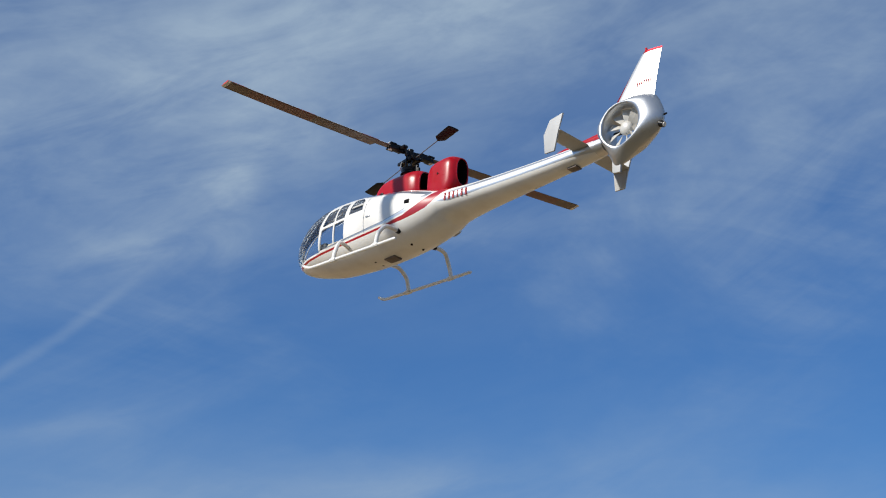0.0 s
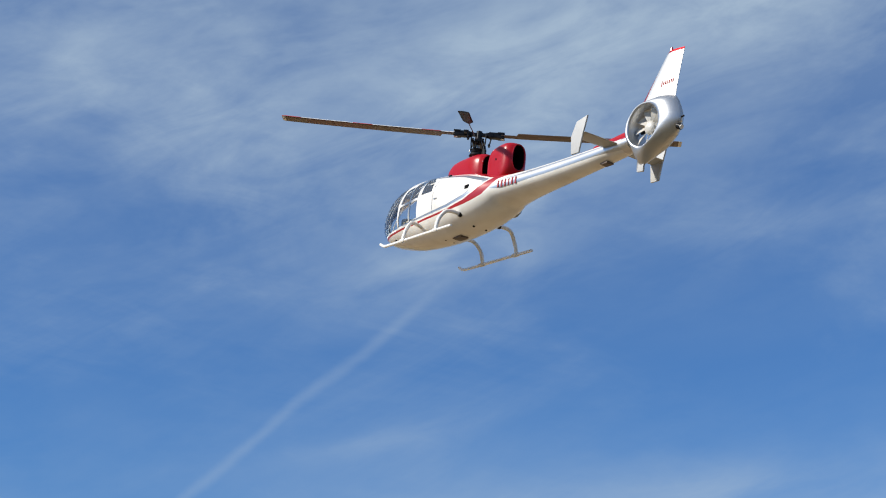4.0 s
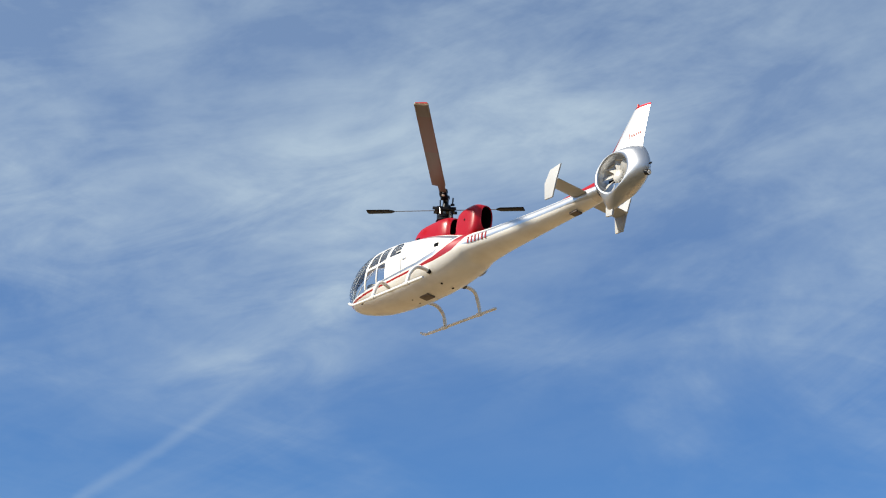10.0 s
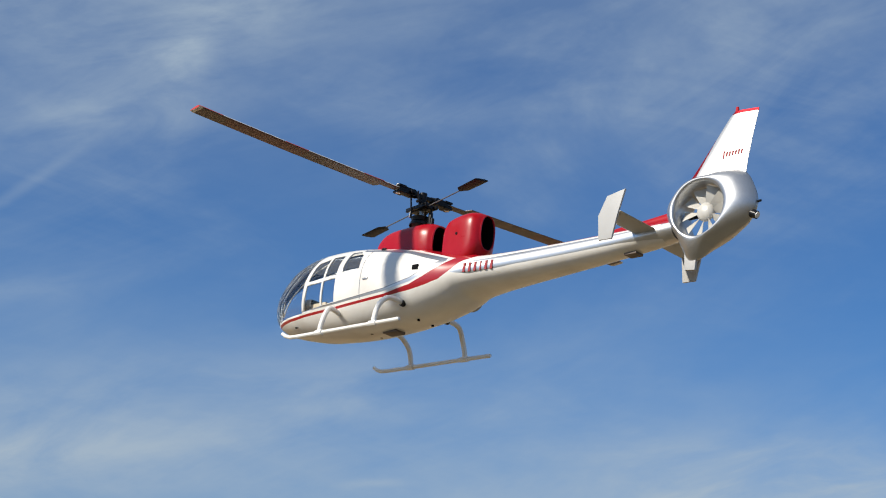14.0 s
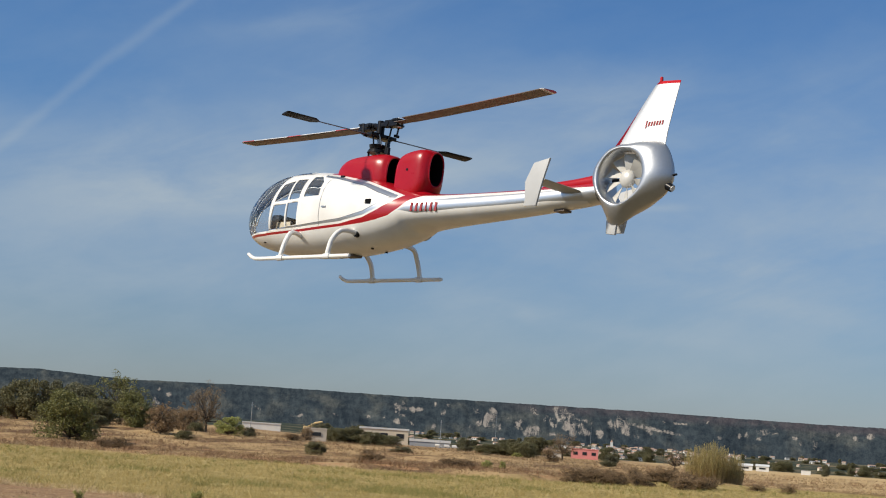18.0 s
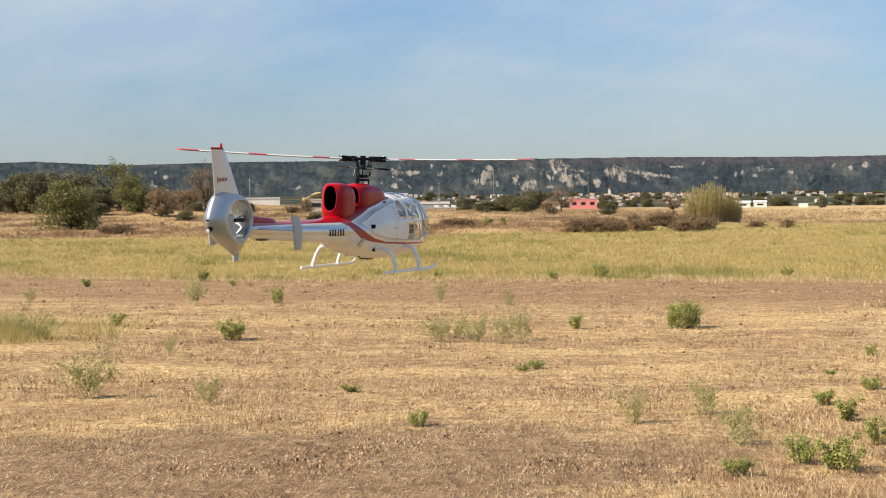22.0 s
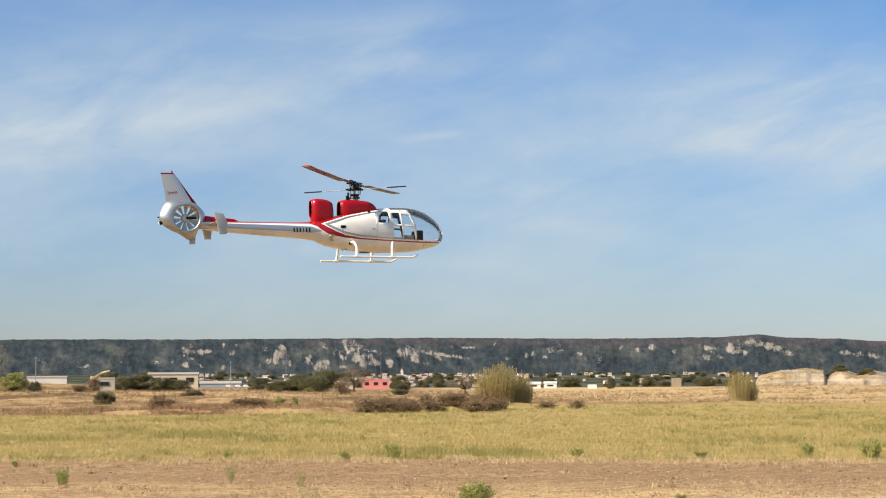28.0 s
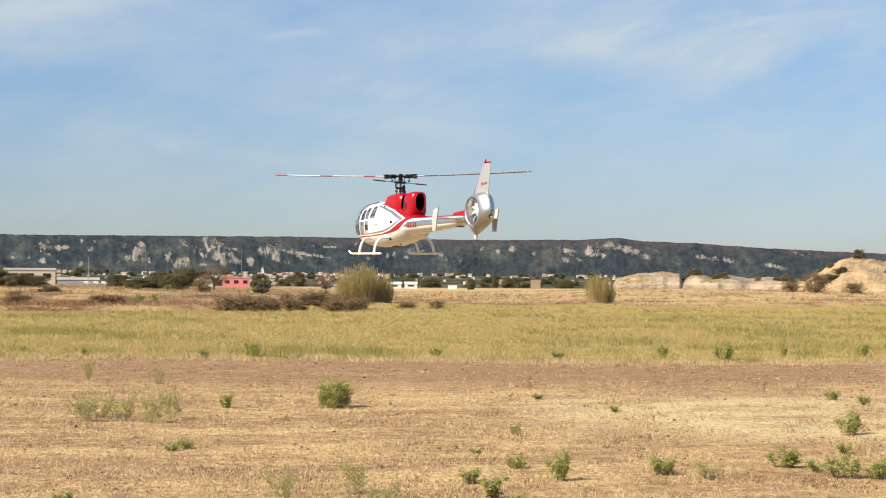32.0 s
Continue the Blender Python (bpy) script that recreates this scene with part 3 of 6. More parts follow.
    # inner walls of the hood in black: the hollow's shade is put into the colour
    part("exhaust_mouth", loft([(-0.2808, 0.356, 0.254, 0.0292, 2.4), (-0.25, 0.354, 0.262, 0.031, 2.4), (-0.19, 0.340, 0.275, 0.030, 2.2)], 56, (False, True)), black_matt, exhaust)
    lip = [(-0.281, 0.0298 * math.copysign(abs(math.cos(q)) ** 0.83, math.cos(q)), 0.3055 + 0.0525 * math.copysign(abs(math.sin(q)) ** 0.83, math.sin(q))) for q in [2 * math.pi * k / 56 for k in range(57)]]
    part("exhaust_lip", tube(lip, 0.0026, 6), paint_red, exhaust)
    part("hood_screw", roded((-0.21, 0.05, 0.3), (-0.21, 0.0565, 0.3), 0.005, 0.004, 10), black_part, exhaust)
    part("dorsal_fairing", loft(smooth_sections([(-0.73, 0.224, 0.214, 0.01, 2.0), (-0.76, 0.236, 0.21, 0.016, 2.2), (-0.86, 0.244, 0.212, 0.018, 2.2), (-0.96, 0.256, 0.214, 0.014, 2.2)], 3), 20), paint_red, heli, "red fairing on the tail boom")
    # tail: shroud round the fan, fin, stabiliser
    cx, cz, ri = -1.049, 0.234, 0.074
    outline = [(0, 0.118), (14, 0.120), (32, 0.112), (57, 0.107), (80, 0.100), (101, 0.102), (122, 0.126), (140, 0.146), (160, 0.151), (181, 0.155), (198, 0.139), (215, 0.116), (240, 0.101), (260, 0.106), (276, 0.126), (289, 0.136), (302, 0.120), (320, 0.103), (340, 0.108)]
    knots = [(d - 360, r) for d, r in outline[-3:]] + outline + [(d + 360, r) for d, r in outline[:3]]

    def reach(deg):
        """The shroud's outer radius, run smoothly through the knots."""
        for i in range(1, len(knots) - 2):
            (d0, r0), (d1, r1), (d2, r2), (d3, r3) = knots[i - 1:i + 3]
            if d1 <= deg <= d2:
                t, h = (deg - d1) / (d2 - d1), d2 - d1
                m1, m2 = (r2 - r0) / (d2 - d0) * h, (r3 - r1) / (d3 - d1) * h
                return (2 * t ** 3 - 3 * t * t + 1) * r1 + (t ** 3 - 2 * t * t + t) * m1 + (3 * t * t - 2 * t ** 3) * r2 + (t ** 3 - t * t) * m2

    ring = bmesh.new()
    rows = [(0.0, 0.92), (0.03, 1.08), (0.09, 1.2), (0.18, 1.26), (0.30, 1.24), (0.44, 1.14), (0.58, 0.99), (0.72, 0.78), (0.85, 0.52), (0.95, 0.24), (1.0, 0.0)]
    grid = []
    for k in range(96):
        deg = 360 * k / 96
        c, s = math.cos(radians(deg)), math.sin(radians(deg))
        ro = reach(deg)
        loop = []
        thin = 1.0 - 0.45 * math.exp(-((deg - 285) / 26) ** 2)
        for u, d in rows:
            r = ri + (ro - ri) * u
            loop.append(ring.verts.new((cx + r * c, 0.036 * (1 + (d - 1) * (thin if d > 1 else 1)) * (1 - (1 - thin) * u), cz + r * s)))
        for u, d in rows[-2::-1]:
            r = ri + (ro - ri) * u
            loop.append(ring.verts.new((cx + r * c, -0.036 * (1 + (d - 1) * (thin if d > 1 else 1)) * (1 - (1 - thin) * u), cz + r * s)))
        grid.append(loop)
    for a, b in zip(grid, grid[1:] + grid[:1]):
        m = len(a)
        for k in range(m):
            ring.faces.new((a[k], a[(k + 1) % m], b[(k + 1) % m], b[k]))
    shroud = part("fan_shroud", ring, paint_silver, heli, "silver shroud of the tail fan", sharp=75)
    part("ventral_plate", prism([(cx + 0.022, cz - 0.1), (cx + 0.062, cz - 0.09), (cx + 0.058, cz - 0.15), (cx + 0.026, cz - 0.154)], -0.004, 0.004, 0.001), grey_plate, shroud)
    part("tail_lamp_socket", roded((-1.178, 0, 0.212), (-1.203, 0, 0.2), 0.013, 0.0105, 16), black_part, shroud)
    part("tail_lamp", roded((-1.198, 0, 0.203), (-1.2055, 0, 0.199), 0.009, 0.008, 16), paint_white, shroud, "white tail lamp")
    part("tail_pin", roded((-1.196, 0, 0.236), (-1.214, 0, 0.238), 0.004, 0.003, 8), black_part, shroud)
    part("drive_shaft", roded((-0.985, -0.012, 0.234), (-1.045, -0.012, 0.234), 0.007, 0.007, 10), black_part, shroud)
    fin = bmesh.new()
    shape = [(0.31, -0.972, -1.163), (0.36, -1.012, -1.168), (0.42, -1.057, -1.179), (0.46, -1.086, -1.187), (0.488, -1.107, -1.193), (0.499, -1.119, -1.195)]
    loops = []
    for z, xf, xr in shape:
        th = 0.013 * (1 - (z - 0.31) * 1.8)
        prof = [(0, 0), (0.06, 0.6), (0.2, 0.95), (0.4, 1.0), (0.7, 0.62), (1, 0.12), (1, -0.12), (0.7, -0.62), (0.4, -1.0), (0.2, -0.95), (0.06, -0.6)]
        loops.append([fin.verts.new((xf + (xr - xf) * u, th * d, z)) for u, d in prof])
    for a, b in zip(loops, loops[1:]):
        for k in range(len(a)):
            fin.faces.new((a[k], a[(k + 1) % len(a)], b[(k + 1) % len(a)], b[k]))
    fin.faces.new(loops[-1]), fin.faces.new(loops[0][::-1])
    tail_fin = part("tail_fin", fin, fin_colour, heli, "pale swept fin edged in red", sharp=50)
    part("beacon", roded((-1.128, 0, 0.497), (-1.128, 0, 0.514), 0.006, 0.004, 10), lamp_red, tail_fin, "small red beacon")
    # name on the fin: plain red strokes
    for s in (-1, 1):
        for k in range(7):
            w, h = (0.0036, 0.021) if k == 0 else (0.0046, 0.012)
            xx = -1.098 - 0.0085 * k if s > 0 else -1.150 + 0.0085 * k
            zz = 0.381 + 0.0006 * k
            u = (xx + 1.028) / -0.145
            y = 0.0114 * float(np.interp(u, [0.2, 0.4, 0.7, 1.0], [0.95, 1.0, 0.62, 0.12]))
            part("fin_mark", prism([(xx - w / 2, zz - h / 2), (xx + w / 2, zz - h / 2), (xx + w / 2 - 0.003, zz + h / 2), (xx - w / 2 - 0.003, zz + h / 2)], s * (y - 0.004), s * (y + 0.0008)), mark_red, tail_fin)
        # registration on the boom: six plain bars
        for k in range(6):
            w = 0.0085 if k != 3 else 0.0045
            xx = (-0.285 - 0.0185 * k) if s > 0 else (-0.405 + 0.0185 * k)
            zz = 0.173 if s > 0 else 0.172
            y = hull_half(xx, zz)
            part("boom_mark", prism([(xx - w / 2, zz - 0.013), (xx + w / 2, zz - 0.013), (xx + w / 2 - 0.002, zz + 0.013), (xx - w / 2 - 0.002, zz + 0.013)], s * (y - 0.004), s * (y + 0.0006)), mark_red if s > 0 else black_part, hull)
    stab = loft([(0.205, 0.0058, -0.0, 0.036, 2.0), (-0.205, 0.0058, -0.0, 0.036, 2.0)], 20)
    for v in stab.verts:
        v.co = Vector((-0.878 + v.co.y, v.co.x * 0.9, 0.196 + v.co.z * 1.4))
    part("stabiliser", stab, grey_plate, heli, "grey tailplane with two end plates")
    for s in (-1, 1):
        plate = prism([(-0.926, 0.258), (-0.868, 0.247), (-0.843, 0.196), (-0.850, 0.128), (-0.892, 0.127), (-0.905, 0.19)], s * 0.182, s * 0.188, 0.0012)
        part("end_plate", plate, grey_plate, heli)
    part("boom_hatch", boxed(-0.84, -0.80, -0.016, 0.016, 0.1515, 0.158, bevel=0.001), dark_hatch, heli)
    part("belly_hatch", boxed(0.03, 0.085, -0.02, 0.02, 0.0435, 0.052, bevel=0.002), dark_hatch, heli)
    for x, y in ((-0.07, 0.03), (-0.07, -0.03), (0.13, 0.02), (0.13, -0.02)):
        part("belly_vent", roded((x, y, 0.046 if x > 0 else 0.06), (x, y, 0.07), 0.0045, 0.0045, 10), black_matt, heli)
    for s in (-1, 1):
        yy = hull_half(-0.11, 0.192)
        vent = part("side_vent", boxed(-0.128, -0.098, s * yy - 0.004, s * yy + 0.0015, 0.184, 0.2, bevel=0.001), black_matt, heli, "small black side vent")
        part("vent_bar", boxed(-0.106, -0.098, s * yy - 0.003, s * yy + 0.0022, 0.184, 0.2), paint_white, vent)
        yy = hull_half(0.075, 0.182)
        part("door_handle", boxed(0.066, 0.086, s * yy - 0.002, s * yy + 0.003, 0.1795, 0.185, bevel=0.001), grey_metal, heli)
        yy = hull_half(0.085, 0.29)
        part("door_hinge", boxed(0.06, 0.075, s * yy - 0.004, s * yy + 0.003, 0.286, 0.293, bevel=0.001), black_part, heli)
        seam = [(0.098, s * (hull_half(0.098, z) + 0.0006), z) for z in (0.125, 0.15, 0.18, 0.21, 0.24, 0.265, 0.285)]
        part("door_seam", tube(seam, 0.0009, 5), grey_metal, heli)
        yy = hull_half(-0.065, 0.098)
        part("leg_socket", roded((-0.062, s * (yy - 0.006), 0.096), (-0.062, s * (yy + 0.004), 0.096), 0.011, 0.010, 14), black_part, heli)
    yy = hull_half(-0.175, 0.125)
    disc = roded((-0.175, -yy + 0.01, 0.131), (-0.175, -yy - 0.0005, 0.1245), 0.023, 0.022, 28)
    part("round_cover", disc, grey_metal, heli, "round grey cover")
    # landing gear
    for s in (-1, 1):
        y = s * 0.195
        skid = [(-0.155, y, 0.0062), (0.27, y, 0.0062), (0.298, y, 0.0075), (0.318, y, 0.014), (0.334, y, 0.0235)]
        gear = part("skid", tube(skid, [0.0062, 0.0062, 0.006, 0.0058, 0.0052], 10), paint_white, heli, "white landing skid")
        part("skid_cap", roded((-0.151, y, 0.0062), (-0.159, y, 0.0062), 0.0066, 0.005, 10), paint_white, gear)
        for xt, xb in ((0.196, 0.17), (-0.058, -0.055)):
            yt = hull_half(xt, 0.094) - 0.01
            leg = glide([(xt, s * yt, 0.092), (xt, s * (yt + 0.028), 0.1), (xt - (xt - xb) * 0.4, s * 0.155, 0.094), (xb + 0.003, s * 0.181, 0.062), (xb, s * 0.193, 0.025), (xb, s * 0.195, 0.008)], 5)
            part("skid_leg", tube(leg, 0.0078, 10), paint_white, heli)
            part("leg_saddle", roded((xb - 0.014, y, 0.0065), (xb + 0.014, y, 0.0065), 0.0088, 0.0088, 10), paint_white, gear)
    # rotor head, still part
    part("mast", roded((0, 0, 0.33), (0, 0, 0.47), 0.0075, 0.0075, 14), grey_metal, heli)
    part("servo_post", roded((-0.05, 0, 0.355), (-0.05, 0, 0.392), 0.007, 0.006, 12), black_part, heli)
    part("guide_bracket", boxed(-0.046, -0.036, -0.006, 0.006, 0.35, 0.412, bevel=0.002), black_part, heli)
    lower = roded((0, 0, 0.376), (0, 0, 0.386), 0.034, 0.03, 20)
    for k in range(3):
        a = 2 * math.pi * k / 3 + 0.5
        rod(lower, (0.028 * math.cos(a), 0.028 * math.sin(a), 0.34), (0.03 * math.cos(a), 0.03 * math.sin(a), 0.38), 0.0035, None, 8)
    part("swashplate", lower, black_part, heli)
    # the turning rotor
    head = bmesh.new()
    rod(head, (0, 0, -0.028), (0, 0, 0.014), 0.013, 0.012, 16)
    box(head, -0.052, 0.052, -0.0085, 0.0085, -0.0065, 0.0065, 0.002)
    box(head, -0.014, 0.014, -0.042, 0.042, -0.044, -0.03, 0.003)
    rod(head, (0, 0, -0.078), (0, 0, -0.066), 0.027, 0.03, 20)
    for s in (-1, 1):
        rod(head, (s * 0.026, 0.014, -0.07), (s * 0.03, 0.02, -0.004), 0.0028, None, 8)
        rod(head, (0.014, s * 0.03, -0.07), (0.012, s * 0.034, -0.036), 0.0028, None, 8)
    rotor = part("main_rotor", head, black_part, heli, "black two-bladed rotor head with a stabiliser bar")
    rotor.location = (0, 0, 0.468)
    for s in (-1, 1):
        grip = bmesh.new()
        box(grip, s * 0.07 - 0.030, s * 0.07 + 0.030, -0.014, 0.014, -0.0115, 0.0115, 0.004)
        box(grip, s * 0.05 - 0.01, s * 0.05 + 0.01, s * 0.012 - 0.01, s * 0.03 + 0.012, -0.006, 0.004, 0.002)
        rod(grip, (s * 0.045, -0.016, 0), (s * 0.045, 0.016, 0), 0.0105, 0.0105, 12)
        rod(grip, (s * 0.028, 0, 0), (s * 0.05, 0, 0), 0.011, 0.013, 14)
        box(grip, s * 0.088 - 0.014, s * 0.088 + 0.014, -0.0165, 0.0165, 0.0055, 0.0125, 0.002)
        box(grip, s * 0.088 - 0.014, s * 0.088 + 0.014, -0.0165, 0.0165, -0.0125, -0.0055, 0.002)
        part("blade_grip", grip, black_part, rotor)
        link = roded((s * 0.04, s * 0.036, -0.03), (s * 0.046, s * 0.036, 0.0), 0.003, None, 8)
        rod(link, (s * 0.04, s * 0.028, -0.03), (s * 0.04, s * 0.044, -0.03), 0.005, None, 10)
        part("pitch_link", link, black_part, rotor)
        part("bar_carrier", boxed(s * 0.02 - 0.004, s * 0.02 + 0.004, -0.05, 0.05, -0.043, -0.031, bevel=0.002), black_part, rotor)
        part("link_rod", roded((s * 0.034, -s * 0.012, -0.07), (s * 0.024, -s * 0.02, -0.036), 0.0022, None, 8), grey_metal, rotor)
        part("grip_pin", roded((s * 0.094, 0, -0.0145), (s * 0.094, 0, 0.0145), 0.0075, 0.0075, 12), paint_white, rotor)
        bl = bmesh.new()
        prof = [(0.016, 0.0), (0.012, 0.0032), (0.0, 0.0042), (-0.018, 0.0028), (-0.041, 0.001), (-0.041, -0.001), (-0.018, -0.0024), (0.0, -0.003), (0.012, -0.0026)]
        rings = []
        for k, (r, c) in enumerate(((0.088, 0.42), (0.15, 0.42), (0.158, 1.0), (0.3, 1.0), (0.5, 1.0), (0.7, 1.0), (0.792, 1.0), (0.8, 0.86))):
            droop = 0.012 * (r - 0.1) ** 2 * 1.6 + 0.012 * (r - 0.1)
            rings.append([bl.verts.new((s * r, s * p * (c if p < 0 else max(c, 0.8)), q + droop)) for p, q in prof])
        for a, b in zip(rings, rings[1:]):
            for k in range(len(prof)):
                f = bl.faces.new((a[k], a[(k + 1) % len(prof)], b[(k + 1) % len(prof)], b[k]))
                f.material_index = 0 if k < 4 else 1
        bl.faces.new(rings[0]), bl.faces.new(rings[-1][::-1])
        part("rotor_blade", bl, (blade_colour, blade_brown), rotor, "rotor blade, white and red above, brown below", sharp=30)
        pad = loft([(0.222, 0.003, -0.003, 0.006, 2.0), (0.240, 0.004, -0.004, 0.021, 2.2), (0.335, 0.004, -0.004, 0.023, 2.2), (0.340, 0.003, -0.003, 0.022, 2.0)], 16)
        for v in pad.verts:
            v.co = Matrix.Rotation(radians(-7), 3, "Z") @ Vector((v.co.y, s * v.co.x, v.co.z - 0.037 + 0.12 * v.co.y))
        part("flybar_paddle", pad, rubber, rotor, "black flybar paddle")
    part("flybar", roded((-0.03, -0.243, -0.037), (0.03, 0.243, -0.037), 0.0019, 0.0019, 8), dark_steel, rotor)
    # the turning tail fan
    hubm = bmesh.new()
    bmesh.ops.create_uvsphere(hubm, u_segments=18, v_segments=10, radius=0.026, matrix=Matrix.Diagonal((1, 0.62, 1, 1)))
    fan = part("tail_fan", hubm, fan_pale, heli, "pale bladed fan inside the tail shroud")
    fan.location = (cx, 0.004, cz)
    for k in range(10):
        b = bmesh.new()
        rows_ = [(0.02, 0.006, 52), (0.03, 0.0095, 44), (0.05, 0.014, 34), (0.0705, 0.017, 26)]
        prev = None
        for r, h, tw in rows_:
            c, s = math.cos(radians(tw)), math.sin(radians(tw))
            cur = [b.verts.new((h * c, h * s, r)), b.verts.new((-h * c, -h * s, r)), b.verts.new((-h * c, -h * s - 0.002, r)), b.verts.new((h * c, h * s - 0.002, r))]
            if prev:
                for i in range(4):
                    b.faces.new((prev[i], prev[(i + 1) % 4], cur[(i + 1) % 4], cur[i]))
            prev = cur
        b.faces.new(prev)
        bmesh.ops.rotate(b, verts=b.verts, cent=(0, 0, 0), matrix=Matrix.Rotation(2 * math.pi * k / 10, 3, "Y"))
        part("fan_blade", b, fan_pale, fan)
    return heli, rotor, fan, (cx, 0.004, cz)


heli, rotor, fan, FAN_AT = build_helicopter()


# ---- the land ----
rng = np.random.default_rng(7)


def ease(v, lo, hi):
    t = np.clip((np.asarray(v, float) - lo) / (hi - lo), 0, 1)
    return t * t * (3 - 2 * t)


def land(x, y):
    """Height of the field: flat, a low bank beyond the grass that rises to one side, a plain behind."""
    x, y = np.asarray(x, float), np.asarray(y, float)
    a = np.degrees(np.arctan2(x, y))
    bank = ease(-a, -8, 18) * 1.45 + 0.02
    z = bank * ease(y, 112 + 5 * np.sin(x * 0.21), 165) + 0.25 * ease(y, 260, 420)
    z = z + 2.0 * ease(-a, 6, 12) * ease(y, 350, 650) + 9.5 * ease(y, 850, 1550)
    z = z + 0.05 * np.sin(x * 0.35 + 1.3) * np.sin(y * 0.22) * ease(y, 6, 14) * (1 - ease(y, 300, 500))
    z = z + 0.16 * np.sin(x * 0.16 + 0.7) * np.sin(y * 0.31 + x * 0.05) * ease(y, 100, 125) * (1 - ease(y, 260, 330))
    # the dry field lifts gently before the quarry
    z = z + 0.8 * ease(a, 9, 13) * ease(y, 140, 235) * (1 - ease(y, 400, 600))
    # a small washed-out step along the foot of the bank
    brink = 103 + 3.5 * np.sin(x * 0.23) + 2.0 * np.sin(x * 0.61 + 1) + 28 * ease(x, 2, 18)
    z = z + 0.3 * ease(y, brink, brink + 1.6) * (0.6 + 0.4 * np.sin(x * 0.11 + 2)) * (1 - ease(y, 300, 500))
    return z


def ground_material():
    """Trodden earth under straw litter, a grass strip, a dry bank, then a wooded plain."""
    mat, n, bsdf = material("field_ground")
    co = n.put("ShaderNodeTexCoord").outputs["Object"]
    x, y, z = n.xyz(co)
    big, mid, fine, grit = n.noise(co, 0.16, 4), n.noise(co, 0.8, 5, 0.6), n.noise(co, 4.5, 5, 0.7), n.noise(co, 14.0, 4, 0.8)
    litter = n.noise(n.v("MULTIPLY", co, (1.0, 0.22, 1.0)), 30.0, 3, 0.8)
    speck = n.m("ADD", n.m("MULTIPLY", grit, 0.5), n.m("MULTIPLY", litter, 0.5))
    loam = n.step(n.m("ADD", n.m("MULTIPLY", fine, 0.5), n.m("MULTIPLY", speck, 0.5)), 0.34, 0.64)
    pebble = n.step(n.noise(co, 38.0, 2, 0.6), 0.66, 0.70)
    earth = n.mix(loam, (0.22, 0.125, 0.064), (0.46, 0.295, 0.158))
    earth = n.mix(n.step(litter, 0.57, 0.66), earth, (0.56, 0.43, 0.27))
    earth = n.mix(n.m("MULTIPLY", pebble, 0.8), earth, (0.55, 0.47, 0.37))
    straw = n.mix(n.step(speck, 0.38, 0.60), (0.32, 0.195, 0.088), (0.74, 0.53, 0.27))
    # straw lies in windrows and loose patches, the red-brown earth bare between them
    rows = n.noise(n.v("MULTIPLY", co, (0.35, 1.0, 1.0)), 0.55, 5, 0.65)
    cover = n.step(n.m("ADD", n.m("MULTIPLY", mid, 0.45), n.m("ADD", n.m("MULTIPLY", rows, 0.6), n.m("MULTIPLY", fine, 0.45))), 0.66, 0.86)
    near = n.mix(cover, earth, straw)
    # the bare track before the grass
    w = n.m("MULTIPLY", n.m("SUBTRACT", big, 0.5), 6.0)
    lean = n.m("MULTIPLY", n.m("MAXIMUM", n.m("MULTIPLY", x, -1.0), 0.0), 0.38)
    yy = n.m("SUBTRACT", n.m("ADD", y, w), lean)
    track = n.m("MULTIPLY", n.step(yy, 26.0, 29.0), n.m("SUBTRACT", 1.0, n.step(yy, 35.5, 37.5)))
    bare = n.mix(loam, (0.19, 0.110, 0.057), (0.42, 0.264, 0.146))
    near = n.mix(n.m("MULTIPLY", track, n.step(mid, 0.25, 0.55)), near, n.mix(n.step(litter, 0.58, 0.68), bare, (0.48, 0.36, 0.23)))
    # bare trampled patch in the foreground
    px, py = n.m("DIVIDE", n.m("ADD", x, 1.6), 3.0), n.m("DIVIDE", n.m("SUBTRACT", y, 10.8), 2.1)
    worn = n.m("SUBTRACT", 1.0, n.step(n.m("ADD", n.m("ADD", n.m("MULTIPLY", px, px), n.m("MULTIPLY", py, py)), n.m("MULTIPLY", n.m("SUBTRACT", mid, 0.5), 2.4)), 0.5, 1.15))
    near = n.mix(n.m("MULTIPLY", worn, 0.9), near, n.mix(pebble, n.mix(n.step(litter, 0.6, 0.68), n.mix(loam, (0.15, 0.090, 0.049), (0.32, 0.208, 0.122)), (0.55, 0.43, 0.28)), (0.52, 0.46, 0.38)))
    # pale mown patch on one side
    patch = n.m("MULTIPLY", n.step(n.m("SUBTRACT", x, n.m("MULTIPLY", mid, 3.0)), 1.0, 4.0), n.m("MULTIPLY", n.step(yy, 16.0, 19.0), n.m("SUBTRACT", 1.0, n.step(yy, 22.0, 26.0))))
    near = n.mix(n.m("MULTIPLY", patch, n.step(mid, 0.30, 0.60)), near, n.mix(n.step(speck, 0.38, 0.6), (0.44, 0.33, 0.17), (0.74, 0.60, 0.36)))
    # unseen ground round the eye, darkened so less light bounces onto the helicopter
    near = n.mix(n.step(n.m("ADD", y, n.m("MULTIPLY", mid, 3.0)), 7.0, 10.0), n.mix(loam, (0.10, 0.082, 0.05), (0.22, 0.175, 0.105)), near)
    grass = n.mix(n.step(mid, 0.3, 0.7), (0.28, 0.205, 0.07), (0.47, 0.36, 0.15))
    edge = n.m("SUBTRACT", n.m("ADD", y, n.m("MULTIPLY", n.m("SUBTRACT", mid, 0.5), 3.0)), lean)
    col = n.mix(n.step(edge, 35.0, 38.0), near, grass)
    patches = n.noise(n.v("MULTIPLY", co, (0.5, 0.25, 1.0)), 0.5, 6, 0.7)
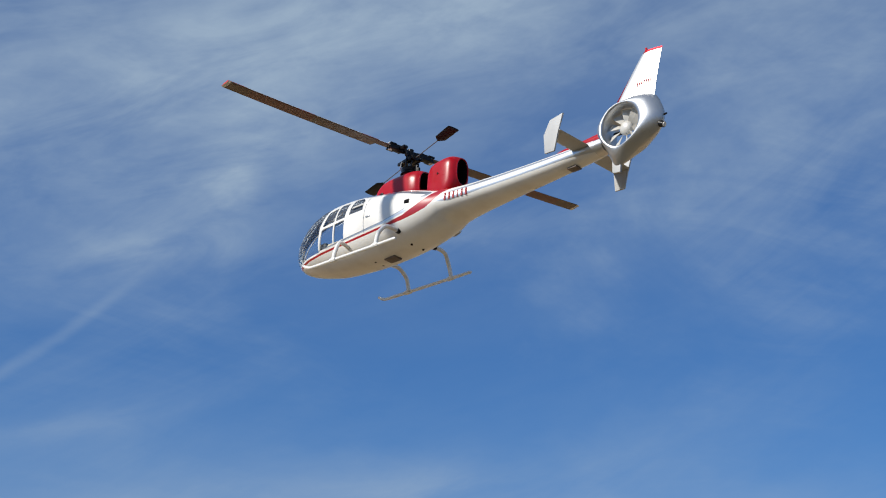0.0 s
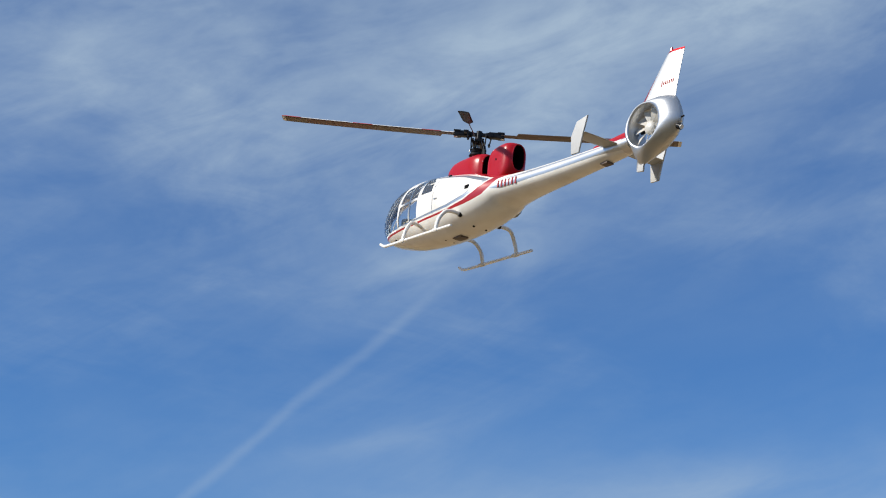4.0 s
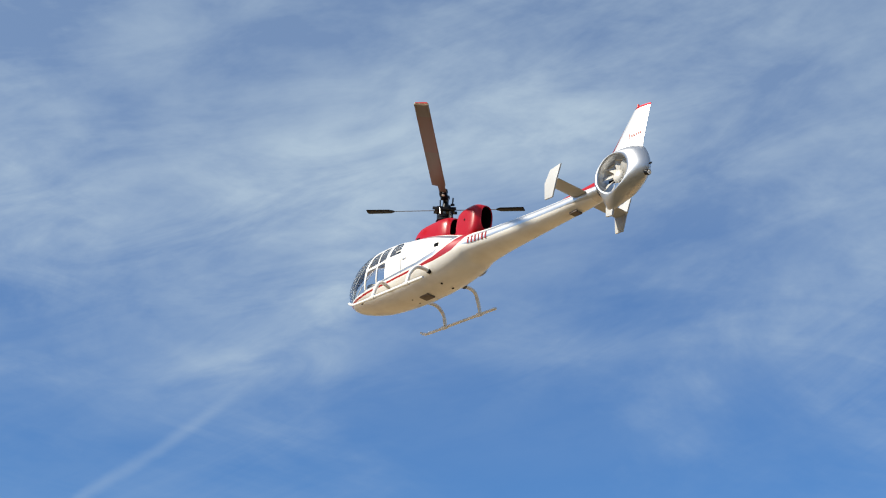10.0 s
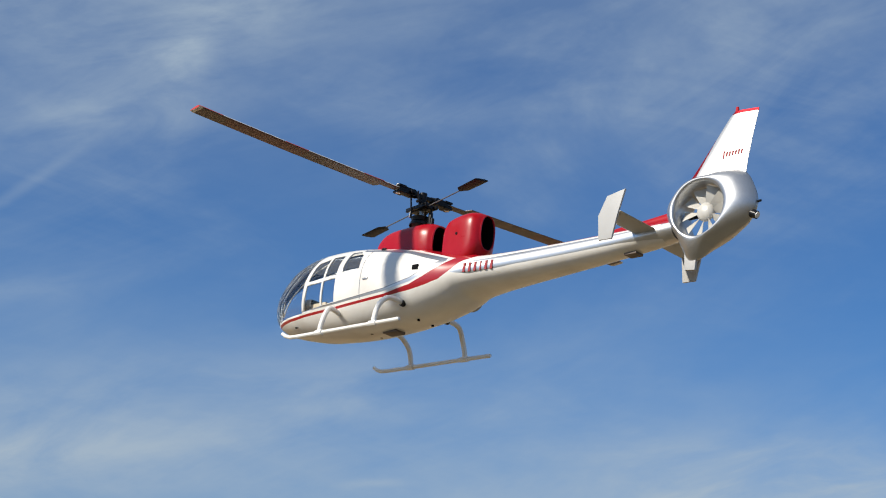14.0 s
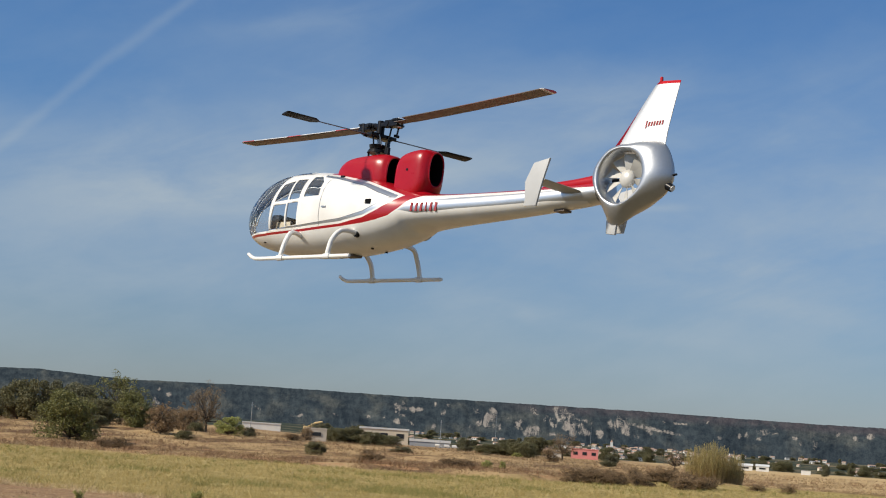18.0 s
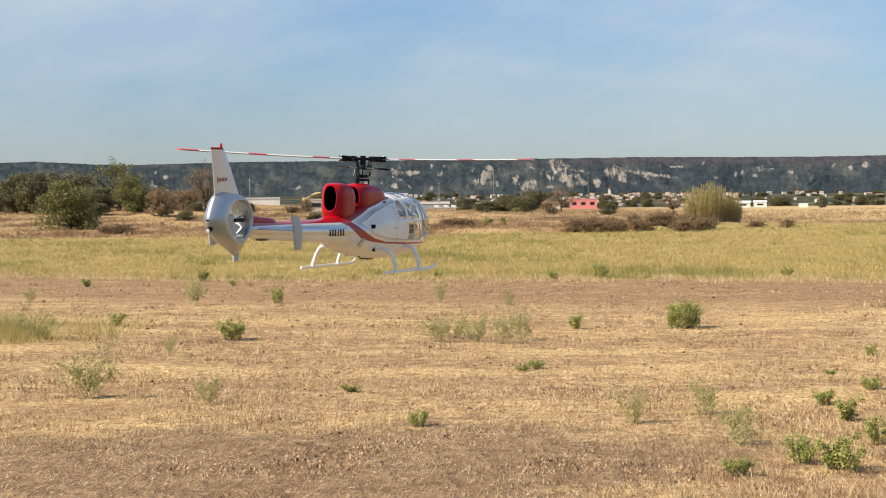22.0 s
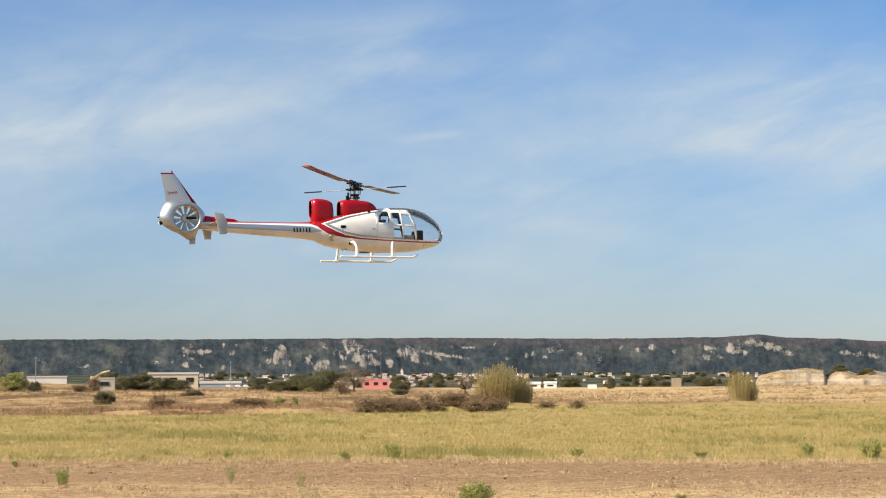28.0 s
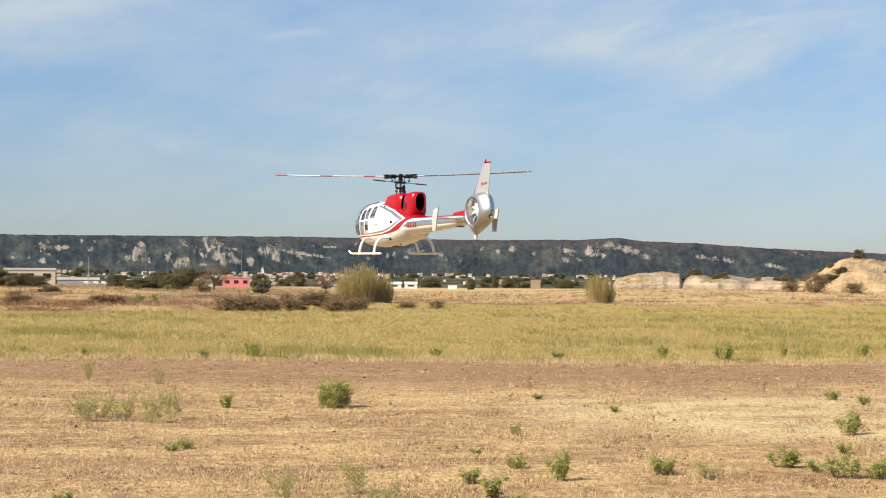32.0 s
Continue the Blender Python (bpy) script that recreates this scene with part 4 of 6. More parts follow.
    dry = n.mix(n.step(patches, 0.38, 0.58), (0.14, 0.078, 0.042), (0.46, 0.31, 0.155))
    washed = n.m("MULTIPLY", n.step(n.noise(co, 0.22, 5, 0.65), 0.5, 0.6), n.m("SUBTRACT", 1.0, n.step(y, 112.0, 138.0)))
    dry = n.mix(washed, dry, (0.44, 0.25, 0.125))
    far_edge = n.m("SUBTRACT", n.m("ADD", y, n.m("MULTIPLY", n.m("SUBTRACT", mid, 0.5), 8.0)), n.m("MULTIPLY", n.step(x, -5.0, 16.0), 32.0))
    col = n.mix(n.step(far_edge, 96.0, 101.0), col, dry)
    col = n.mix(n.m("MULTIPLY", n.step(x, 12.0, 30.0), n.m("MULTIPLY", n.step(far_edge, 101.0, 110.0), n.step(patches, 0.3, 0.45))), col, n.mix(fine, (0.40, 0.275, 0.135), (0.60, 0.43, 0.225)))
    plain_col = n.mix(n.step(n.noise(co, 0.02, 5, 0.7), 0.47, 0.66), (0.035, 0.045, 0.030), (0.20, 0.155, 0.09))
    col = n.mix(n.step(y, 620.0, 900.0), col, plain_col)
    n.link(col, bsdf.inputs["Base Color"])
    bsdf.inputs["Roughness"].default_value = 0.95
    bsdf.inputs["Specular IOR Level"].default_value = 0.1
    bump(n, bsdf, n.m("ADD", n.m("MULTIPLY", fine, 0.7), n.m("MULTIPLY", speck, 0.4)), 1.0, 0.12)
    return mat


def build_ground():
    ys = np.concatenate([-np.geomspace(4500, 4, 16), np.linspace(-3, 6, 8), np.geomspace(6.5, 60, 100), np.geomspace(62, 330, 110), np.geomspace(345, 4700, 40)])
    us = np.concatenate([-np.geomspace(12, 0.72, 10), np.linspace(-0.7, 0.7, 150), np.geomspace(0.72, 12, 10)])
    yy, uu = np.meshgrid(ys, us, indexing="ij")
    xx = uu * (np.abs(yy) + 12)
    zz = np.where(yy > 0, land(xx, yy), 0.0)
    far = np.hypot(xx, yy)
    rough = np.array([noise.noise(Vector((a * 0.9, b * 0.9, 3.0))) + 0.5 * noise.noise(Vector((a * 2.6, b * 2.6, 9.0))) for a, b in zip(xx.ravel(), yy.ravel())]).reshape(xx.shape)
    zz = zz + 0.022 * rough * (far < 80) + 0.07 * rough * ((yy > 110) & (yy < 330))
    nv, nu = xx.shape
    verts = np.stack([xx, yy, zz], -1).reshape(-1, 3)
    faces = [(i * nu + j, i * nu + j + 1, (i + 1) * nu + j + 1, (i + 1) * nu + j) for i in range(nv - 1) for j in range(nu - 1)]
    g = new("ground", to_mesh("ground", verts.tolist(), faces, ground_material()))
    tagged(g, "dry trodden field with straw stubble and a grass strip", "ground", kind="structure")


build_ground()

RIDGE = [(-62, 0.3), (-40, 0.9), (-30, 1.15), (-23, 1.3), (-20.9, 1.38), (-19.8, 1.53), (-17.7, 1.59), (-16.2, 1.51), (-15, 1.45), (-13.7, 1.49), (-10.8, 1.545), (-6.3, 1.535), (-2.6, 1.55), (2, 1.56),
         (4.8, 1.52), (7.7, 1.49), (11.4, 1.51), (12.5, 1.585), (13.4, 1.47), (15.1, 1.41), (16.7, 1.29), (18.2, 1.21), (19.4, 1.15), (24, 0.95), (34, 0.7), (62, 0.25)]
# pale cliffs: azimuth, elevation, half widths, slant
CLIFFS = [(-0.68, 1.26, 0.34, 0.18, -0.3), (-0.5, 0.95, 0.26, 0.26, -0.4), (-0.13, 0.80, 0.42, 0.12, -0.3), (-1.14, 1.09, 0.19, 0.08, -0.5), (0.46, 0.73, 0.17, 0.10, 0), (1.01, 1.09, 0.26, 0.2, 0.3), (1.36, 0.9, 0.3, 0.16, -0.5),
          (-1.77, 0.67, 0.27, 0.16, 0), (-3.15, 1.02, 0.22, 0.14, 0), (-2.88, 0.74, 0.16, 0.1, 0), (5.84, 1.15, 0.3, 0.1, 0), (7.36, 0.8, 0.09, 0.16, 0), (-13.99, 0.86, 0.18, 0.1, -0.3), (-20.0, 1.23, 0.37, 0.07, 0)]
CLIFFS_EAST = [(12.3, 1.32, 0.5, 0.12, -0.15), (12.75, 1.22, 0.42, 0.12, -0.3), (13.25, 1.08, 0.34, 0.1, -0.4), (11.57, 1.16, 0.13, 0.14, 0), (12.04, 1.0, 0.13, 0.1, 0), (15.5, 0.94, 0.4, 0.08, -0.1), (16.0, 0.87, 0.4, 0.08, -0.15), (10.83, 0.83, 0.13, 0.13, 0),
               (17.6, 0.66, 0.35, 0.06, -0.2), (18.36, 1.07, 0.37, 0.03, -0.3), (2.2, 1.0, 0.7, 0.06, -0.15), (3.0, 1.22, 0.4, 0.03, 0)]
outcrop = np.random.default_rng(12)
OUTCROPS = [(outcrop.uniform(-6.2, 0.5), outcrop.uniform(0.6, 1.36), outcrop.uniform(0.06, 0.17), outcrop.uniform(0.04, 0.10), outcrop.uniform(-0.6, 0.4)) for _ in range(40)]
OUTCROPS += [(outcrop.uniform(1.5, 12), outcrop.uniform(0.85, 1.33), outcrop.uniform(0.05, 0.13), outcrop.uniform(0.04, 0.09), outcrop.uniform(-0.5, 0.3)) for _ in range(26)]
OUTCROPS += [(outcrop.uniform(-21, -6), outcrop.uniform(0.6, 1.3), outcrop.uniform(0.05, 0.12), outcrop.uniform(0.03, 0.06), outcrop.uniform(-0.4, 0.4)) for _ in range(12)]


def hill_material():
    mat, n, bsdf = material("hazy_wooded_hillside")
    co = n.put("ShaderNodeAttribute", attribute_name="face").outputs["Vector"]
    rock = n.put("ShaderNodeAttribute", attribute_name="rock").outputs["Fac"]
    brow = n.put("ShaderNodeAttribute", attribute_name="brow").outputs["Fac"]
    woods, clumps, fine = n.noise(co, 0.011, 4), n.noise(co, 0.06, 4, 0.6), n.noise(n.v("MULTIPLY", co, (1.0, 0.6, 1.0)), 0.14, 3, 0.65)
    grain, ribs = n.noise(co, 0.45, 3, 0.7), n.noise(n.v("MULTIPLY", co, (1.0, 0.28, 1.0)), 0.10, 5, 0.7, 0.6)
    copses = n.noise(n.v("MULTIPLY", co, (1.0, 0.7, 1.0)), 0.027, 4, 0.6)
    crowns = n.step(n.m("ADD", n.m("MULTIPLY", clumps, 0.3), n.m("ADD", n.m("MULTIPLY", fine, 0.35), n.m("MULTIPLY", grain, 0.35))), 0.38, 0.62)
    # distance haze is put into the bluish base colour of the woods
    hazy_pines = n.mix(crowns, (0.022, 0.031, 0.040), (0.052, 0.066, 0.072))
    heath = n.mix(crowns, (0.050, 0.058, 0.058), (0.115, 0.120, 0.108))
    cover = n.mix(n.step(n.m("ADD", n.m("MULTIPLY", woods, 0.5), n.m("MULTIPLY", copses, 0.5)), 0.49, 0.64), hazy_pines, heath)
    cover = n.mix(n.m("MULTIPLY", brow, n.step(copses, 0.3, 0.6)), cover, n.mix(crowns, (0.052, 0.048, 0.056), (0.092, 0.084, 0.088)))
    # dark ribs: the cliffs' upright crack shadows are put into the stone colour
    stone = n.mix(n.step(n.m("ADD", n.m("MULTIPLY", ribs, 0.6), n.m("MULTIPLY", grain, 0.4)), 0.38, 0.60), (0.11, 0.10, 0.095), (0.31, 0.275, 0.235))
    broken = n.step(n.m("ADD", n.m("MULTIPLY", ribs, 0.5), n.m("ADD", n.m("MULTIPLY", clumps, 0.3), n.m("MULTIPLY", grain, 0.2))), 0.38, 0.62)
    m = n.step(n.m("MULTIPLY", rock, n.m("ADD", 0.15, n.m("MULTIPLY", broken, 1.3))), 0.40, 0.85)
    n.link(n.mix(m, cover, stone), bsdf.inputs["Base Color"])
    bsdf.inputs["Roughness"].default_value = 1.0
    bsdf.inputs["Specular IOR Level"].default_value = 0.0
    bump(n, bsdf, n.m("ADD", clumps, n.m("MULTIPLY", fine, 0.5)), 0.7, 3.0)
    return mat


def build_hills():
    azs = np.concatenate([np.linspace(-62, -24, 40), np.linspace(-23.9, 24, 860), np.linspace(24.5, 62, 40)])
    ks = np.linspace(0, 1, 50)
    top = np.interp(azs, [a for a, e in RIDGE], [e for a, e in RIDGE])
    verts, spots = [], []
    for i, a in enumerate(azs):
        jag = 0.016 * noise.noise(Vector((a * 2.1, 0, 0))) + 0.012 * noise.noise(Vector((a * 9.0, 5, 0))) + 0.008 * noise.noise(Vector((a * 31.0, 5, 0)))
        for k in ks:
            if k <= 0.88:
                s = k / 0.88
                r = 1650 + 950 * s
                e = -0.05 + (top[i] + jag + 0.05) * (0.62 * s + 0.38 * s * s)
                gully = noise.noise(Vector((a * 0.7 + s, s * 1.6, 2))) * 95 + noise.noise(Vector((a * 2.2 + 1.2 * s, s * 2.5, 7))) * 34 + noise.noise(Vector((a * 6.5, s * 5, 4))) * 9
                r = r + gully * s * (1 - s) * 4
                z = 1.6 + r * math.tan(radians(e))
            else:
                s = (k - 0.88) / 0.12
                r = 2600 + 1200 * s
                z = (1.6 + 2600 * math.tan(radians(top[i] + jag))) * (1 - s * s) - 2 * s
                e = 9
            verts.append((r * math.sin(radians(a)), r * math.cos(radians(a)), z))
            spots.append((a, e, top[i]))
    spots = np.array(spots)
    rock = np.zeros(len(spots))
    for ca, ce, wa, we, slant in CLIFFS + CLIFFS_EAST + OUTCROPS:
        da, de = spots[:, 0] - ca, spots[:, 1] - ce
        rock = np.maximum(rock, np.exp(-(da / (1.4 * wa)) ** 2 - ((de - slant * da) / (1.4 * we)) ** 2))
    brow = ease(spots[:, 1] - spots[:, 2], -0.35, -0.1) * ease(spots[:, 0], -4, 0)
    nk = len(ks)
    faces = [(i * nk + j, (i + 1) * nk + j, (i + 1) * nk + j + 1, i * nk + j + 1) for i in range(len(azs) - 1) for j in range(nk - 1)]
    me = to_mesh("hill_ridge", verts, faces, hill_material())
    me.attributes.new("rock", "FLOAT", "POINT").data.foreach_set("value", rock)
    me.attributes.new("brow", "FLOAT", "POINT").data.foreach_set("value", brow)
    face = np.array([(2600 * math.atan2(x, y), z * 1.6, 0.0) for x, y, z in verts])
    me.attributes.new("face", "FLOAT_VECTOR", "POINT").data.foreach_set("vector", face.ravel())
    tagged(new("hill_ridge", me), "long dark wooded ridge with pale limestone cliffs", "hill", kind="structure")


build_hills()


def quarry_material(name, deep, pale):
    mat, n, bsdf = material(name)
    co = n.put("ShaderNodeTexCoord").outputs["Object"]
    up = n.xyz(n.put("ShaderNodeNewGeometry").outputs["Normal"])[2]
    a, b = n.noise(co, 0.10, 5, 0.65), n.noise(co, 0.8, 5, 0.7)
    layers = n.noise(n.v("MULTIPLY", co, (0.06, 0.06, 1.0)), 1.3, 4, 0.6)
    stone = n.mix(n.step(n.m("ADD", n.m("MULTIPLY", b, 0.5), n.m("MULTIPLY", layers, 0.5)), 0.36, 0.62), deep, pale)
    turf = n.mix(n.step(b, 0.35, 0.65), (0.17, 0.125, 0.06), (0.46, 0.325, 0.165))
    m = n.step(n.m("ADD", up, n.m("MULTIPLY", n.m("SUBTRACT", a, 0.5), 1.0)), 0.86, 1.02)
    n.link(n.mix(m, stone, turf), bsdf.inputs["Base Color"])
    bsdf.inputs["Roughness"].default_value = 1.0
    bump(n, bsdf, n.m("ADD", b, layers), 0.8, 0.5)
    return mat


quarry_stone = quarry_material("grey_quarry_stone", (0.24, 0.19, 0.135), (0.46, 0.37, 0.265))
spoil_earth = quarry_material("warm_spoil_earth", (0.33, 0.22, 0.12), (0.55, 0.385, 0.215))


def build_mound(name, label, az0, az1, dist, depth, tops, seed, steep, lip, earth):
    """A spoil bank: heights along it by azimuth, a broken face in front, level on top. Returns its tops."""
    azs, ks = np.linspace(az0, az1, 260), np.linspace(0, 1, 34)
    verts = []
    for a in azs:
        h = float(np.interp(a, [t for t, _ in tops], [v for _, v in tops]))
        cut = steep * (1 + 0.5 * noise.noise(Vector((a * 0.8, seed, 1))))
        for k in ks:
            prof = (lip * min(1.0, k / cut) ** 0.8 + (1 - lip) * min(1.0, max(0.0, k - cut - 0.06) / 0.25) ** 1.1) if k < 0.72 else 1 - ((k - 0.72) / 0.28) ** 2
            jag = noise.noise(Vector((a * 1.6, k * 5, seed))) * 0.06 + noise.noise(Vector((a * 6, k * 12, seed))) * 0.025 + noise.noise(Vector((a * 17, k * 30, seed))) * 0.02
            r = dist + depth * k + noise.noise(Vector((a * 1.7, k * 2, seed + 3))) * depth * 0.035
            base = float(land(r * math.sin(radians(a)), r * math.cos(radians(a)))) - 1.4
            verts.append((r * math.sin(radians(a)), r * math.cos(radians(a)), base + max(0.0, prof * h * (1 + jag))))
    nk = len(ks)
    faces = [(i * nk + j, (i + 1) * nk + j, (i + 1) * nk + j + 1, i * nk + j + 1) for i in range(len(azs) - 1) for j in range(nk - 1)]
    tagged(new(name, to_mesh(name, verts, faces, earth, False)), label, "mound", kind="structure")

    def spot(a, k):
        return verts[int(np.argmin(np.abs(azs - a))) * nk + int(round(k * (nk - 1)))]

    return spot


on_bank = build_mound("quarry_bank", "low pale quarry face with scrub on top", 12.2, 19.4, 320, 60, [(12.2, 0), (12.5, 3.4), (13.2, 4.4), (14.0, 4.7), (14.55, 4.4), (14.62, 3.0), (15.1, 4.6), (15.6, 3.6), (16.1, 4.2), (16.8, 3.3), (17.4, 3.7), (18.2, 3.0), (19.4, 2.6)], 2.0, 0.05, 0.82, quarry_stone)
on_mound = build_mound("spoil_mound", "large sandy spoil mound with dry grass", 17.8, 34, 262, 90, [(17.8, 0), (18.2, 1.6), (18.7, 3.4), (19.2, 5.4), (19.7, 6.5), (20.3, 6.9), (21, 6.2), (21.6, 6.7), (22.6, 6.0), (26, 7), (34, 3)], 5.0, 0.17, 0.66, spoil_earth)

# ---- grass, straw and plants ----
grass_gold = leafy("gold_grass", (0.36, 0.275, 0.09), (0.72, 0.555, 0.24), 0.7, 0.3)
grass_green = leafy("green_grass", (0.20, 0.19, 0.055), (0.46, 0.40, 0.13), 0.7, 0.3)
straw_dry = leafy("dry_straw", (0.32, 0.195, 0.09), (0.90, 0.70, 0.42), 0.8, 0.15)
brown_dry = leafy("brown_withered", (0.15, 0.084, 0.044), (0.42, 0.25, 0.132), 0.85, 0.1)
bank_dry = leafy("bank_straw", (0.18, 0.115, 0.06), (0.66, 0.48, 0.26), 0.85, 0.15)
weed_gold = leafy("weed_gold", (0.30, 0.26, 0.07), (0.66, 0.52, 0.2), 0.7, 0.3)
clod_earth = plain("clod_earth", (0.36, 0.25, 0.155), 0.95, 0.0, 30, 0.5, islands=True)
clod_shadow = plain("shadow_dark_earth", (0.20, 0.125, 0.075), 0.95, 0.0, 30, 0.4, islands=True)
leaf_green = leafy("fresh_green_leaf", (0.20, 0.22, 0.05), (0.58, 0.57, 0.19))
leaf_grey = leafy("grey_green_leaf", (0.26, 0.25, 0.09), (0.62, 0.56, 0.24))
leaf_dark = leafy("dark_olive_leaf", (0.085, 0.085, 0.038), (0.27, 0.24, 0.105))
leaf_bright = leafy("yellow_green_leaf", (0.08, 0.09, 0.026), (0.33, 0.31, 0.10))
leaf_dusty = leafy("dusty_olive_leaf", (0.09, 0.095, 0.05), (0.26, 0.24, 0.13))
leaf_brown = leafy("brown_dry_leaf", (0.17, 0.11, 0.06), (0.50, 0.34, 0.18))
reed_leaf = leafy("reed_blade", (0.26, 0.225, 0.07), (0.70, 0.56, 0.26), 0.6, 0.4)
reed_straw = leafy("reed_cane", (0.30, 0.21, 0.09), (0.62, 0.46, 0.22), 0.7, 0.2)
bark = plain("grey_brown_bark", (0.09, 0.07, 0.05), 0.9, 0.0, 12, 0.3, 0.01)
twig = plain("dry_twig", (0.30, 0.27, 0.13), 0.9, 0.0, 60, 0.3)


def blades(name, spots, height, width, lean, per, mat, label, category, seed):
    """Tufts of thin blades as one mesh: three-cornered blades, each an island."""
    r = np.random.default_rng(seed)
    n = len(spots) * per
    base = np.repeat(spots, per, axis=0) + np.c_[r.normal(0, 0.05, (n, 2)), np.zeros(n)]
    hh = np.repeat(height, per) * r.uniform(0.5, 1.15, n)
    th = r.uniform(0, 2 * math.pi, n)
    tilt = r.normal(0, lean, (n, 2)) * hh[:, None]
    dx = np.c_[np.cos(th), np.sin(th)] * (np.repeat(width, per) * r.uniform(0.7, 1.3, n))[:, None] / 2
    a, b = base.copy(), base.copy()
    a[:, :2] -= dx
    b[:, :2] += dx
    a[:, 2] -= 0.02
    b[:, 2] -= 0.02
    c = base + np.c_[tilt, hh]
    co = np.stack([a, b, c], 1).reshape(-1, 3)
    me = bpy.data.meshes.new(name)
    me.vertices.add(3 * n)
    me.vertices.foreach_set("co", co.ravel())
    me.loops.add(3 * n)
    me.loops.foreach_set("vertex_index", np.arange(3 * n))
    me.polygons.add(n)
    me.polygons.foreach_set("loop_start", np.arange(0, 3 * n, 3))
    me.materials.append(mat)
    me.update(calc_edges=True)
    return tagged(new(name, me), label, category, kind="stuff")


def clods(name, spots, size, mat, label, category, seed):
    """Lumps of earth as one mesh: small skewed pyramids, each an island."""
    r = np.random.default_rng(seed)
    n = len(spots)
    th = r.uniform(0, 2.1, (n, 1)) + np.array([0, 2.1, 4.2]) + r.normal(0, 0.3, (n, 3))
    rad = size[:, None] * r.uniform(0.5, 1.4, (n, 3))
    co = np.zeros((n, 4, 3))
    co[:, :3, 0], co[:, :3, 1] = spots[:, :1] + rad * np.cos(th), spots[:, 1:2] + rad * np.sin(th)
    co[:, :3, 2] = spots[:, 2:] - 0.01
    co[:, 3] = spots + np.c_[r.normal(0, 0.3, (n, 2)) * size[:, None], size * r.uniform(0.15, 0.6, n)]
    faces = [(4 * i + a, 4 * i + b, 4 * i + 3) for i in range(n) for a, b in ((0, 1), (1, 2), (2, 0))]
    return tagged(new(name, to_mesh(name, co.reshape(-1, 3).tolist(), faces, mat, False)), label, category, kind="stuff")


def scatter(count, y0, y1, half, seed, power=1.0):
    """Places in the wedge of field before the eye, spread evenly over the picture's depth."""
    r = np.random.default_rng(seed)
    inv = r.uniform(1 / y1 ** power, 1 / y0 ** power, count)
    y = inv ** (-1 / power)
    x = np.tan(np.radians(r.uniform(-half, half, count))) * y
    return np.c_[x, y, land(x, y)]


def patchy(spots, scale, cut, seed):
    keep = [noise.noise(Vector((x * scale, y * scale, seed))) + 0.4 * noise.noise(Vector((x * scale * 3, y * scale * 3, seed))) > cut for x, y, _ in spots]
    return spots[np.array(keep)]


g = scatter(66000, 36.2, 142, 27, 3, 0.6)
g = g[(g[:, 1] < 99 + 30 * ease(g[:, 0], -5, 16)) & (g[:, 1] - 0.38 * np.maximum(-g[:, 0], 0) > 36.4 + rng.normal(0, 0.35, len(g)))]
tone = np.array([0.6 * noise.noise(Vector((x * 0.07, y * 0.035, 14.0))) + noise.noise(Vector((x * 0.25, y * 0.12, 4.0))) + 0.9 * noise.noise(Vector((x * 1.3, y * 0.5, 8.0))) for x, y, _ in g]) + 0.25 * (1 - ease(g[:, 1], 38, 46)) + rng.normal(0, 0.22, len(g))
for nm, pick, mt, lb in (("field_grass", tone <= 0.34, grass_gold, "strip of tall golden field grass"), ("green_grass", tone > 0.34, grass_green, "green tufts in the golden field grass")):
    q = g[pick]
    blades(nm, q, np.interp(q[:, 1], [36, 39, 60, 110], [0.06, 0.13, 0.15, 0.17]) * (0.4 + 0.5 * rng.random(len(q)) + 0.7 * ease(tone[pick], -0.1, 0.9)), np.interp(q[:, 1], [36, 110], [0.010, 0.026]), 0.7, 7, mt, lb, "grass", 4)


def off_bare(spots, keep):
    """Thin out what would stand on the bare patch and on the track."""
    px, py = (spots[:, 0] + 1.6) / 2.6, (spots[:, 1] - 10.6) / 1.9
    bare = (px * px + py * py < 0.8) | ((spots[:, 1] > 28.5) & (spots[:, 1] < 33.5))
    return spots[~bare | (rng.random(len(spots)) < keep)]


s = off_bare(patchy(scatter(70000, 8.5, 37, 27, 5, 1.0), 0.6, 0.0, 1.0), 0.08)
blades("straw_stubble", s, np.interp(s[:, 1], [8, 37], [0.022, 0.055]), np.interp(s[:, 1], [8, 37], [0.005, 0.014]), 1.4, 3, straw_dry, "short dry straw stubble on bare earth", "straw", 6)
s = off_bare(patchy(scatter(60000, 8.5, 37, 27, 15, 1.0), 0.9, -0.25, 5.0), 0.3)
blades("straw_litter", s, np.interp(s[:, 1], [8, 37], [0.012, 0.022]), np.interp(s[:, 1], [8, 37], [0.008, 0.016]), 2.6, 3, straw_dry, "loose straw litter lying on the earth", "straw", 16)
s = patchy(scatter(26000, 8.5, 37, 27, 17, 1.0), 0.8, 0.0, 9.0)
blades("brown_litter", s, np.interp(s[:, 1], [8, 37], [0.014, 0.028]), np.interp(s[:, 1], [8, 37], [0.008, 0.016]), 2.0, 4, brown_dry, "dead brown weed litter on the earth", "straw", 18)
s = off_bare(patchy(scatter(3600, 8.5, 37, 27, 45, 1.0), 0.5, -0.05, 13.0), 0.1)
blades("straw_tuft", s, np.interp(s[:, 1], [8, 37], [0.05, 0.10]) * (0.5 + rng.random(len(s))), np.interp(s[:, 1], [8, 37], [0.005, 0.013]), 0.55, 14, straw_dry, "small standing tufts of dead straw", "straw", 46)
s = off_bare(patchy(scatter(2600, 8.5, 37, 27, 55, 1.0), 0.5, 0.0, 23.0), 0.25)
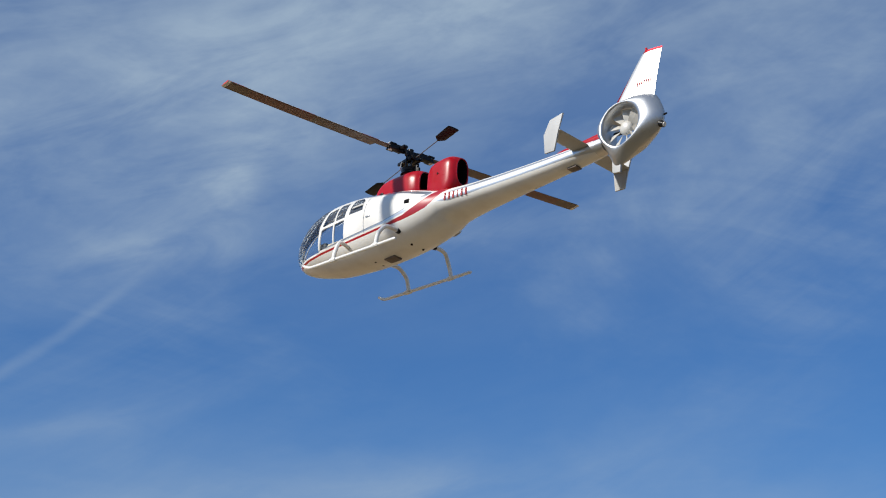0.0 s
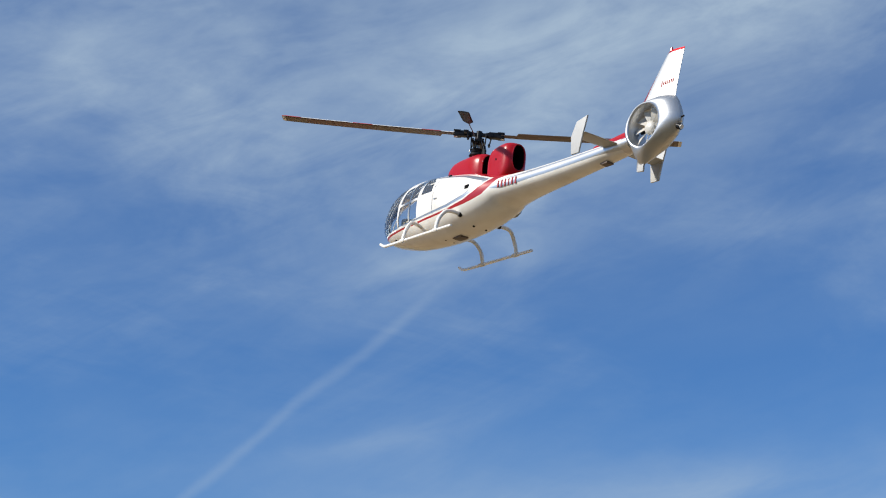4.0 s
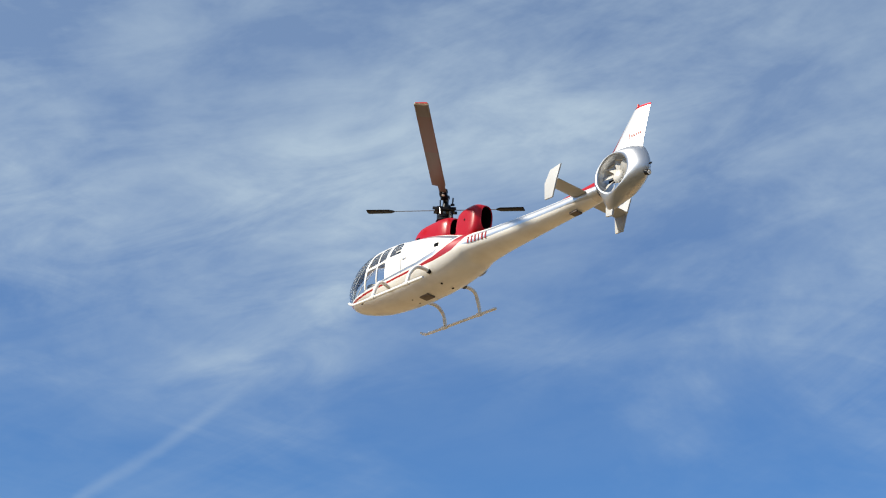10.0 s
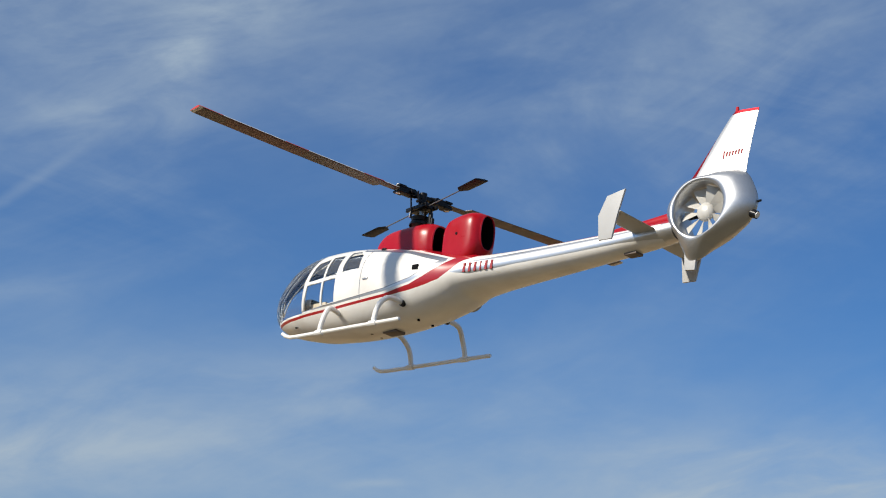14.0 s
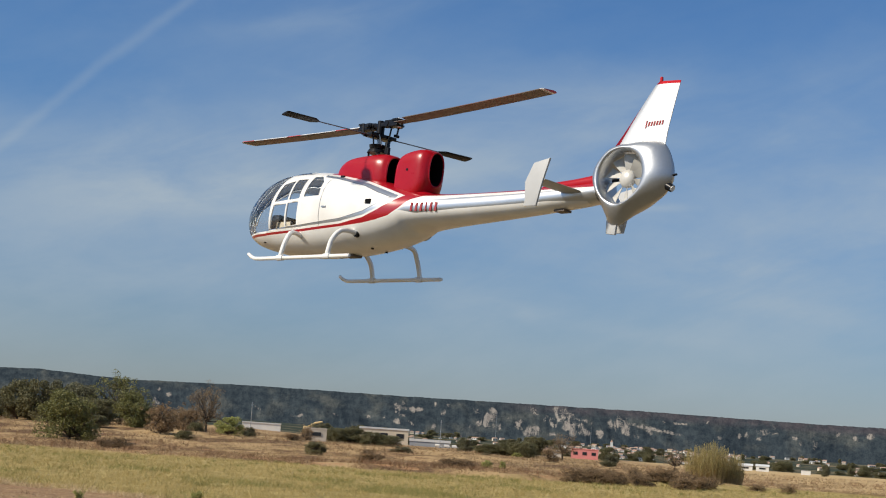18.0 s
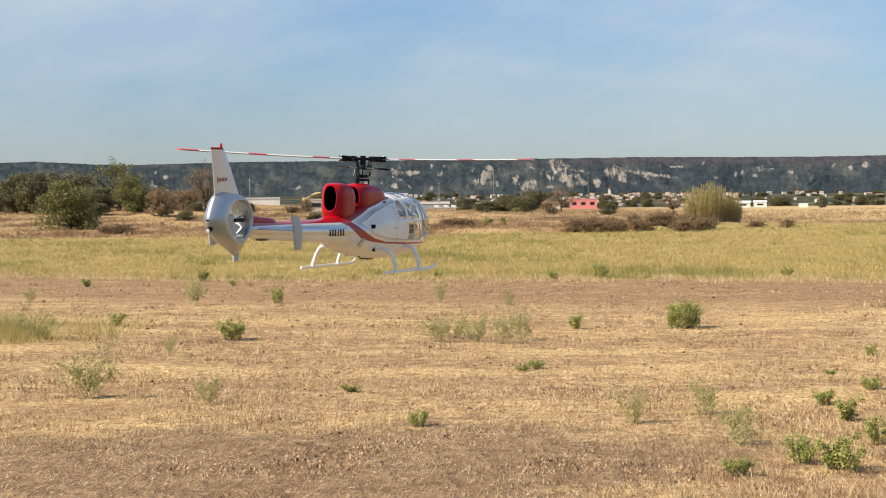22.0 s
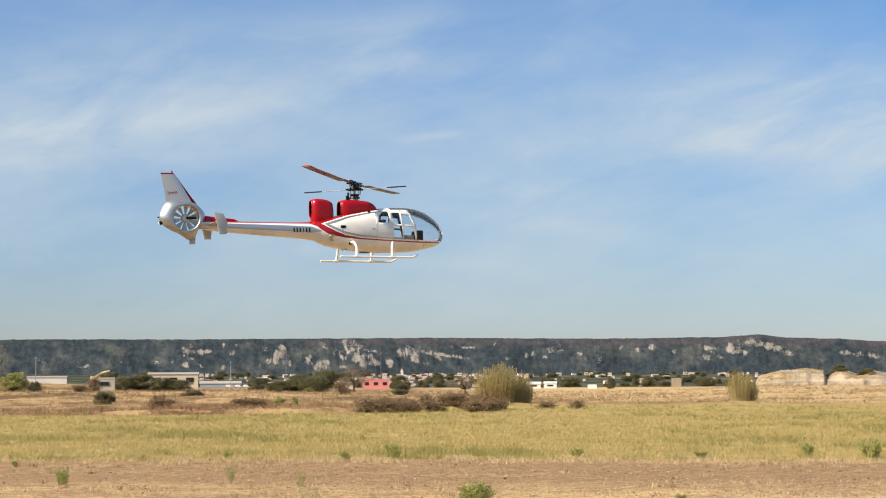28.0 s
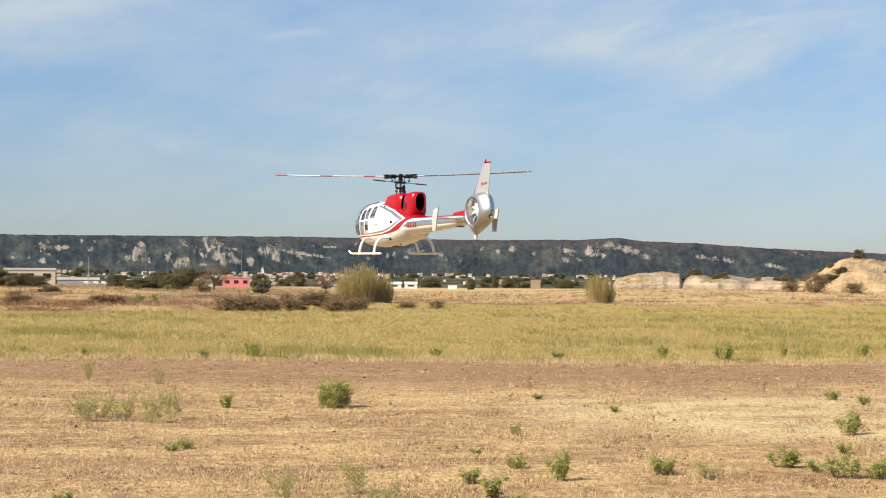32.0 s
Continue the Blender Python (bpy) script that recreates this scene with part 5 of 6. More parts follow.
blades("brown_tuft", s, np.interp(s[:, 1], [8, 37], [0.035, 0.08]) * (0.5 + rng.random(len(s))), np.interp(s[:, 1], [8, 37], [0.006, 0.014]), 0.8, 16, brown_dry, "small withered brown weed tufts", "straw", 56)
# earth lumps whose dark colour stands in for shadow specks behind straw clumps
c = scatter(6000, 8.5, 37, 27, 61, 1.0)
clods("shadow_clod", c, np.interp(c[:, 1], [8, 37], [0.014, 0.05]) * (0.5 + rng.random(len(c))), clod_shadow, "lumps of dry earth on the field, coloured dark as shadow specks", "clods", 63)
c = scatter(26000, 8.5, 37, 27, 21, 1.0)
clods("earth_clod", c, np.interp(c[:, 1], [8, 14, 37], [0.008, 0.014, 0.034]), clod_earth, "small clods and pebbles on the trodden earth", "clods", 23)
f = patchy(scatter(9000, 35.0, 37.6, 27, 19, 1.0), 0.8, 0.05, 7.0)
f[:, 1] += 0.38 * np.maximum(-f[:, 0], 0)
blades("straw_fringe", f, 0.08 + 0.06 * rng.random(len(f)), np.full(len(f), 0.012), 0.9, 4, straw_dry, "pale straw fringe before the grass strip", "straw", 20)
p = np.c_[rng.normal(-7.6, 1.0, 900), rng.normal(21.2, 0.9, 900), np.zeros(900)]
p = patchy(p[p[:, 0] < -5.6], 1.4, -0.15, 3.0)
blades("weedy_grass", p, 0.16 + 0.24 * rng.random(len(p)), np.full(len(p), 0.006), 0.4, 9, weed_gold, "yellow-green patch of wispy weeds and grass", "grass", 22)
d = patchy(scatter(60000, 99, 330, 27, 8, 0.7), 0.12, -0.18, 2.0)
d = d[d[:, 1] > 99 + 30 * ease(d[:, 0], -5, 16)]
blades("dry_grass", d, np.interp(d[:, 1], [112, 330], [0.16, 0.34]) * (0.4 + 1.0 * rng.random(len(d))), np.interp(d[:, 1], [112, 330], [0.03, 0.07]), 0.9, 4, bank_dry, "dry ochre grass on the bank", "grass", 9)
d = np.concatenate([patchy(scatter(16000, 100, 240, 27, 28, 0.7), 0.10, 0.12, 12.0), patchy(scatter(8000, 100, 114, 27, 38, 0.7), 0.3, 0.0, 5.0)])
d = d[d[:, 1] > 100 + 30 * ease(d[:, 0], -5, 16)]
blades("brown_brush", d, np.interp(d[:, 1], [112, 330], [0.3, 0.55]) * (0.4 + 1.0 * rng.random(len(d))), np.interp(d[:, 1], [112, 330], [0.03, 0.07]), 0.9, 5, brown_dry, "low brown withered brush on the bank", "brush", 29)


def leaves(count, shape, size, r, flat=0.0):
    """Small leaf blades: each a bent diamond of two faces."""
    verts, faces = [], []
    for _ in range(count):
        p = shape(r)
        d = Vector(r.normal(0, 1, 3)).normalized()
        d.z = d.z * (1 - flat)
        side = d.orthogonal().normalized()
        side.rotate(Matrix.Rotation(r.uniform(0, 6.28), 3, d))
        l = size * r.uniform(0.6, 1.4)
        w = l * 0.32
        b = len(verts)
        verts += [p - d * l / 2, p + side * w + d.cross(side) * w * 0.3, p + d * l / 2, p - side * w + d.cross(side) * w * 0.3]
        faces += [(b, b + 1, b + 2), (b, b + 2, b + 3)]
    return verts, faces


def plant(kind, seed):
    """A weed one metre high and wide, in stems with side shoots and small leaves."""
    r = np.random.default_rng(seed)
    n, spread, shoots, thick = {"cushion": (44, 0.5, 1, 0.010), "leafy": (17, 0.46, 2, 0.010), "twiggy": (13, 0.50, 8, 0.005), "low": (16, 0.5, 1, 0.012)}[kind]
    lean = r.normal(0, 0.16, 2) if kind == "twiggy" else np.zeros(2)
    verts, faces, tips = [], [], []

    def shoot(pts, w0):
        tips.append(pts)
        for p, q, w in ((pts[0], pts[1], w0), (pts[1], pts[2], w0 * 0.65)):
            b = len(verts)
            sd = (q - p).orthogonal().normalized() * w
            s2 = (q - p).cross(sd).normalized() * w
            verts.extend([p + sd, p - sd * 0.5 + s2 * 0.86, p - sd * 0.5 - s2 * 0.86, q])
            faces.extend([(b, b + 1, b + 3), (b + 1, b + 2, b + 3), (b + 2, b, b + 3)])

    for i in range(n):
        a, q = r.uniform(0, 6.28), math.sqrt(r.uniform(0.02, 1))
        top = {"cushion": math.sqrt(max(0.05, 1 - q * q * 0.75)), "leafy": r.uniform(0.5, 1.0) * (1 - 0.35 * q), "twiggy": r.uniform(0.4, 1.0) * (1 - 0.3 * q), "low": r.uniform(0.4, 1.0)}[kind]
        end = Vector((math.cos(a) * q * spread + lean[0] * top, math.sin(a) * q * spread + lean[1] * top, top * 0.95))
        mid = Vector((end.x * 0.55, end.y * 0.55, end.z * 0.5)) + Vector(r.normal(0, 0.04, 3))
        inset = {"leafy": 0.5, "cushion": 0.7}.get(kind, 0.12)
        foot = Vector((end.x * inset, end.y * inset, -0.04))
        if kind == "cushion":
            mid = Vector((end.x * 1.02, end.y * 1.02, end.z * 0.45))
        shoot([foot, mid, end], thick)
        for _ in range(shoots):
            c = foot.lerp(mid, r.uniform(0.3, 1)) if r.random() < 0.4 else mid.lerp(end, r.uniform(0, 0.8))
            l = r.uniform(0.10, 0.26)
            d = Vector((r.normal(0, 0.6), r.normal(0, 0.6), r.uniform(0.35, 1.0))).normalized() * l
            shoot([c, c + d * 0.5 + Vector(r.normal(0, 0.01, 3)), c + d], thick * 0.55)
    stems = to_mesh("stem", verts, faces, twig if kind == "twiggy" else bark, False)

    def shape(rr):
        p = tips[rr.integers(len(tips))]
        t = rr.uniform(0.15, 1.03)
        q = p[0] * (1 - t) ** 2 + p[1] * 2 * t * (1 - t) + p[2] * t * t
        return q + Vector(rr.normal(0, {"cushion": 0.05, "leafy": 0.035, "twiggy": 0.016, "low": 0.055}[kind], 3))

    count, size, mat = {"cushion": (6500, 0.046, leaf_green), "leafy": (2400, 0.05, leaf_green), "twiggy": (2300, 0.027, leaf_grey), "low": (900, 0.09, leaf_green)}[kind]
    lv, lf = leaves(count, shape, size, r)
    return stems, to_mesh("foliage", lv, lf, mat, False)


WEED_LABEL = {"cushion": "dense round green weed cushion on dry ground", "leafy": "upright leafy green weed on dry ground", "twiggy": "sparse grey-green twiggy weed on dry ground", "low": "low green weed tuft on dry ground"}
WEED_MESH = {k: [plant(k, 20 + 7 * i + j) for j in range(3)] for i, k in enumerate(WEED_LABEL)}


def put_plant(name, meshes, x, y, wide, tall, label, category, group, turn=0.0, names=("stem", "foliage"), sink=0.0):
    ob = tagged(new(name), label, category, group)
    ob.location = (x, y, float(land(x, y)) - sink)
    ob.rotation_euler = (0, 0, turn)
    ob.scale = (wide, wide, tall)
    for nm, me in zip(names, meshes):
        new(nm, me).parent = ob
    return ob


WEEDS_NEAR = [
    ("leafy", -1.19, 12.45, 0.16, 0.17), ("low", -2.02, 15.02, 0.19, 0.08), ("twiggy", -4.16, 14.4, 0.6, 0.52), ("twiggy", 0.36, 12.6, 0.27, 0.35), ("twiggy", 1.02, 11.41, 0.36, 0.35), ("leafy", 0.88, 10.16, 0.22, 0.15),
    ("leafy", 1.32, 10.63, 0.24, 0.23), ("leafy", 1.51, 10.34, 0.33, 0.25), ("low", 1.92, 12.85, 0.27, 0.18), ("leafy", 1.92, 11.48, 0.2, 0.24), ("leafy", 2.64, 14.05, 0.25, 0.29), ("leafy", 3.62, 14.55, 0.3, 0.2),
    ("twiggy", 3.92, 14.2, 0.3, 0.2), ("leafy", 4.81, 14.91, 0.32, 0.22), ("low", 5, 14.63, 0.22, 0.11), ("leafy", 5.4, 14.11, 0.34, 0.21), ("leafy", 5.66, 14.03, 0.3, 0.26), ("leafy", 1.91, 13.97, 0.25, 0.15),
    ("low", 2.45, 15.04, 0.22, 0.15), ("low", 6.9, 15.2, 0.24, 0.14),
]
WEEDS_NEAR_EDGE = [
    ("twiggy", -5.4, 13.2, 0.35, 0.3), ("twiggy", -3.1, 14.1, 0.3, 0.3), ("twiggy", 0.9, 13.2, 0.3, 0.34), ("leafy", 2.2, 10.9, 0.3, 0.22), ("leafy", 2, 10.35, 0.3, 0.2), ("leafy", 6.2, 15, 0.34, 0.26),
    ("low", 6, 14.6, 0.3, 0.16), ("leafy", 5.1, 14.2, 0.3, 0.24),
]
WEEDS_MIDDLE = [
    ("cushion", 1.33, 23.26, 0.46, 0.4), ("leafy", -4.26, 20.94, 0.5, 0.36), ("low", -0.48, 17.39, 0.22, 0.11), ("twiggy", -4.44, 18.49, 0.17, 0.33), ("low", -6.35, 23.25, 0.3, 0.18), ("twiggy", -6.59, 20.8, 0.7, 0.4),
    ("twiggy", -7.1, 21.3, 0.5, 0.36), ("twiggy", -1.75, 20.9, 0.5, 0.4), ("twiggy", -1.3, 21, 0.45, 0.44), ("twiggy", -0.95, 20.66, 0.38, 0.42), ("low", -0.11, 23.27, 0.33, 0.2), ("low", -0.59, 17.12, 0.21, 0.08),
    ("leafy", 3.05, 18.79, 0.2, 0.13), ("low", 4.8, 21.7, 0.17, 0.1), ("low", 4.28, 24.46, 0.22, 0.09), ("leafy", 6.56, 18.08, 0.32, 0.29), ("leafy", 7.63, 19.51, 0.26, 0.22), ("low", 8.3, 22.34, 0.22, 0.15),
    ("leafy", 8.24, 23.41, 0.26, 0.18), ("low", 9.13, 23.48, 0.18, 0.11),
]
WEEDS_MIDDLE_EDGE = [
    ("low", 5.83, 16.23, 0.2, 0.12), ("low", 2.32, 16.62, 0.16, 0.06), ("leafy", 7.3, 17, 0.28, 0.2), ("twiggy", -1.6, 21.6, 0.5, 0.3), ("twiggy", -0.75, 21.2, 0.4, 0.5),
]
WEEDS_FAR = [
    ("twiggy", -6.5, 28.55, 0.5, 0.6), ("leafy", 0.39, 37.4, 0.48, 0.45), ("leafy", -5.16, 29.17, 0.36, 0.36), ("low", -10.6, 36.6, 0.3, 0.2), ("twiggy", -2.37, 28.85, 0.25, 0.48), ("twiggy", -1.19, 27.64, 0.2, 0.38),
    ("low", -7.47, 36.8, 0.2, 0.14), ("leafy", 10.87, 38, 0.55, 0.55), ("leafy", 14.39, 38.8, 0.36, 0.42), ("leafy", 9.81, 39.3, 0.42, 0.42), ("low", -0.65, 36.94, 0.32, 0.24), ("low", 7.19, 38.4, 0.4, 0.18),
    ("leafy", 12.6, 39, 0.3, 0.4), ("leafy", 4.4, 38.2, 0.3, 0.3), ("leafy", -3.2, 38.4, 0.26, 0.3), ("leafy", -8.6, 38.9, 0.35, 0.4), ("twiggy", -9.8, 30.2, 0.3, 0.3),
]
for i, (k, x, y, w, h) in enumerate(WEEDS_NEAR + WEEDS_NEAR_EDGE + WEEDS_MIDDLE + WEEDS_MIDDLE_EDGE + WEEDS_FAR):
    w, h = (w * 1.15, h * 1.25) if k == "twiggy" else (w * 1.12, h * 1.12) if k == "leafy" and y < 20 else (w, h)
    put_plant("weed", WEED_MESH[k][i % 3], x, y, w, h, WEED_LABEL[k], "weed", "weeds on the field", i * 1.7)


def shrub(seed, mat, count, size, bare=0.0, trunk=0.3, lumps=9, open_crown=False):
    """A shrub or small tree one metre high and wide: tapered trunk and limbs, crown of many leaves in uneven clumps."""
    r = np.random.default_rng(seed)
    verts, faces = [], []
    centres = []

    def limb(a, b, ra, rb):
        base = len(verts)
        d = (b - a).normalized()
        s = d.orthogonal().normalized()
        t = d.cross(s)
        for p, q in ((a, ra), (b, rb)):
            for k in range(5):
                an = 2 * math.pi * k / 5
                verts.append(p + (s * math.cos(an) + t * math.sin(an)) * q)
        for k in range(5):
            faces.append((base + k, base + (k + 1) % 5, base + 5 + (k + 1) % 5, base + 5 + k))

    fork = Vector((r.normal(0, 0.02), r.normal(0, 0.02), trunk))
    limb(Vector((0, 0, -0.06)), fork, 0.035, 0.026)
    for i in range(lumps):
        a = 6.283 * (i + r.uniform(-0.3, 0.3)) / lumps
        q = math.sqrt(r.uniform(0.05, 1.0))
        h = r.uniform(trunk + 0.02, 0.90)
        w = 0.44 * math.sqrt(max(0.1, 1 - ((h - 0.32) / 0.68) ** 2))
        c = Vector((math.cos(a) * q * w, math.sin(a) * q * w, h))
        mid = fork.lerp(c, 0.5) + Vector(r.normal(0, 0.03, 3))
        limb(fork, mid, 0.018, 0.011)
        limb(mid, c, 0.011, 0.004)
        centres.append((c, r.uniform(0.10, 0.2)))
        for _ in range(5 if open_crown else 2):
            e = c + Vector(r.normal(0, 0.11, 3)) + Vector((0, 0, 0.05))
            limb(mid.lerp(c, r.uniform(0.2, 1)), e, 0.006, 0.002)
            if open_crown:
                centres.append((e, 0.07))
    wood = to_mesh("trunk", verts, faces, bark, True)

    def shape(rr):
        c, q = centres[rr.integers(len(centres))]
        v = Vector(rr.normal(0, 1, 3)).normalized() * q * (rr.uniform(0.25, 1.0) ** 0.5)
        p = c + v
        p.z = max(0.02, p.z)
        return p

    lv, lf = leaves(count, shape, size, r)
    return wood, to_mesh("crown", lv, lf, mat, False)


SHRUBS = {
    "green": [shrub(101 + i, leaf_bright, 15000, 0.032, trunk=0.06, lumps=46) for i in range(2)],
    "dark": [shrub(111 + i, leaf_dark, 13000, 0.034, trunk=0.06, lumps=42) for i in range(3)],
    "dusty": [shrub(116 + i, leaf_dusty, 12000, 0.034, trunk=0.08, lumps=38) for i in range(2)],
    "open": [shrub(121 + i, leaf_bright, 5200, 0.026, trunk=0.22, lumps=22, open_crown=True) for i in range(2)],
    "bare": [shrub(131 + i, leaf_brown, 3000, 0.024, trunk=0.3, lumps=24, open_crown=True) for i in range(2)],
    "scrub": [shrub(141 + i, leaf_brown, 6500, 0.036, trunk=0.05, lumps=34, open_crown=True) for i in range(3)],
    "fresh": [shrub(151 + i, leaf_green, 7000, 0.040, trunk=0.05, lumps=30) for i in range(2)],
}
SHRUB_LABEL = {"green": "leafy green shrub on the dry bank", "dark": "dense dark olive bush behind the field", "dusty": "dusty grey-olive bush on the bank", "open": "sparse thin-crowned green tree on the bank", "bare": "brown half-bare small tree on the bank",
               "scrub": "low brown dry brush on the bank", "fresh": "small fresh green shrub on the bank"}
BANK_TREES = [
    ("dark", -56.7, 149.6, 3.4, 4.08), ("dark", -54.3, 148.4, 2.8, 3.44), ("dark", -58.9, 148.8, 3.4, 3.79), ("dusty", -54.4, 155.8, 2.1, 1.94), ("dusty", -54.2, 159, 2.2, 2.6), ("dark", -51.2, 154.8, 3.2, 3.66),
    ("dark", -48.9, 153.4, 3.4, 3.84), ("dusty", -51.2, 168.4, 3.8, 3.8), ("dusty", -48.8, 167, 3.3, 3.49), ("green", -36.9, 123.2, 4.7, 3.5), ("dark", -45, 158.8, 3.7, 2.35), ("open", -43.5, 161.2, 5.7, 4.78),
    ("green", -39.8, 151.9, 3.4, 3.15), ("dusty", -42.3, 164.7, 3.3, 2.1), ("scrub", -35.8, 145.7, 2.7, 2.35), ("scrub", -37.1, 161.8, 3.2, 2.21), ("scrub", -39.6, 167.4, 3, 1.85), ("bare", -35.9, 164.1, 4, 4.16),
    ("fresh", -31.1, 151.8, 2.6, 1.63),
]
PLAIN_TREES = [
    ("scrub", -29.1, 107.9, 1.9, 0.65), ("scrub", -29.8, 106.8, 1.2, 0.55), ("scrub", -33.5, 146.2, 0.9, 0.5), ("dark", -28.9, 202.8, 3, 1.99), ("dark", -27.4, 204.2, 4.4, 2.13), ("dark", -24.6, 203.5, 4.1, 1.77),
    ("dark", -22.8, 203.7, 3.5, 1.47), ("scrub", -33, 197.3, 2.6, 0.5), ("dusty", -39.2, 259, 4.1, 2.7), ("dusty", -16.1, 239.5, 2.6, 1.74), ("dark", -11.3, 204.7, 3.9, 1.39), ("dark", -9, 204.8, 4.4, 1.77),
    ("dark", -7, 202.9, 3.7, 2), ("fresh", -7.4, 196.9, 1.3, 0.5), ("dark", -11.3, 419.8, 8.5, 4.59), ("bare", -2.7, 230, 3.8, 3.17), ("dark", 5.6, 420, 4.5, 3.45), ("bare", 10.6, 204.7, 3, 2.32),
]
LOW_BRUSH = [
    ("scrub", -0.5, 102.4, 1.7, 0.85), ("scrub", 0.4, 104.1, 1.7, 0.73), ("scrub", 1, 102.8, 1.6, 0.77), ("scrub", 2.3, 105, 1.4, 0.56), ("scrub", 4.4, 109.3, 1.5, 0.75), ("scrub", 5.2, 109.3, 1.8, 0.86),
    ("scrub", 6.4, 104.8, 1.9, 0.65), ("scrub", 7.4, 105.6, 1.7, 0.76), ("fresh", -6.2, 113.6, 0.9, 0.56), ("fresh", -5.2, 113.7, 0.5, 0.55), ("scrub", -7.3, 106.5, 1.9, 0.55), ("scrub", -8.2, 106.4, 1.4, 0.55),
    ("scrub", 73.2, 213.8, 3.4, 2.47), ("scrub", 69.6, 212.9, 2.5, 1.46), ("scrub", 77.7, 212.2, 3, 1.31), ("scrub", 13.4, 115.6, 1.3, 0.55), ("scrub", 11.4, 115.9, 1.4, 0.55), ("dusty", 56.3, 416.2, 2.6, 3.01),
]
for i, (k, x, y, w, h) in enumerate(BANK_TREES + PLAIN_TREES + LOW_BRUSH):
    nm = "tree" if k in ("open", "bare") else "bush"
    w = w * 1.25 if k in ("dark", "dusty") and y < 180 else w
    put_plant(nm, SHRUBS[k][i % len(SHRUBS[k])], x, y, w, h, SHRUB_LABEL[k], nm, "bushes beyond the field", i * 2.1, ("trunk", "crown"))
# a belt of brown brush along the far edge of the grass
belt = np.random.default_rng(91)
for i in range(11):
    a, dist = belt.uniform(-1.4, 4.4), belt.uniform(101, 107)
    put_plant("bush", SHRUBS["scrub"][i % 3], dist * math.sin(radians(a)), dist * math.cos(radians(a)), belt.uniform(0.9, 1.5), belt.uniform(0.5, 1.0), SHRUB_LABEL["scrub"], "bush", "bushes beyond the field", i * 1.7, ("trunk", "crown"))
# low scrub between the bushes
thicket = np.random.default_rng(55)
for i in range(34):
    a, dist = (thicket.uniform(-21.8, -9.5), thicket.uniform(140, 185)) if i < 24 else (thicket.uniform(-9.5, 4), thicket.uniform(106, 190))
    k = ("scrub", "dusty", "scrub", "dark")[i % 4]
    x, y = dist * math.sin(radians(a)), dist * math.cos(radians(a))
    put_plant("bush", SHRUBS[k][i % 2], x, y, thicket.uniform(1.0, 2.8), thicket.uniform(0.5, 1.3), SHRUB_LABEL[k], "bush", "bushes beyond the field", i * 1.4, ("trunk", "crown"))
# scrub on the quarry bank and the spoil mound
scrubby = np.random.default_rng(77)
for i in range(34):
    a, k = (scrubby.uniform(14.7, 18.6), scrubby.choice([0.1, 0.2, 0.34])) if i < 14 else (scrubby.uniform(19.0, 24.0), scrubby.choice([0.16, 0.18, 0.2, 0.5]))
    px, py, pz = (on_bank if i < 14 else on_mound)(a, k)
    ob = put_plant("bush", SHRUBS["dark" if i % 3 else "scrub"][i % 3], px, py, scrubby.uniform(1.2, 3.4), scrubby.uniform(0.6, 1.3), "small dark bush on the quarry earth", "bush", "bushes beyond the field", i * 1.9, ("trunk", "crown"))
    ob.location.z = pz - 0.1
px, py, pz = on_mound(20.25, 0.45)
ob = put_plant("bush", SHRUBS["dusty"][0], px, py, 2.6, 1.6, "dusty bush on top of the spoil mound", "bush", "bushes beyond the field", 1.0, ("trunk", "crown"))
ob.location.z = pz - 0.1


def reed_clump(seed):
    r = np.random.default_rng(seed)
    lv, lf, sv, sf = [], [], [], []
    for _ in range(300):
        a, q = r.uniform(0, 6.283), math.sqrt(r.uniform(0, 1)) * 0.40
        p = Vector((math.cos(a) * q, math.sin(a) * q, -0.03))
        h = r.uniform(0.45, 1.0) * (1 - 0.9 * q * q)
        top = p + Vector((math.cos(a) * q * 0.3 + r.normal(0, 0.03), math.sin(a) * q * 0.3 + r.normal(0, 0.03), h))
        b = len(sv)
        w = 0.006
        sv += [p + Vector((w, 0, 0)), p + Vector((-w / 2, w, 0)), p + Vector((-w / 2, -w, 0)), top]
        sf += [(b, b + 1, b + 3), (b + 1, b + 2, b + 3), (b + 2, b, b + 3)]
        for _ in range(20):
            t = 1.0 - r.uniform(0, 0.75) ** 1.5
            c = p.lerp(top, t)
            an = r.uniform(0, 6.283)
            l = r.uniform(0.06, 0.13)
            e = c + Vector((math.cos(an) * l * 0.4, math.sin(an) * l * 0.4, l * r.uniform(0.5, 1.0)))
            sd = Vector((-math.sin(an), math.cos(an), 0)) * 0.005
            b = len(lv)
            lv += [c - sd, c + sd, e]
            lf += [(b, b + 1, b + 2)]
    return to_mesh("cane", sv, sf, reed_straw, False), to_mesh("foliage", lv, lf, reed_leaf, False)


REEDS = [reed_clump(5), reed_clump(6)]
for i, (x, y, w, h) in enumerate(((9.2, 128.0, 2.3, 3.1), (10.3, 129.0, 2.2, 2.7), (8.4, 129.5, 2.0, 2.7), (11.0, 130.0, 1.6, 2.2), (30.0, 143.0, 2.0, 2.8), (31.0, 144.0, 1.7, 2.4))):
    put_plant("reed_clump", REEDS[i % 2], x, y, w, h, "tall yellow-green clump of giant reeds", "reeds", "reed clumps", i * 1.3, ("cane", "foliage"), 0.1)

# ---- buildings on the plain ----
wall_white = plain("white_render", (0.72, 0.70, 0.65), 0.9, 0.0, 0.6, 0.08)
wall_cream = plain("cream_render", (0.60, 0.52, 0.40), 0.9, 0.0, 0.6, 0.1)
wall_pink = plain("salmon_render", (0.66, 0.235, 0.215), 0.9, 0.0, 0.6, 0.08)
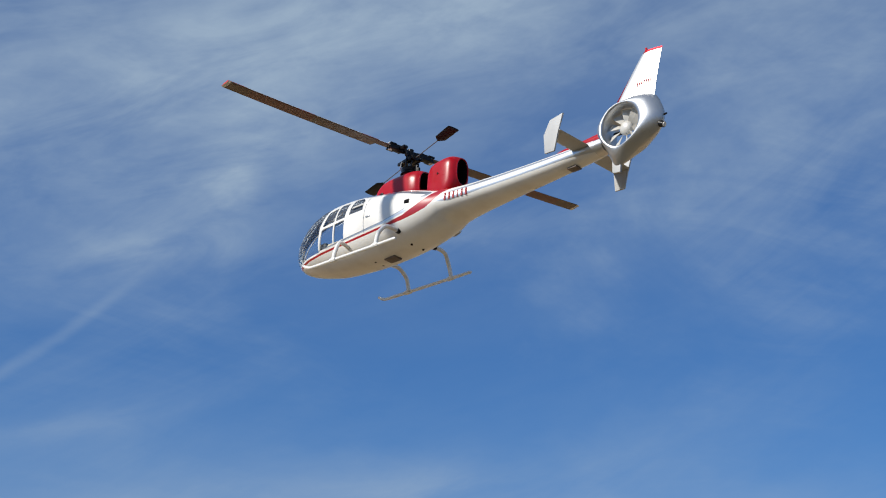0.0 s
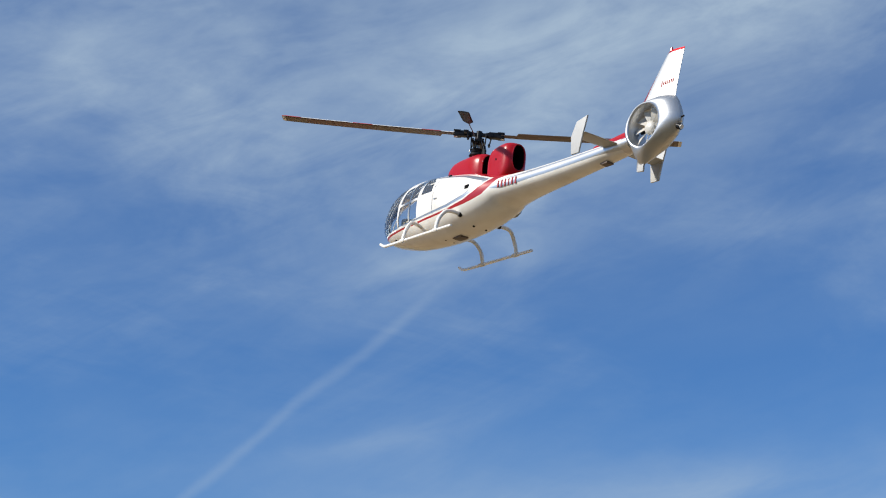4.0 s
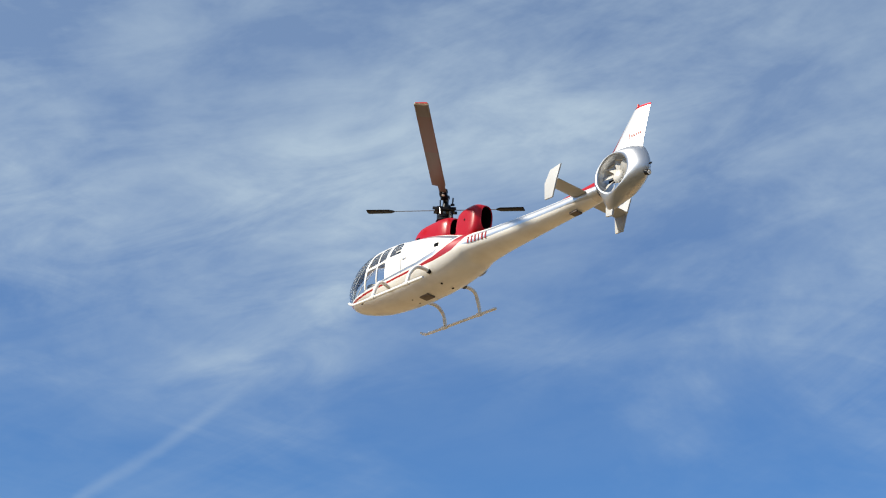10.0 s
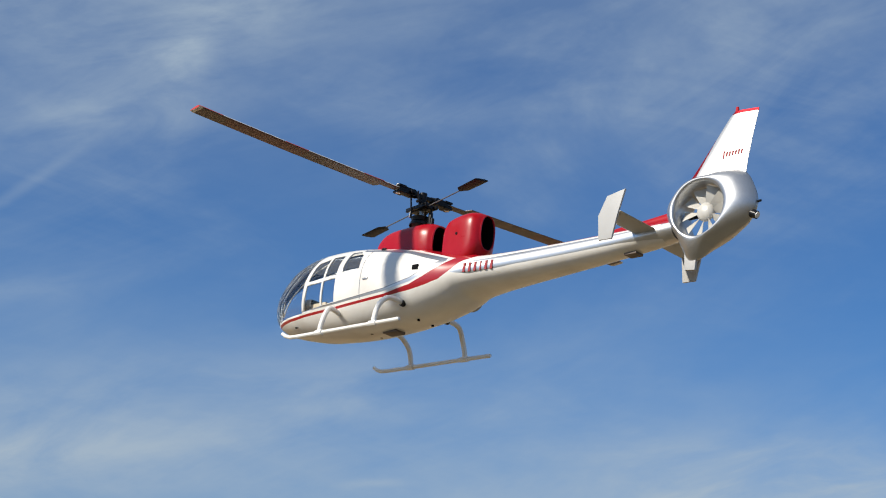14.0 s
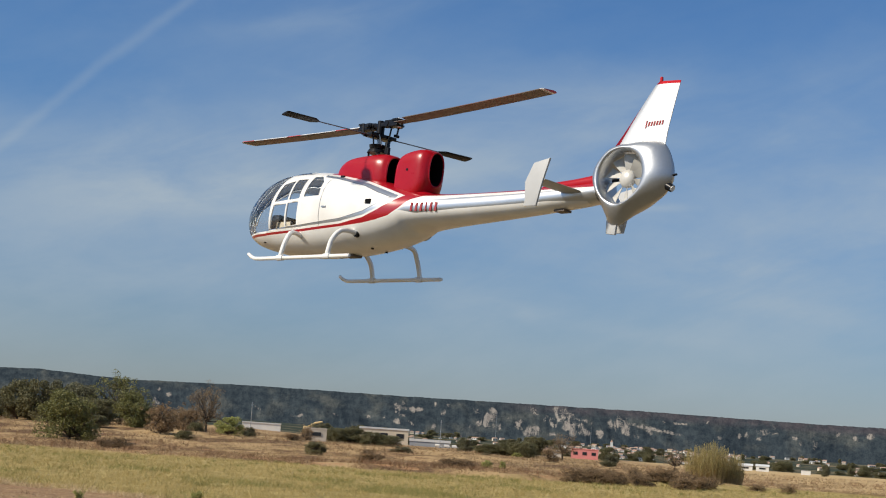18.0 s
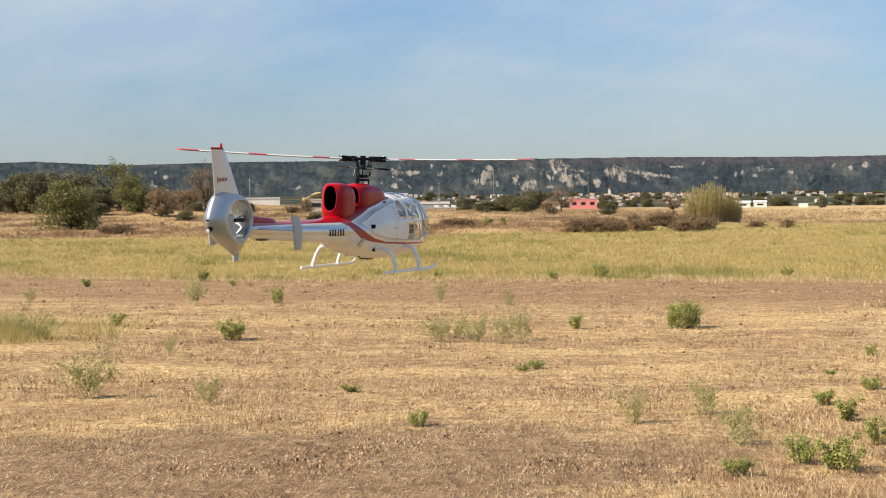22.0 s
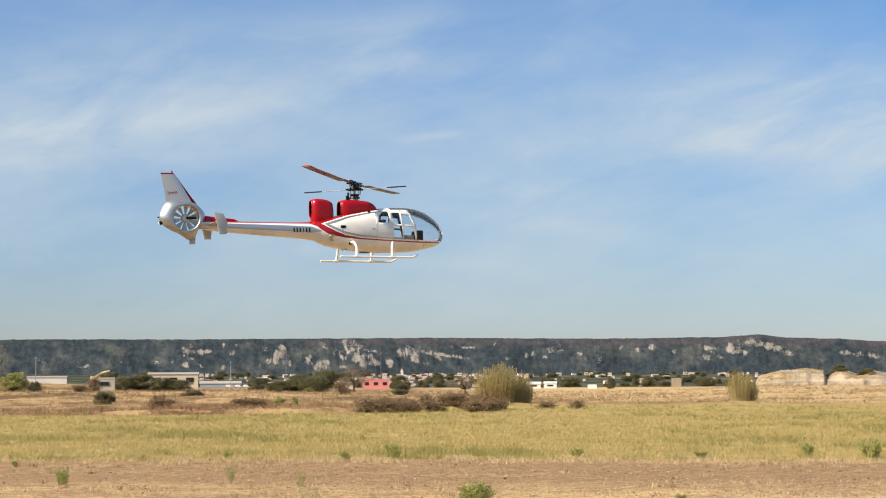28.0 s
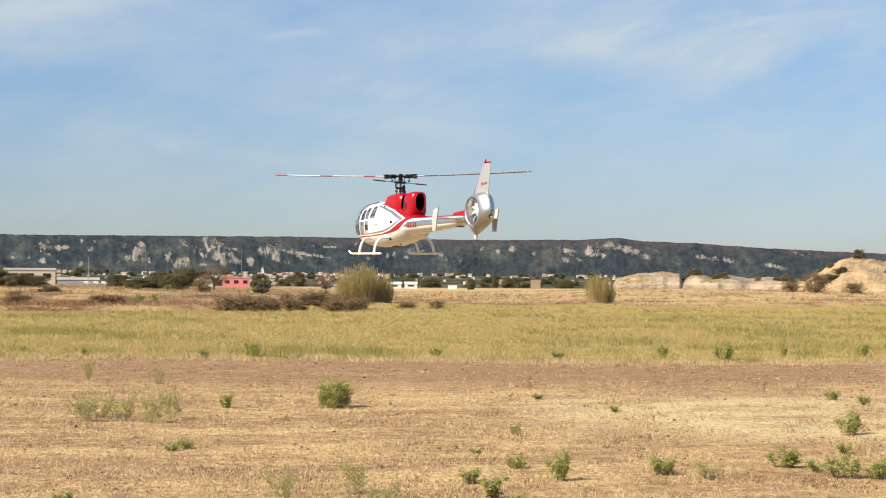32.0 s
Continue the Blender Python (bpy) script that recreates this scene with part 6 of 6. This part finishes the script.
wall_stone = plain("old_stone", (0.30, 0.24, 0.17), 0.95, 0.0, 1.2, 0.2)
wall_pale = plain("pale_stone", (0.52, 0.46, 0.38), 0.95, 0.0, 1.2, 0.15)
wall_grey = plain("grey_render", (0.34, 0.35, 0.36), 0.9, 0.0, 0.6, 0.1)
roof_tile = plain("terracotta_tile", (0.40, 0.26, 0.19), 0.9, 0.0, 2.0, 0.2)
roof_sheet = plain("pale_roof_sheet", (0.62, 0.62, 0.60), 0.6, 0.0, 0.8, 0.08)
roof_grey = plain("grey_roof_sheet", (0.25, 0.26, 0.28), 0.6, 0.0, 0.8, 0.1)
pane_dark = plain("dark_window", (0.02, 0.022, 0.026), 0.15, 0.0, 1.0, 0.2)
machine_yellow = plain("yellow_machine_paint", (0.58, 0.42, 0.20), 0.5, 0.0, 3.0, 0.15)


def house(name, x, y, wide, deep, tall, roof, wall_mat, roof_mat, label, windows=0, turn=0.0, flat=False, base=None, group=""):
    ob = tagged(new(name), label, "building", group)
    ob.location = (x, y, (float(land(x, y)) if base is None else base) - 0.3)
    ob.rotation_euler = (0, 0, turn)
    walls = part("wall", boxed(-wide / 2, wide / 2, -deep / 2, deep / 2, 0, tall + 0.3), wall_mat, ob, smooth=False)
    rb = bmesh.new()
    o = 0.04 * wide
    t = tall + 0.3
    if flat:
        box(rb, -wide / 2 - o / 3, wide / 2 + o / 3, -deep / 2 - o / 3, deep / 2 + o / 3, t, t + roof)
    else:
        vs = [rb.verts.new(p) for p in ((-wide / 2 - o, -deep / 2 - o, t), (wide / 2 + o, -deep / 2 - o, t), (wide / 2 + o, deep / 2 + o, t), (-wide / 2 - o, deep / 2 + o, t), (-wide / 2 - o, 0, t + roof), (wide / 2 + o, 0, t + roof))]
        for f in ((0, 1, 5, 4), (2, 3, 4, 5), (0, 4, 3), (1, 2, 5), (3, 2, 1, 0)):
            rb.faces.new([vs[i] for i in f])
    part("roof", rb, roof_mat, ob, smooth=False)
    for i in range(windows):
        wx = wide * ((i + 0.5) / windows - 0.5)
        part("window", boxed(wx - wide * 0.12 / windows * 2, wx + wide * 0.12 / windows * 2, -deep / 2 - 0.06, -deep / 2 + 0.1, 0.3 + tall * 0.42, 0.3 + tall * 0.75), pane_dark, ob, smooth=False)
    return ob


def by_azimuth(az, dist):
    return dist * math.sin(radians(az)), dist * math.cos(radians(az))


for nm, az, dist, w, d, h, rf, wm, rm, lb, nw, fl in (
    ("shed", -10.55, 620, 13.4, 8, 2.1, 0.4, wall_white, roof_sheet, "long low white industrial shed", 0, True),
    ("ruined_hut", -8.76, 192, 2.3, 2.2, 1.25, 0.15, wall_pale, wall_pale, "small pale stone hut with a dark opening", 1, True),
    ("warehouse", -6.55, 520, 14.4, 10, 4.1, 0.5, wall_cream, roof_sheet, "cream warehouse with a flat pale roof", 3, True),
    ("flat_building", -5.03, 560, 12.9, 9, 1.5, 0.8, wall_grey, roof_sheet, "low grey building with a pale flat roof", 0, True),
    ("pink_house", 0.03, 470, 7.2, 6, 2.5, 0.25, wall_pink, wall_pink, "salmon pink house on the plain", 3, True),
    ("white_house", -1.45, 430, 4.3, 4.5, 1.4, 0.9, wall_white, roof_tile, "small white house with a tiled roof", 2, False),
    ("stone_ruin", -0.94, 330, 2.5, 2.5, 1.4, 0.15, wall_pale, wall_pale, "roofless grey stone ruin", 0, True),
    ("kiosk", 7.12, 520, 2.7, 3, 1.1, 0.15, wall_white, roof_sheet, "small white hut on the dry plain", 0, True),
    ("barn", 5.2, 560, 4.6, 4, 1.5, 0.7, wall_white, roof_sheet, "low white barn on the plain", 1, False),
    ("barn", 5.75, 580, 4.2, 4, 1.6, 0.7, wall_white, roof_sheet, "low white barn on the plain", 1, False),
    ("old_wall", 9.85, 640, 3.6, 2, 3.0, 0.4, wall_stone, wall_stone, "ochre ruined wall on the plain", 0, True),
):
    x, y = by_azimuth(az, dist)
    house(nm, x, y, w, d, h, rf, wm, rm, lb, nw, -radians(az), fl)
x, y = by_azimuth(-8.9, 300)
digger = tagged(new("excavator"), "yellow excavator parked behind a stone hut", "excavator")
digger.location = (x, y, float(land(x, y)))
body = bmesh.new()
box(body, -1.4, 1.4, -1, 1, 0.9, 2.2, 0.1)
part("cab", body, machine_yellow, digger)
part("boom", tube([(-0.8, 0, 2.0), (0.5, 0, 2.8), (1.7, 0, 3.1)], [0.2, 0.18, 0.13], 8), machine_yellow, digger)
part("track", boxed(-1.6, 1.6, -1.2, 1.2, 0.0, 0.9, bevel=0.2), rubber, digger)



def build_van():
    van = tagged(new("van"), "small white delivery van parked by a building", "van", "parked vans")
    part("body", loft(smooth_sections([(1.0, 0.55, 0.2, 0.42, 3.5), (0.7, 0.62, 0.16, 0.46, 4), (0.45, 1.02, 0.16, 0.46, 4), (-0.6, 1.1, 0.16, 0.46, 4), (-1.0, 1.06, 0.18, 0.45, 4)], 3), 20), wall_white, van)
    part("windscreen", boxed(0.5, 0.64, -0.38, 0.38, 0.66, 0.9), pane_dark, van)
    for wx in (-0.65, 0.65):
        for wy in (-0.44, 0.44):
            part("wheel", roded((wx, wy - 0.05, 0.16), (wx, wy + 0.05, 0.16), 0.17, 0.17, 12), rubber, van)
    return van


van = build_van()
vx, vy = by_azimuth(-4.75, 535)
van.matrix_basis = pose(vx, vy, float(land(vx, vy)), 0, 0, 4.7)
for a, dist in ((-4.45, 536), (-4.2, 538)):
    vx, vy = by_azimuth(a, dist)
    copy_thing(van, pose(vx, vy, float(land(vx, vy)), 0, 0, -a))

town = np.random.default_rng(31)
protos = []
for i in range(6):
    wm = (wall_white, wall_cream, wall_white, wall_cream, wall_white, wall_pale)[i]
    protos.append(house("town_house", 0, -3000 - 20 * i, town.uniform(7, 13), 8, town.uniform(3.5, 6.5), town.uniform(1.2, 2.0), wm, roof_tile if i != 4 else roof_grey, "pale town house with a tiled roof below the ridge", 3, 0.0, i == 4, 0.0, "houses of the town"))
spots = []
for i in range(290):
    u = town.random()
    a = town.uniform(-6.5, 13.5) if u < 0.6 else town.uniform(-0.5, 5)
    dist = town.uniform(900, 1500)
    spots.append((a, dist, town.uniform(-0.5, 0.5), int(town.integers(6)), town.uniform(0.16, 0.42)))
for i, (a, dist, turn, k, sc) in enumerate(spots):
    x, y = by_azimuth(a, dist)
    z = float(land(x, y)) - 0.2
    if i < 6:
        ob, k = protos[i], i
    else:
        ob = copy_thing(protos[k], pose(x, y, z))
    ob.matrix_basis = pose(x, y, z, 0, 0, math.degrees(turn) - a) @ Matrix.Diagonal((sc, sc, sc, 1))
steeple = tagged(new("church_tower"), "slim white church tower above the town", "tower")
steeple.location = (*by_azimuth(0.89, 1200), float(land(*by_azimuth(0.89, 1200))))
part("shaft", boxed(-0.9, 0.9, -0.9, 0.9, 0, 6.5), wall_white, steeple, smooth=False)
part("cap", roded((0, 0, 6.5), (0, 0, 8), 1.1, 0.1, 8), roof_tile, steeple)
for a, dist, h in ((-10.9, 420, 7.5), (-4.7, 420, 7.0), (0.2, 900, 16), (-2.9, 900, 20)):
    pylon = tagged(new("utility_pole"), "thin grey utility pole on the plain", "pole")
    x, y = by_azimuth(a, dist)
    pylon.location = (x, y, float(land(x, y)) - 0.3)
    part("shaft", roded((0, 0, 0), (0, 0, h), 0.1, 0.06, 6), grey_metal, pylon)
    part("crossarm", boxed(-0.35, 0.35, -0.04, 0.04, h * 0.93, h * 0.93 + 0.07), grey_metal, pylon)
# dark trees among the houses: clumps share two crowns
for i in range(210):
    a, dist = town.uniform(-9, 18), town.uniform(750, 1500)
    x, y = by_azimuth(a, dist)
    ob = put_plant("tree", SHRUBS["dark"][i % 2], x, y, town.uniform(3, 10), town.uniform(1.6, 4.5), "dark rounded tree among the town houses", "tree", "trees of the town", i * 1.1, ("trunk", "crown"))

# ---- the model aeroplane that crosses the sky ----
wing_paint, wn, wb = material("yellow_and_red_wing")
wco = wn.put("ShaderNodeTexCoord").outputs["Object"]
wxx, wyy, wzz = wn.xyz(wco)
tipm = wn.m("GREATER_THAN", wn.m("ABSOLUTE", wyy), 0.68)
redm = wn.m("GREATER_THAN", wxx, 0.12)
wn.link(wn.mix(tipm, wn.mix(redm, (0.7, 0.66, 0.55), (0.5, 0.03, 0.03)), (0.62, 0.30, 0.04)), wb.inputs["Base Color"])
wb.inputs["Roughness"].default_value = 0.35
plane_green = plain("green_cowl_paint", (0.05, 0.22, 0.08), 0.4)


def build_plane():
    ob = tagged(new("model_aeroplane"), "red and cream radio-controlled aerobatic aeroplane in flight", "aeroplane")
    part("fuselage", loft(smooth_sections([(0.52, 0.07, -0.06, 0.05, 2.2), (0.4, 0.1, -0.1, 0.085, 2.4), (0.1, 0.13, -0.11, 0.085, 2.4), (-0.3, 0.09, -0.08, 0.05, 2.2), (-0.82, 0.03, -0.03, 0.02, 2.0)], 3), 16), paint_red, ob)
    part("cowl", loft([(0.56, 0.06, -0.05, 0.045, 2.2), (0.45, 0.095, -0.095, 0.08, 2.4), (0.41, 0.1, -0.1, 0.088, 2.4)], 16), plane_green, ob, "green engine cowl")
    for s in (-1, 1):
        w = bmesh.new()
        a = [w.verts.new(p) for p in ((0.24, s * 0.05, 0.0), (-0.2, s * 0.05, 0.0), (-0.14, s * 0.78, 0.0), (0.1, s * 0.78, 0.0))]
        b = [w.verts.new((v.co.x * 0.96, v.co.y, 0.035)) for v in a]
        w.faces.new(a), w.faces.new(b[::-1])
        for i in range(4):
            w.faces.new((a[i], b[i], b[(i + 1) % 4], a[(i + 1) % 4]))
        part("wing", w, wing_paint, ob)
        t = bmesh.new()
        box(t, -0.82, -0.62, min(s * 0.02, s * 0.3), max(s * 0.02, s * 0.3), 0.0, 0.015)
        part("tailplane", t, paint_white, ob)
        part("wheel", roded((0.22, s * 0.17 - 0.015, -0.22), (0.22, s * 0.17 + 0.015, -0.22), 0.045, 0.045, 14), rubber, ob)
        part("gear_leg", roded((0.2, s * 0.05, -0.08), (0.22, s * 0.16, -0.22), 0.01, 0.01, 6), grey_metal, ob)
    part("rudder", prism([(-0.6, 0.02), (-0.85, 0.02), (-0.88, 0.26), (-0.76, 0.26)], -0.01, 0.01), paint_red, ob)
    part("propeller", boxed(0.57, 0.58, -0.2, 0.2, -0.015, 0.015), rubber, ob)
    part("cockpit_hood", loft(smooth_sections([(0.2, 0.11, 0.1, 0.02, 2), (0.08, 0.19, 0.1, 0.06, 2.2), (-0.15, 0.16, 0.09, 0.05, 2.2), (-0.3, 0.1, 0.08, 0.02, 2)], 3), 14), rubber, ob)
    return ob


plane = build_plane()


def fly(x, y, z, heading, pitch, roll):
    """A pose in the air: heading anticlockwise from +x, nose up, banked to the right."""
    return (Matrix.Translation((x, y, z)) @ Matrix.Rotation(radians(heading), 4, "Z") @ Matrix.Rotation(radians(-pitch), 4, "Y") @ Matrix.Rotation(radians(roll), 4, "X"))


def along(az, el, dist):
    c = math.cos(radians(el))
    return EYE + Vector((math.sin(radians(az)) * c, math.cos(radians(az)) * c, math.sin(radians(el)))) * dist


FLIGHT = [
    (0, 0.056, 6.063, 3.694, 133.64, -0.86, 4.38),
    (0.5, 0.096, 6.196, 3.772, 130.32, 2.30, 3.53),
    (1, -0.123, 6.309, 3.824, 134.90, 3.32, 4.17),
    (1.5, -0.348, 6.393, 3.821, 134.47, 2.82, 5.41),
    (2, -0.564, 6.513, 3.791, 133.68, 3.49, 4.03),
    (2.5, -0.779, 6.623, 3.775, 132.55, 3.87, 4.43),
    (3, -0.902, 6.579, 3.786, 131.58, 4.57, 5.73),
    (3.5, -0.905, 6.565, 3.862, 131.78, 4.52, 4.24),
    (4, -0.822, 6.347, 3.912, 133.37, 5.70, 2.76),
    (4.5, -0.773, 6.033, 3.989, 135.62, 5.99, 3.30),
    (6.5, -0.751, 4.832, 3.741, 138.04, 1.42, 5.23),
    (7, -0.707, 4.609, 3.714, 136.78, 1.28, 9.47),
    (7.5, -0.577, 4.366, 3.656, 137.32, 1.06, 6.78),
    (8, -0.319, 4.977, 4.071, 135.60, 0.38, 7.17),
    (8.5, -0.210, 5.771, 4.313, 135.39, -1.51, 6.91),
    (9, -0.252, 6.062, 4.302, 134.78, -0.55, 7.23),
    (9.5, -0.222, 6.391, 4.286, 132.98, 0.53, 4.49),
    (10, -0.219, 6.638, 4.244, 130.31, 0.63, 3.29),
    (10.5, -0.219, 6.531, 4.097, 130.01, 0.76, 2.68),
    (11, -0.267, 6.284, 3.908, 131.07, 1.33, 4.05),
    (11.5, -0.285, 6.036, 3.705, 133.49, 1.44, 5.54),
    (12, -0.243, 5.796, 3.503, 133.38, 1.41, 5.96),
    (12.5, -0.152, 5.556, 3.308, 132.77, 1.13, 6.38),
    (13, 0.001, 5.359, 3.119, 133.74, 0.65, 5.39),
    (13.5, 0.156, 5.160, 2.914, 134.12, 0.78, 4.86),
    (14, 0.242, 4.996, 2.728, 132.30, 0.02, 4.39),
    (14.5, 0.236, 4.894, 2.548, 133.21, -0.59, 4.12),
    (16.5, -0.324, 5.180, 2.105, 138.80, -0.80, 2.67),
    (17, -0.473, 5.265, 2.089, 137.84, -0.02, 4.30),
    (17.5, -0.610, 5.380, 2.105, 138.51, 1.00, 2.70),
    (18, -0.723, 5.382, 2.127, 138.83, 0.42, 4.07),
    (18.5, -0.820, 5.336, 2.103, 136.65, -0.11, 6.32),
    (19, -0.861, 5.396, 2.037, 136.53, -1.22, 5.72),
    (20, -0.515, 5.629, 1.773, 112.72, -3.80, 3.82),
    (20.5, -0.423, 5.864, 1.609, 103.50, -3.33, 1.10),
    (21, -0.535, 6.229, 1.450, 89.22, -0.09, 0.64),
    (21.5, -0.717, 6.757, 1.360, 79.35, 0.95, 1.23),
    (22, -0.938, 7.285, 1.337, 70.13, 0.64, 2.91),
    (22.5, -1.11, 7.80, 1.415, 60.5, 0.35, 2.4),
    (23, -1.289, 8.315, 1.531, 42.96, 0.03, 1.86),
    (24, -1.445, 9.301, 2.046, 46.92, 0.96, -1.28),
    (26.5, -1.287, 10.411, 2.448, 32.68, 1.58, -4.58),
    (27, -0.960, 10.379, 2.403, 29.26, 1.54, -2.88),
    (27.5, -0.580, 10.384, 2.375, 24.68, 0.37, -1.77),
    (28, -0.117, 10.562, 2.360, 19.32, 0.55, -0.11),
    (29, 0.876, 10.848, 2.263, 24.44, 2.37, -0.50),
    (30, 1.662, 11.458, 2.117, 44.97, 2.71, -0.96),
    (30.5, 1.817, 11.457, 2.000, 59.96, 2.32, -2.47),
    (31, 1.850, 11.964, 1.872, 73.67, 2.27, -2.46),
    (31.5, 1.491, 11.049, 1.790, 88.43, 1.60, -3.18),
    (32, 0.980, 10.359, 1.779, 108.54, 0.71, -0.68),
]
SPIN = [
    (0, 80),
    (0.5, 69),
    (1.0, 69),
    (1.5, 73),
    (2.0, 65),
    (2.5, 63),
    (3.0, 65),
    (3.5, 62),
    (4.0, 51),
    (4.5, 37),
    (6.5, -1),
    (7.0, -7),
    (7.5, -9),
    (8.0, -16),
    (8.5, -20),
    (9.0, -27),
    (9.5, -39),
    (10.0, -46),
    (10.5, -58),
    (11.0, -60),
    (11.5, -72),
    (12.0, -77),
    (12.5, -82),
    (13.0, -87),
    (13.5, -94),
    (14.0, -99),
    (14.5, -104),
    (16.5, -118),
    (17.0, -130),
    (17.5, -130),
    (18.0, -185),
    (18.5, -190),
    (19.0, -202),
    (20.0, -213),
    (20.5, -229),
    (21.0, -231),
    (21.5, -222),
    (22.0, -220),
    (23.0, -238),
    (24.0, -260),
    (26.5, -302),
    (27.0, -312),
    (27.5, -307),
    (28.0, -308),
    (29.0, -321),
    (30.0, -328),
    (30.5, -322),
    (31.0, -324),
    (31.5, -315),
    (32.0, -312),
]
# the aeroplane's circuit: seconds, azimuth, elevation, distance, heading, pitch, bank
CIRCUIT = [(0, 62, 2.0, 110, 150, 0, 0), (4, 40, 2.0, 95, 170, 2, 10), (6.5, 14, 2.5, 85, 180, 4, 20), (7.6, 3.0, 9.0, 74, 196, 30, 45), (8.4, -5.4, 17.5, 68, 206, 43, 54), (8.5, -6.63, 18.34, 68, 206, 43, 54),
           (8.7, -9.04, 19.19, 67, 206, 43, 54), (9.0, -13.0, 20.56, 66, 206, 43, 54), (9.2, -15.5, 21.5, 66, 206, 42, 52), (10.4, -40, 26, 70, 190, 20, 40), (11.6, -58, 22, 85, 120, 0, 40), (12.8, -52, 13, 90, 50, -8, 50),
           (14.0, -33, 8.6, 78, 14, 0, 80), (14.6, -25, 8.3, 72, 8, 2, 110), (15.5, -14.5, 8.2, 71, 8, 2, 140), (16.5, -4.2, 8.2, 70, 8, 3, 160), (17.0, 0.9, 8.4, 70, 8, 3, 165), (17.4, 4.93, 8.6, 70, 8, 5, 165),
           (17.5, 5.9, 8.66, 70, 8, 5, 165), (17.6, 7.03, 8.77, 70, 8, 5, 165), (17.8, 8.9, 8.91, 71, 8, 5, 165), (18.6, 24, 10, 80, 5, 2, 120), (20, 55, 12, 90, 30, 0, 60), (22, 90, 12, 90, 90, 0, 20), (32, 130, 12, 140, 150, 0, 0)]


def motions():
    walk(heli, [(t, fly(x, y, z, h, p, r)) for t, x, y, z, h, p, r in FLIGHT])
    walk(rotor, [(t, pose(0, 0, 0.468, 0, 0, a)) for t, a in SPIN])
    walk(fan, [(t * 0.5, Matrix.Translation(FAN_AT) @ Matrix.Rotation(radians(47.0 * t), 4, "Y")) for t in range(65)])
    rows = [(t, along(a, e, d), h, p, b) for t, a, e, d, h, p, b in CIRCUIT]
    walk(plane, [(t, fly(*q, h, p, b)) for t, q, h, p, b in rows])


motions()
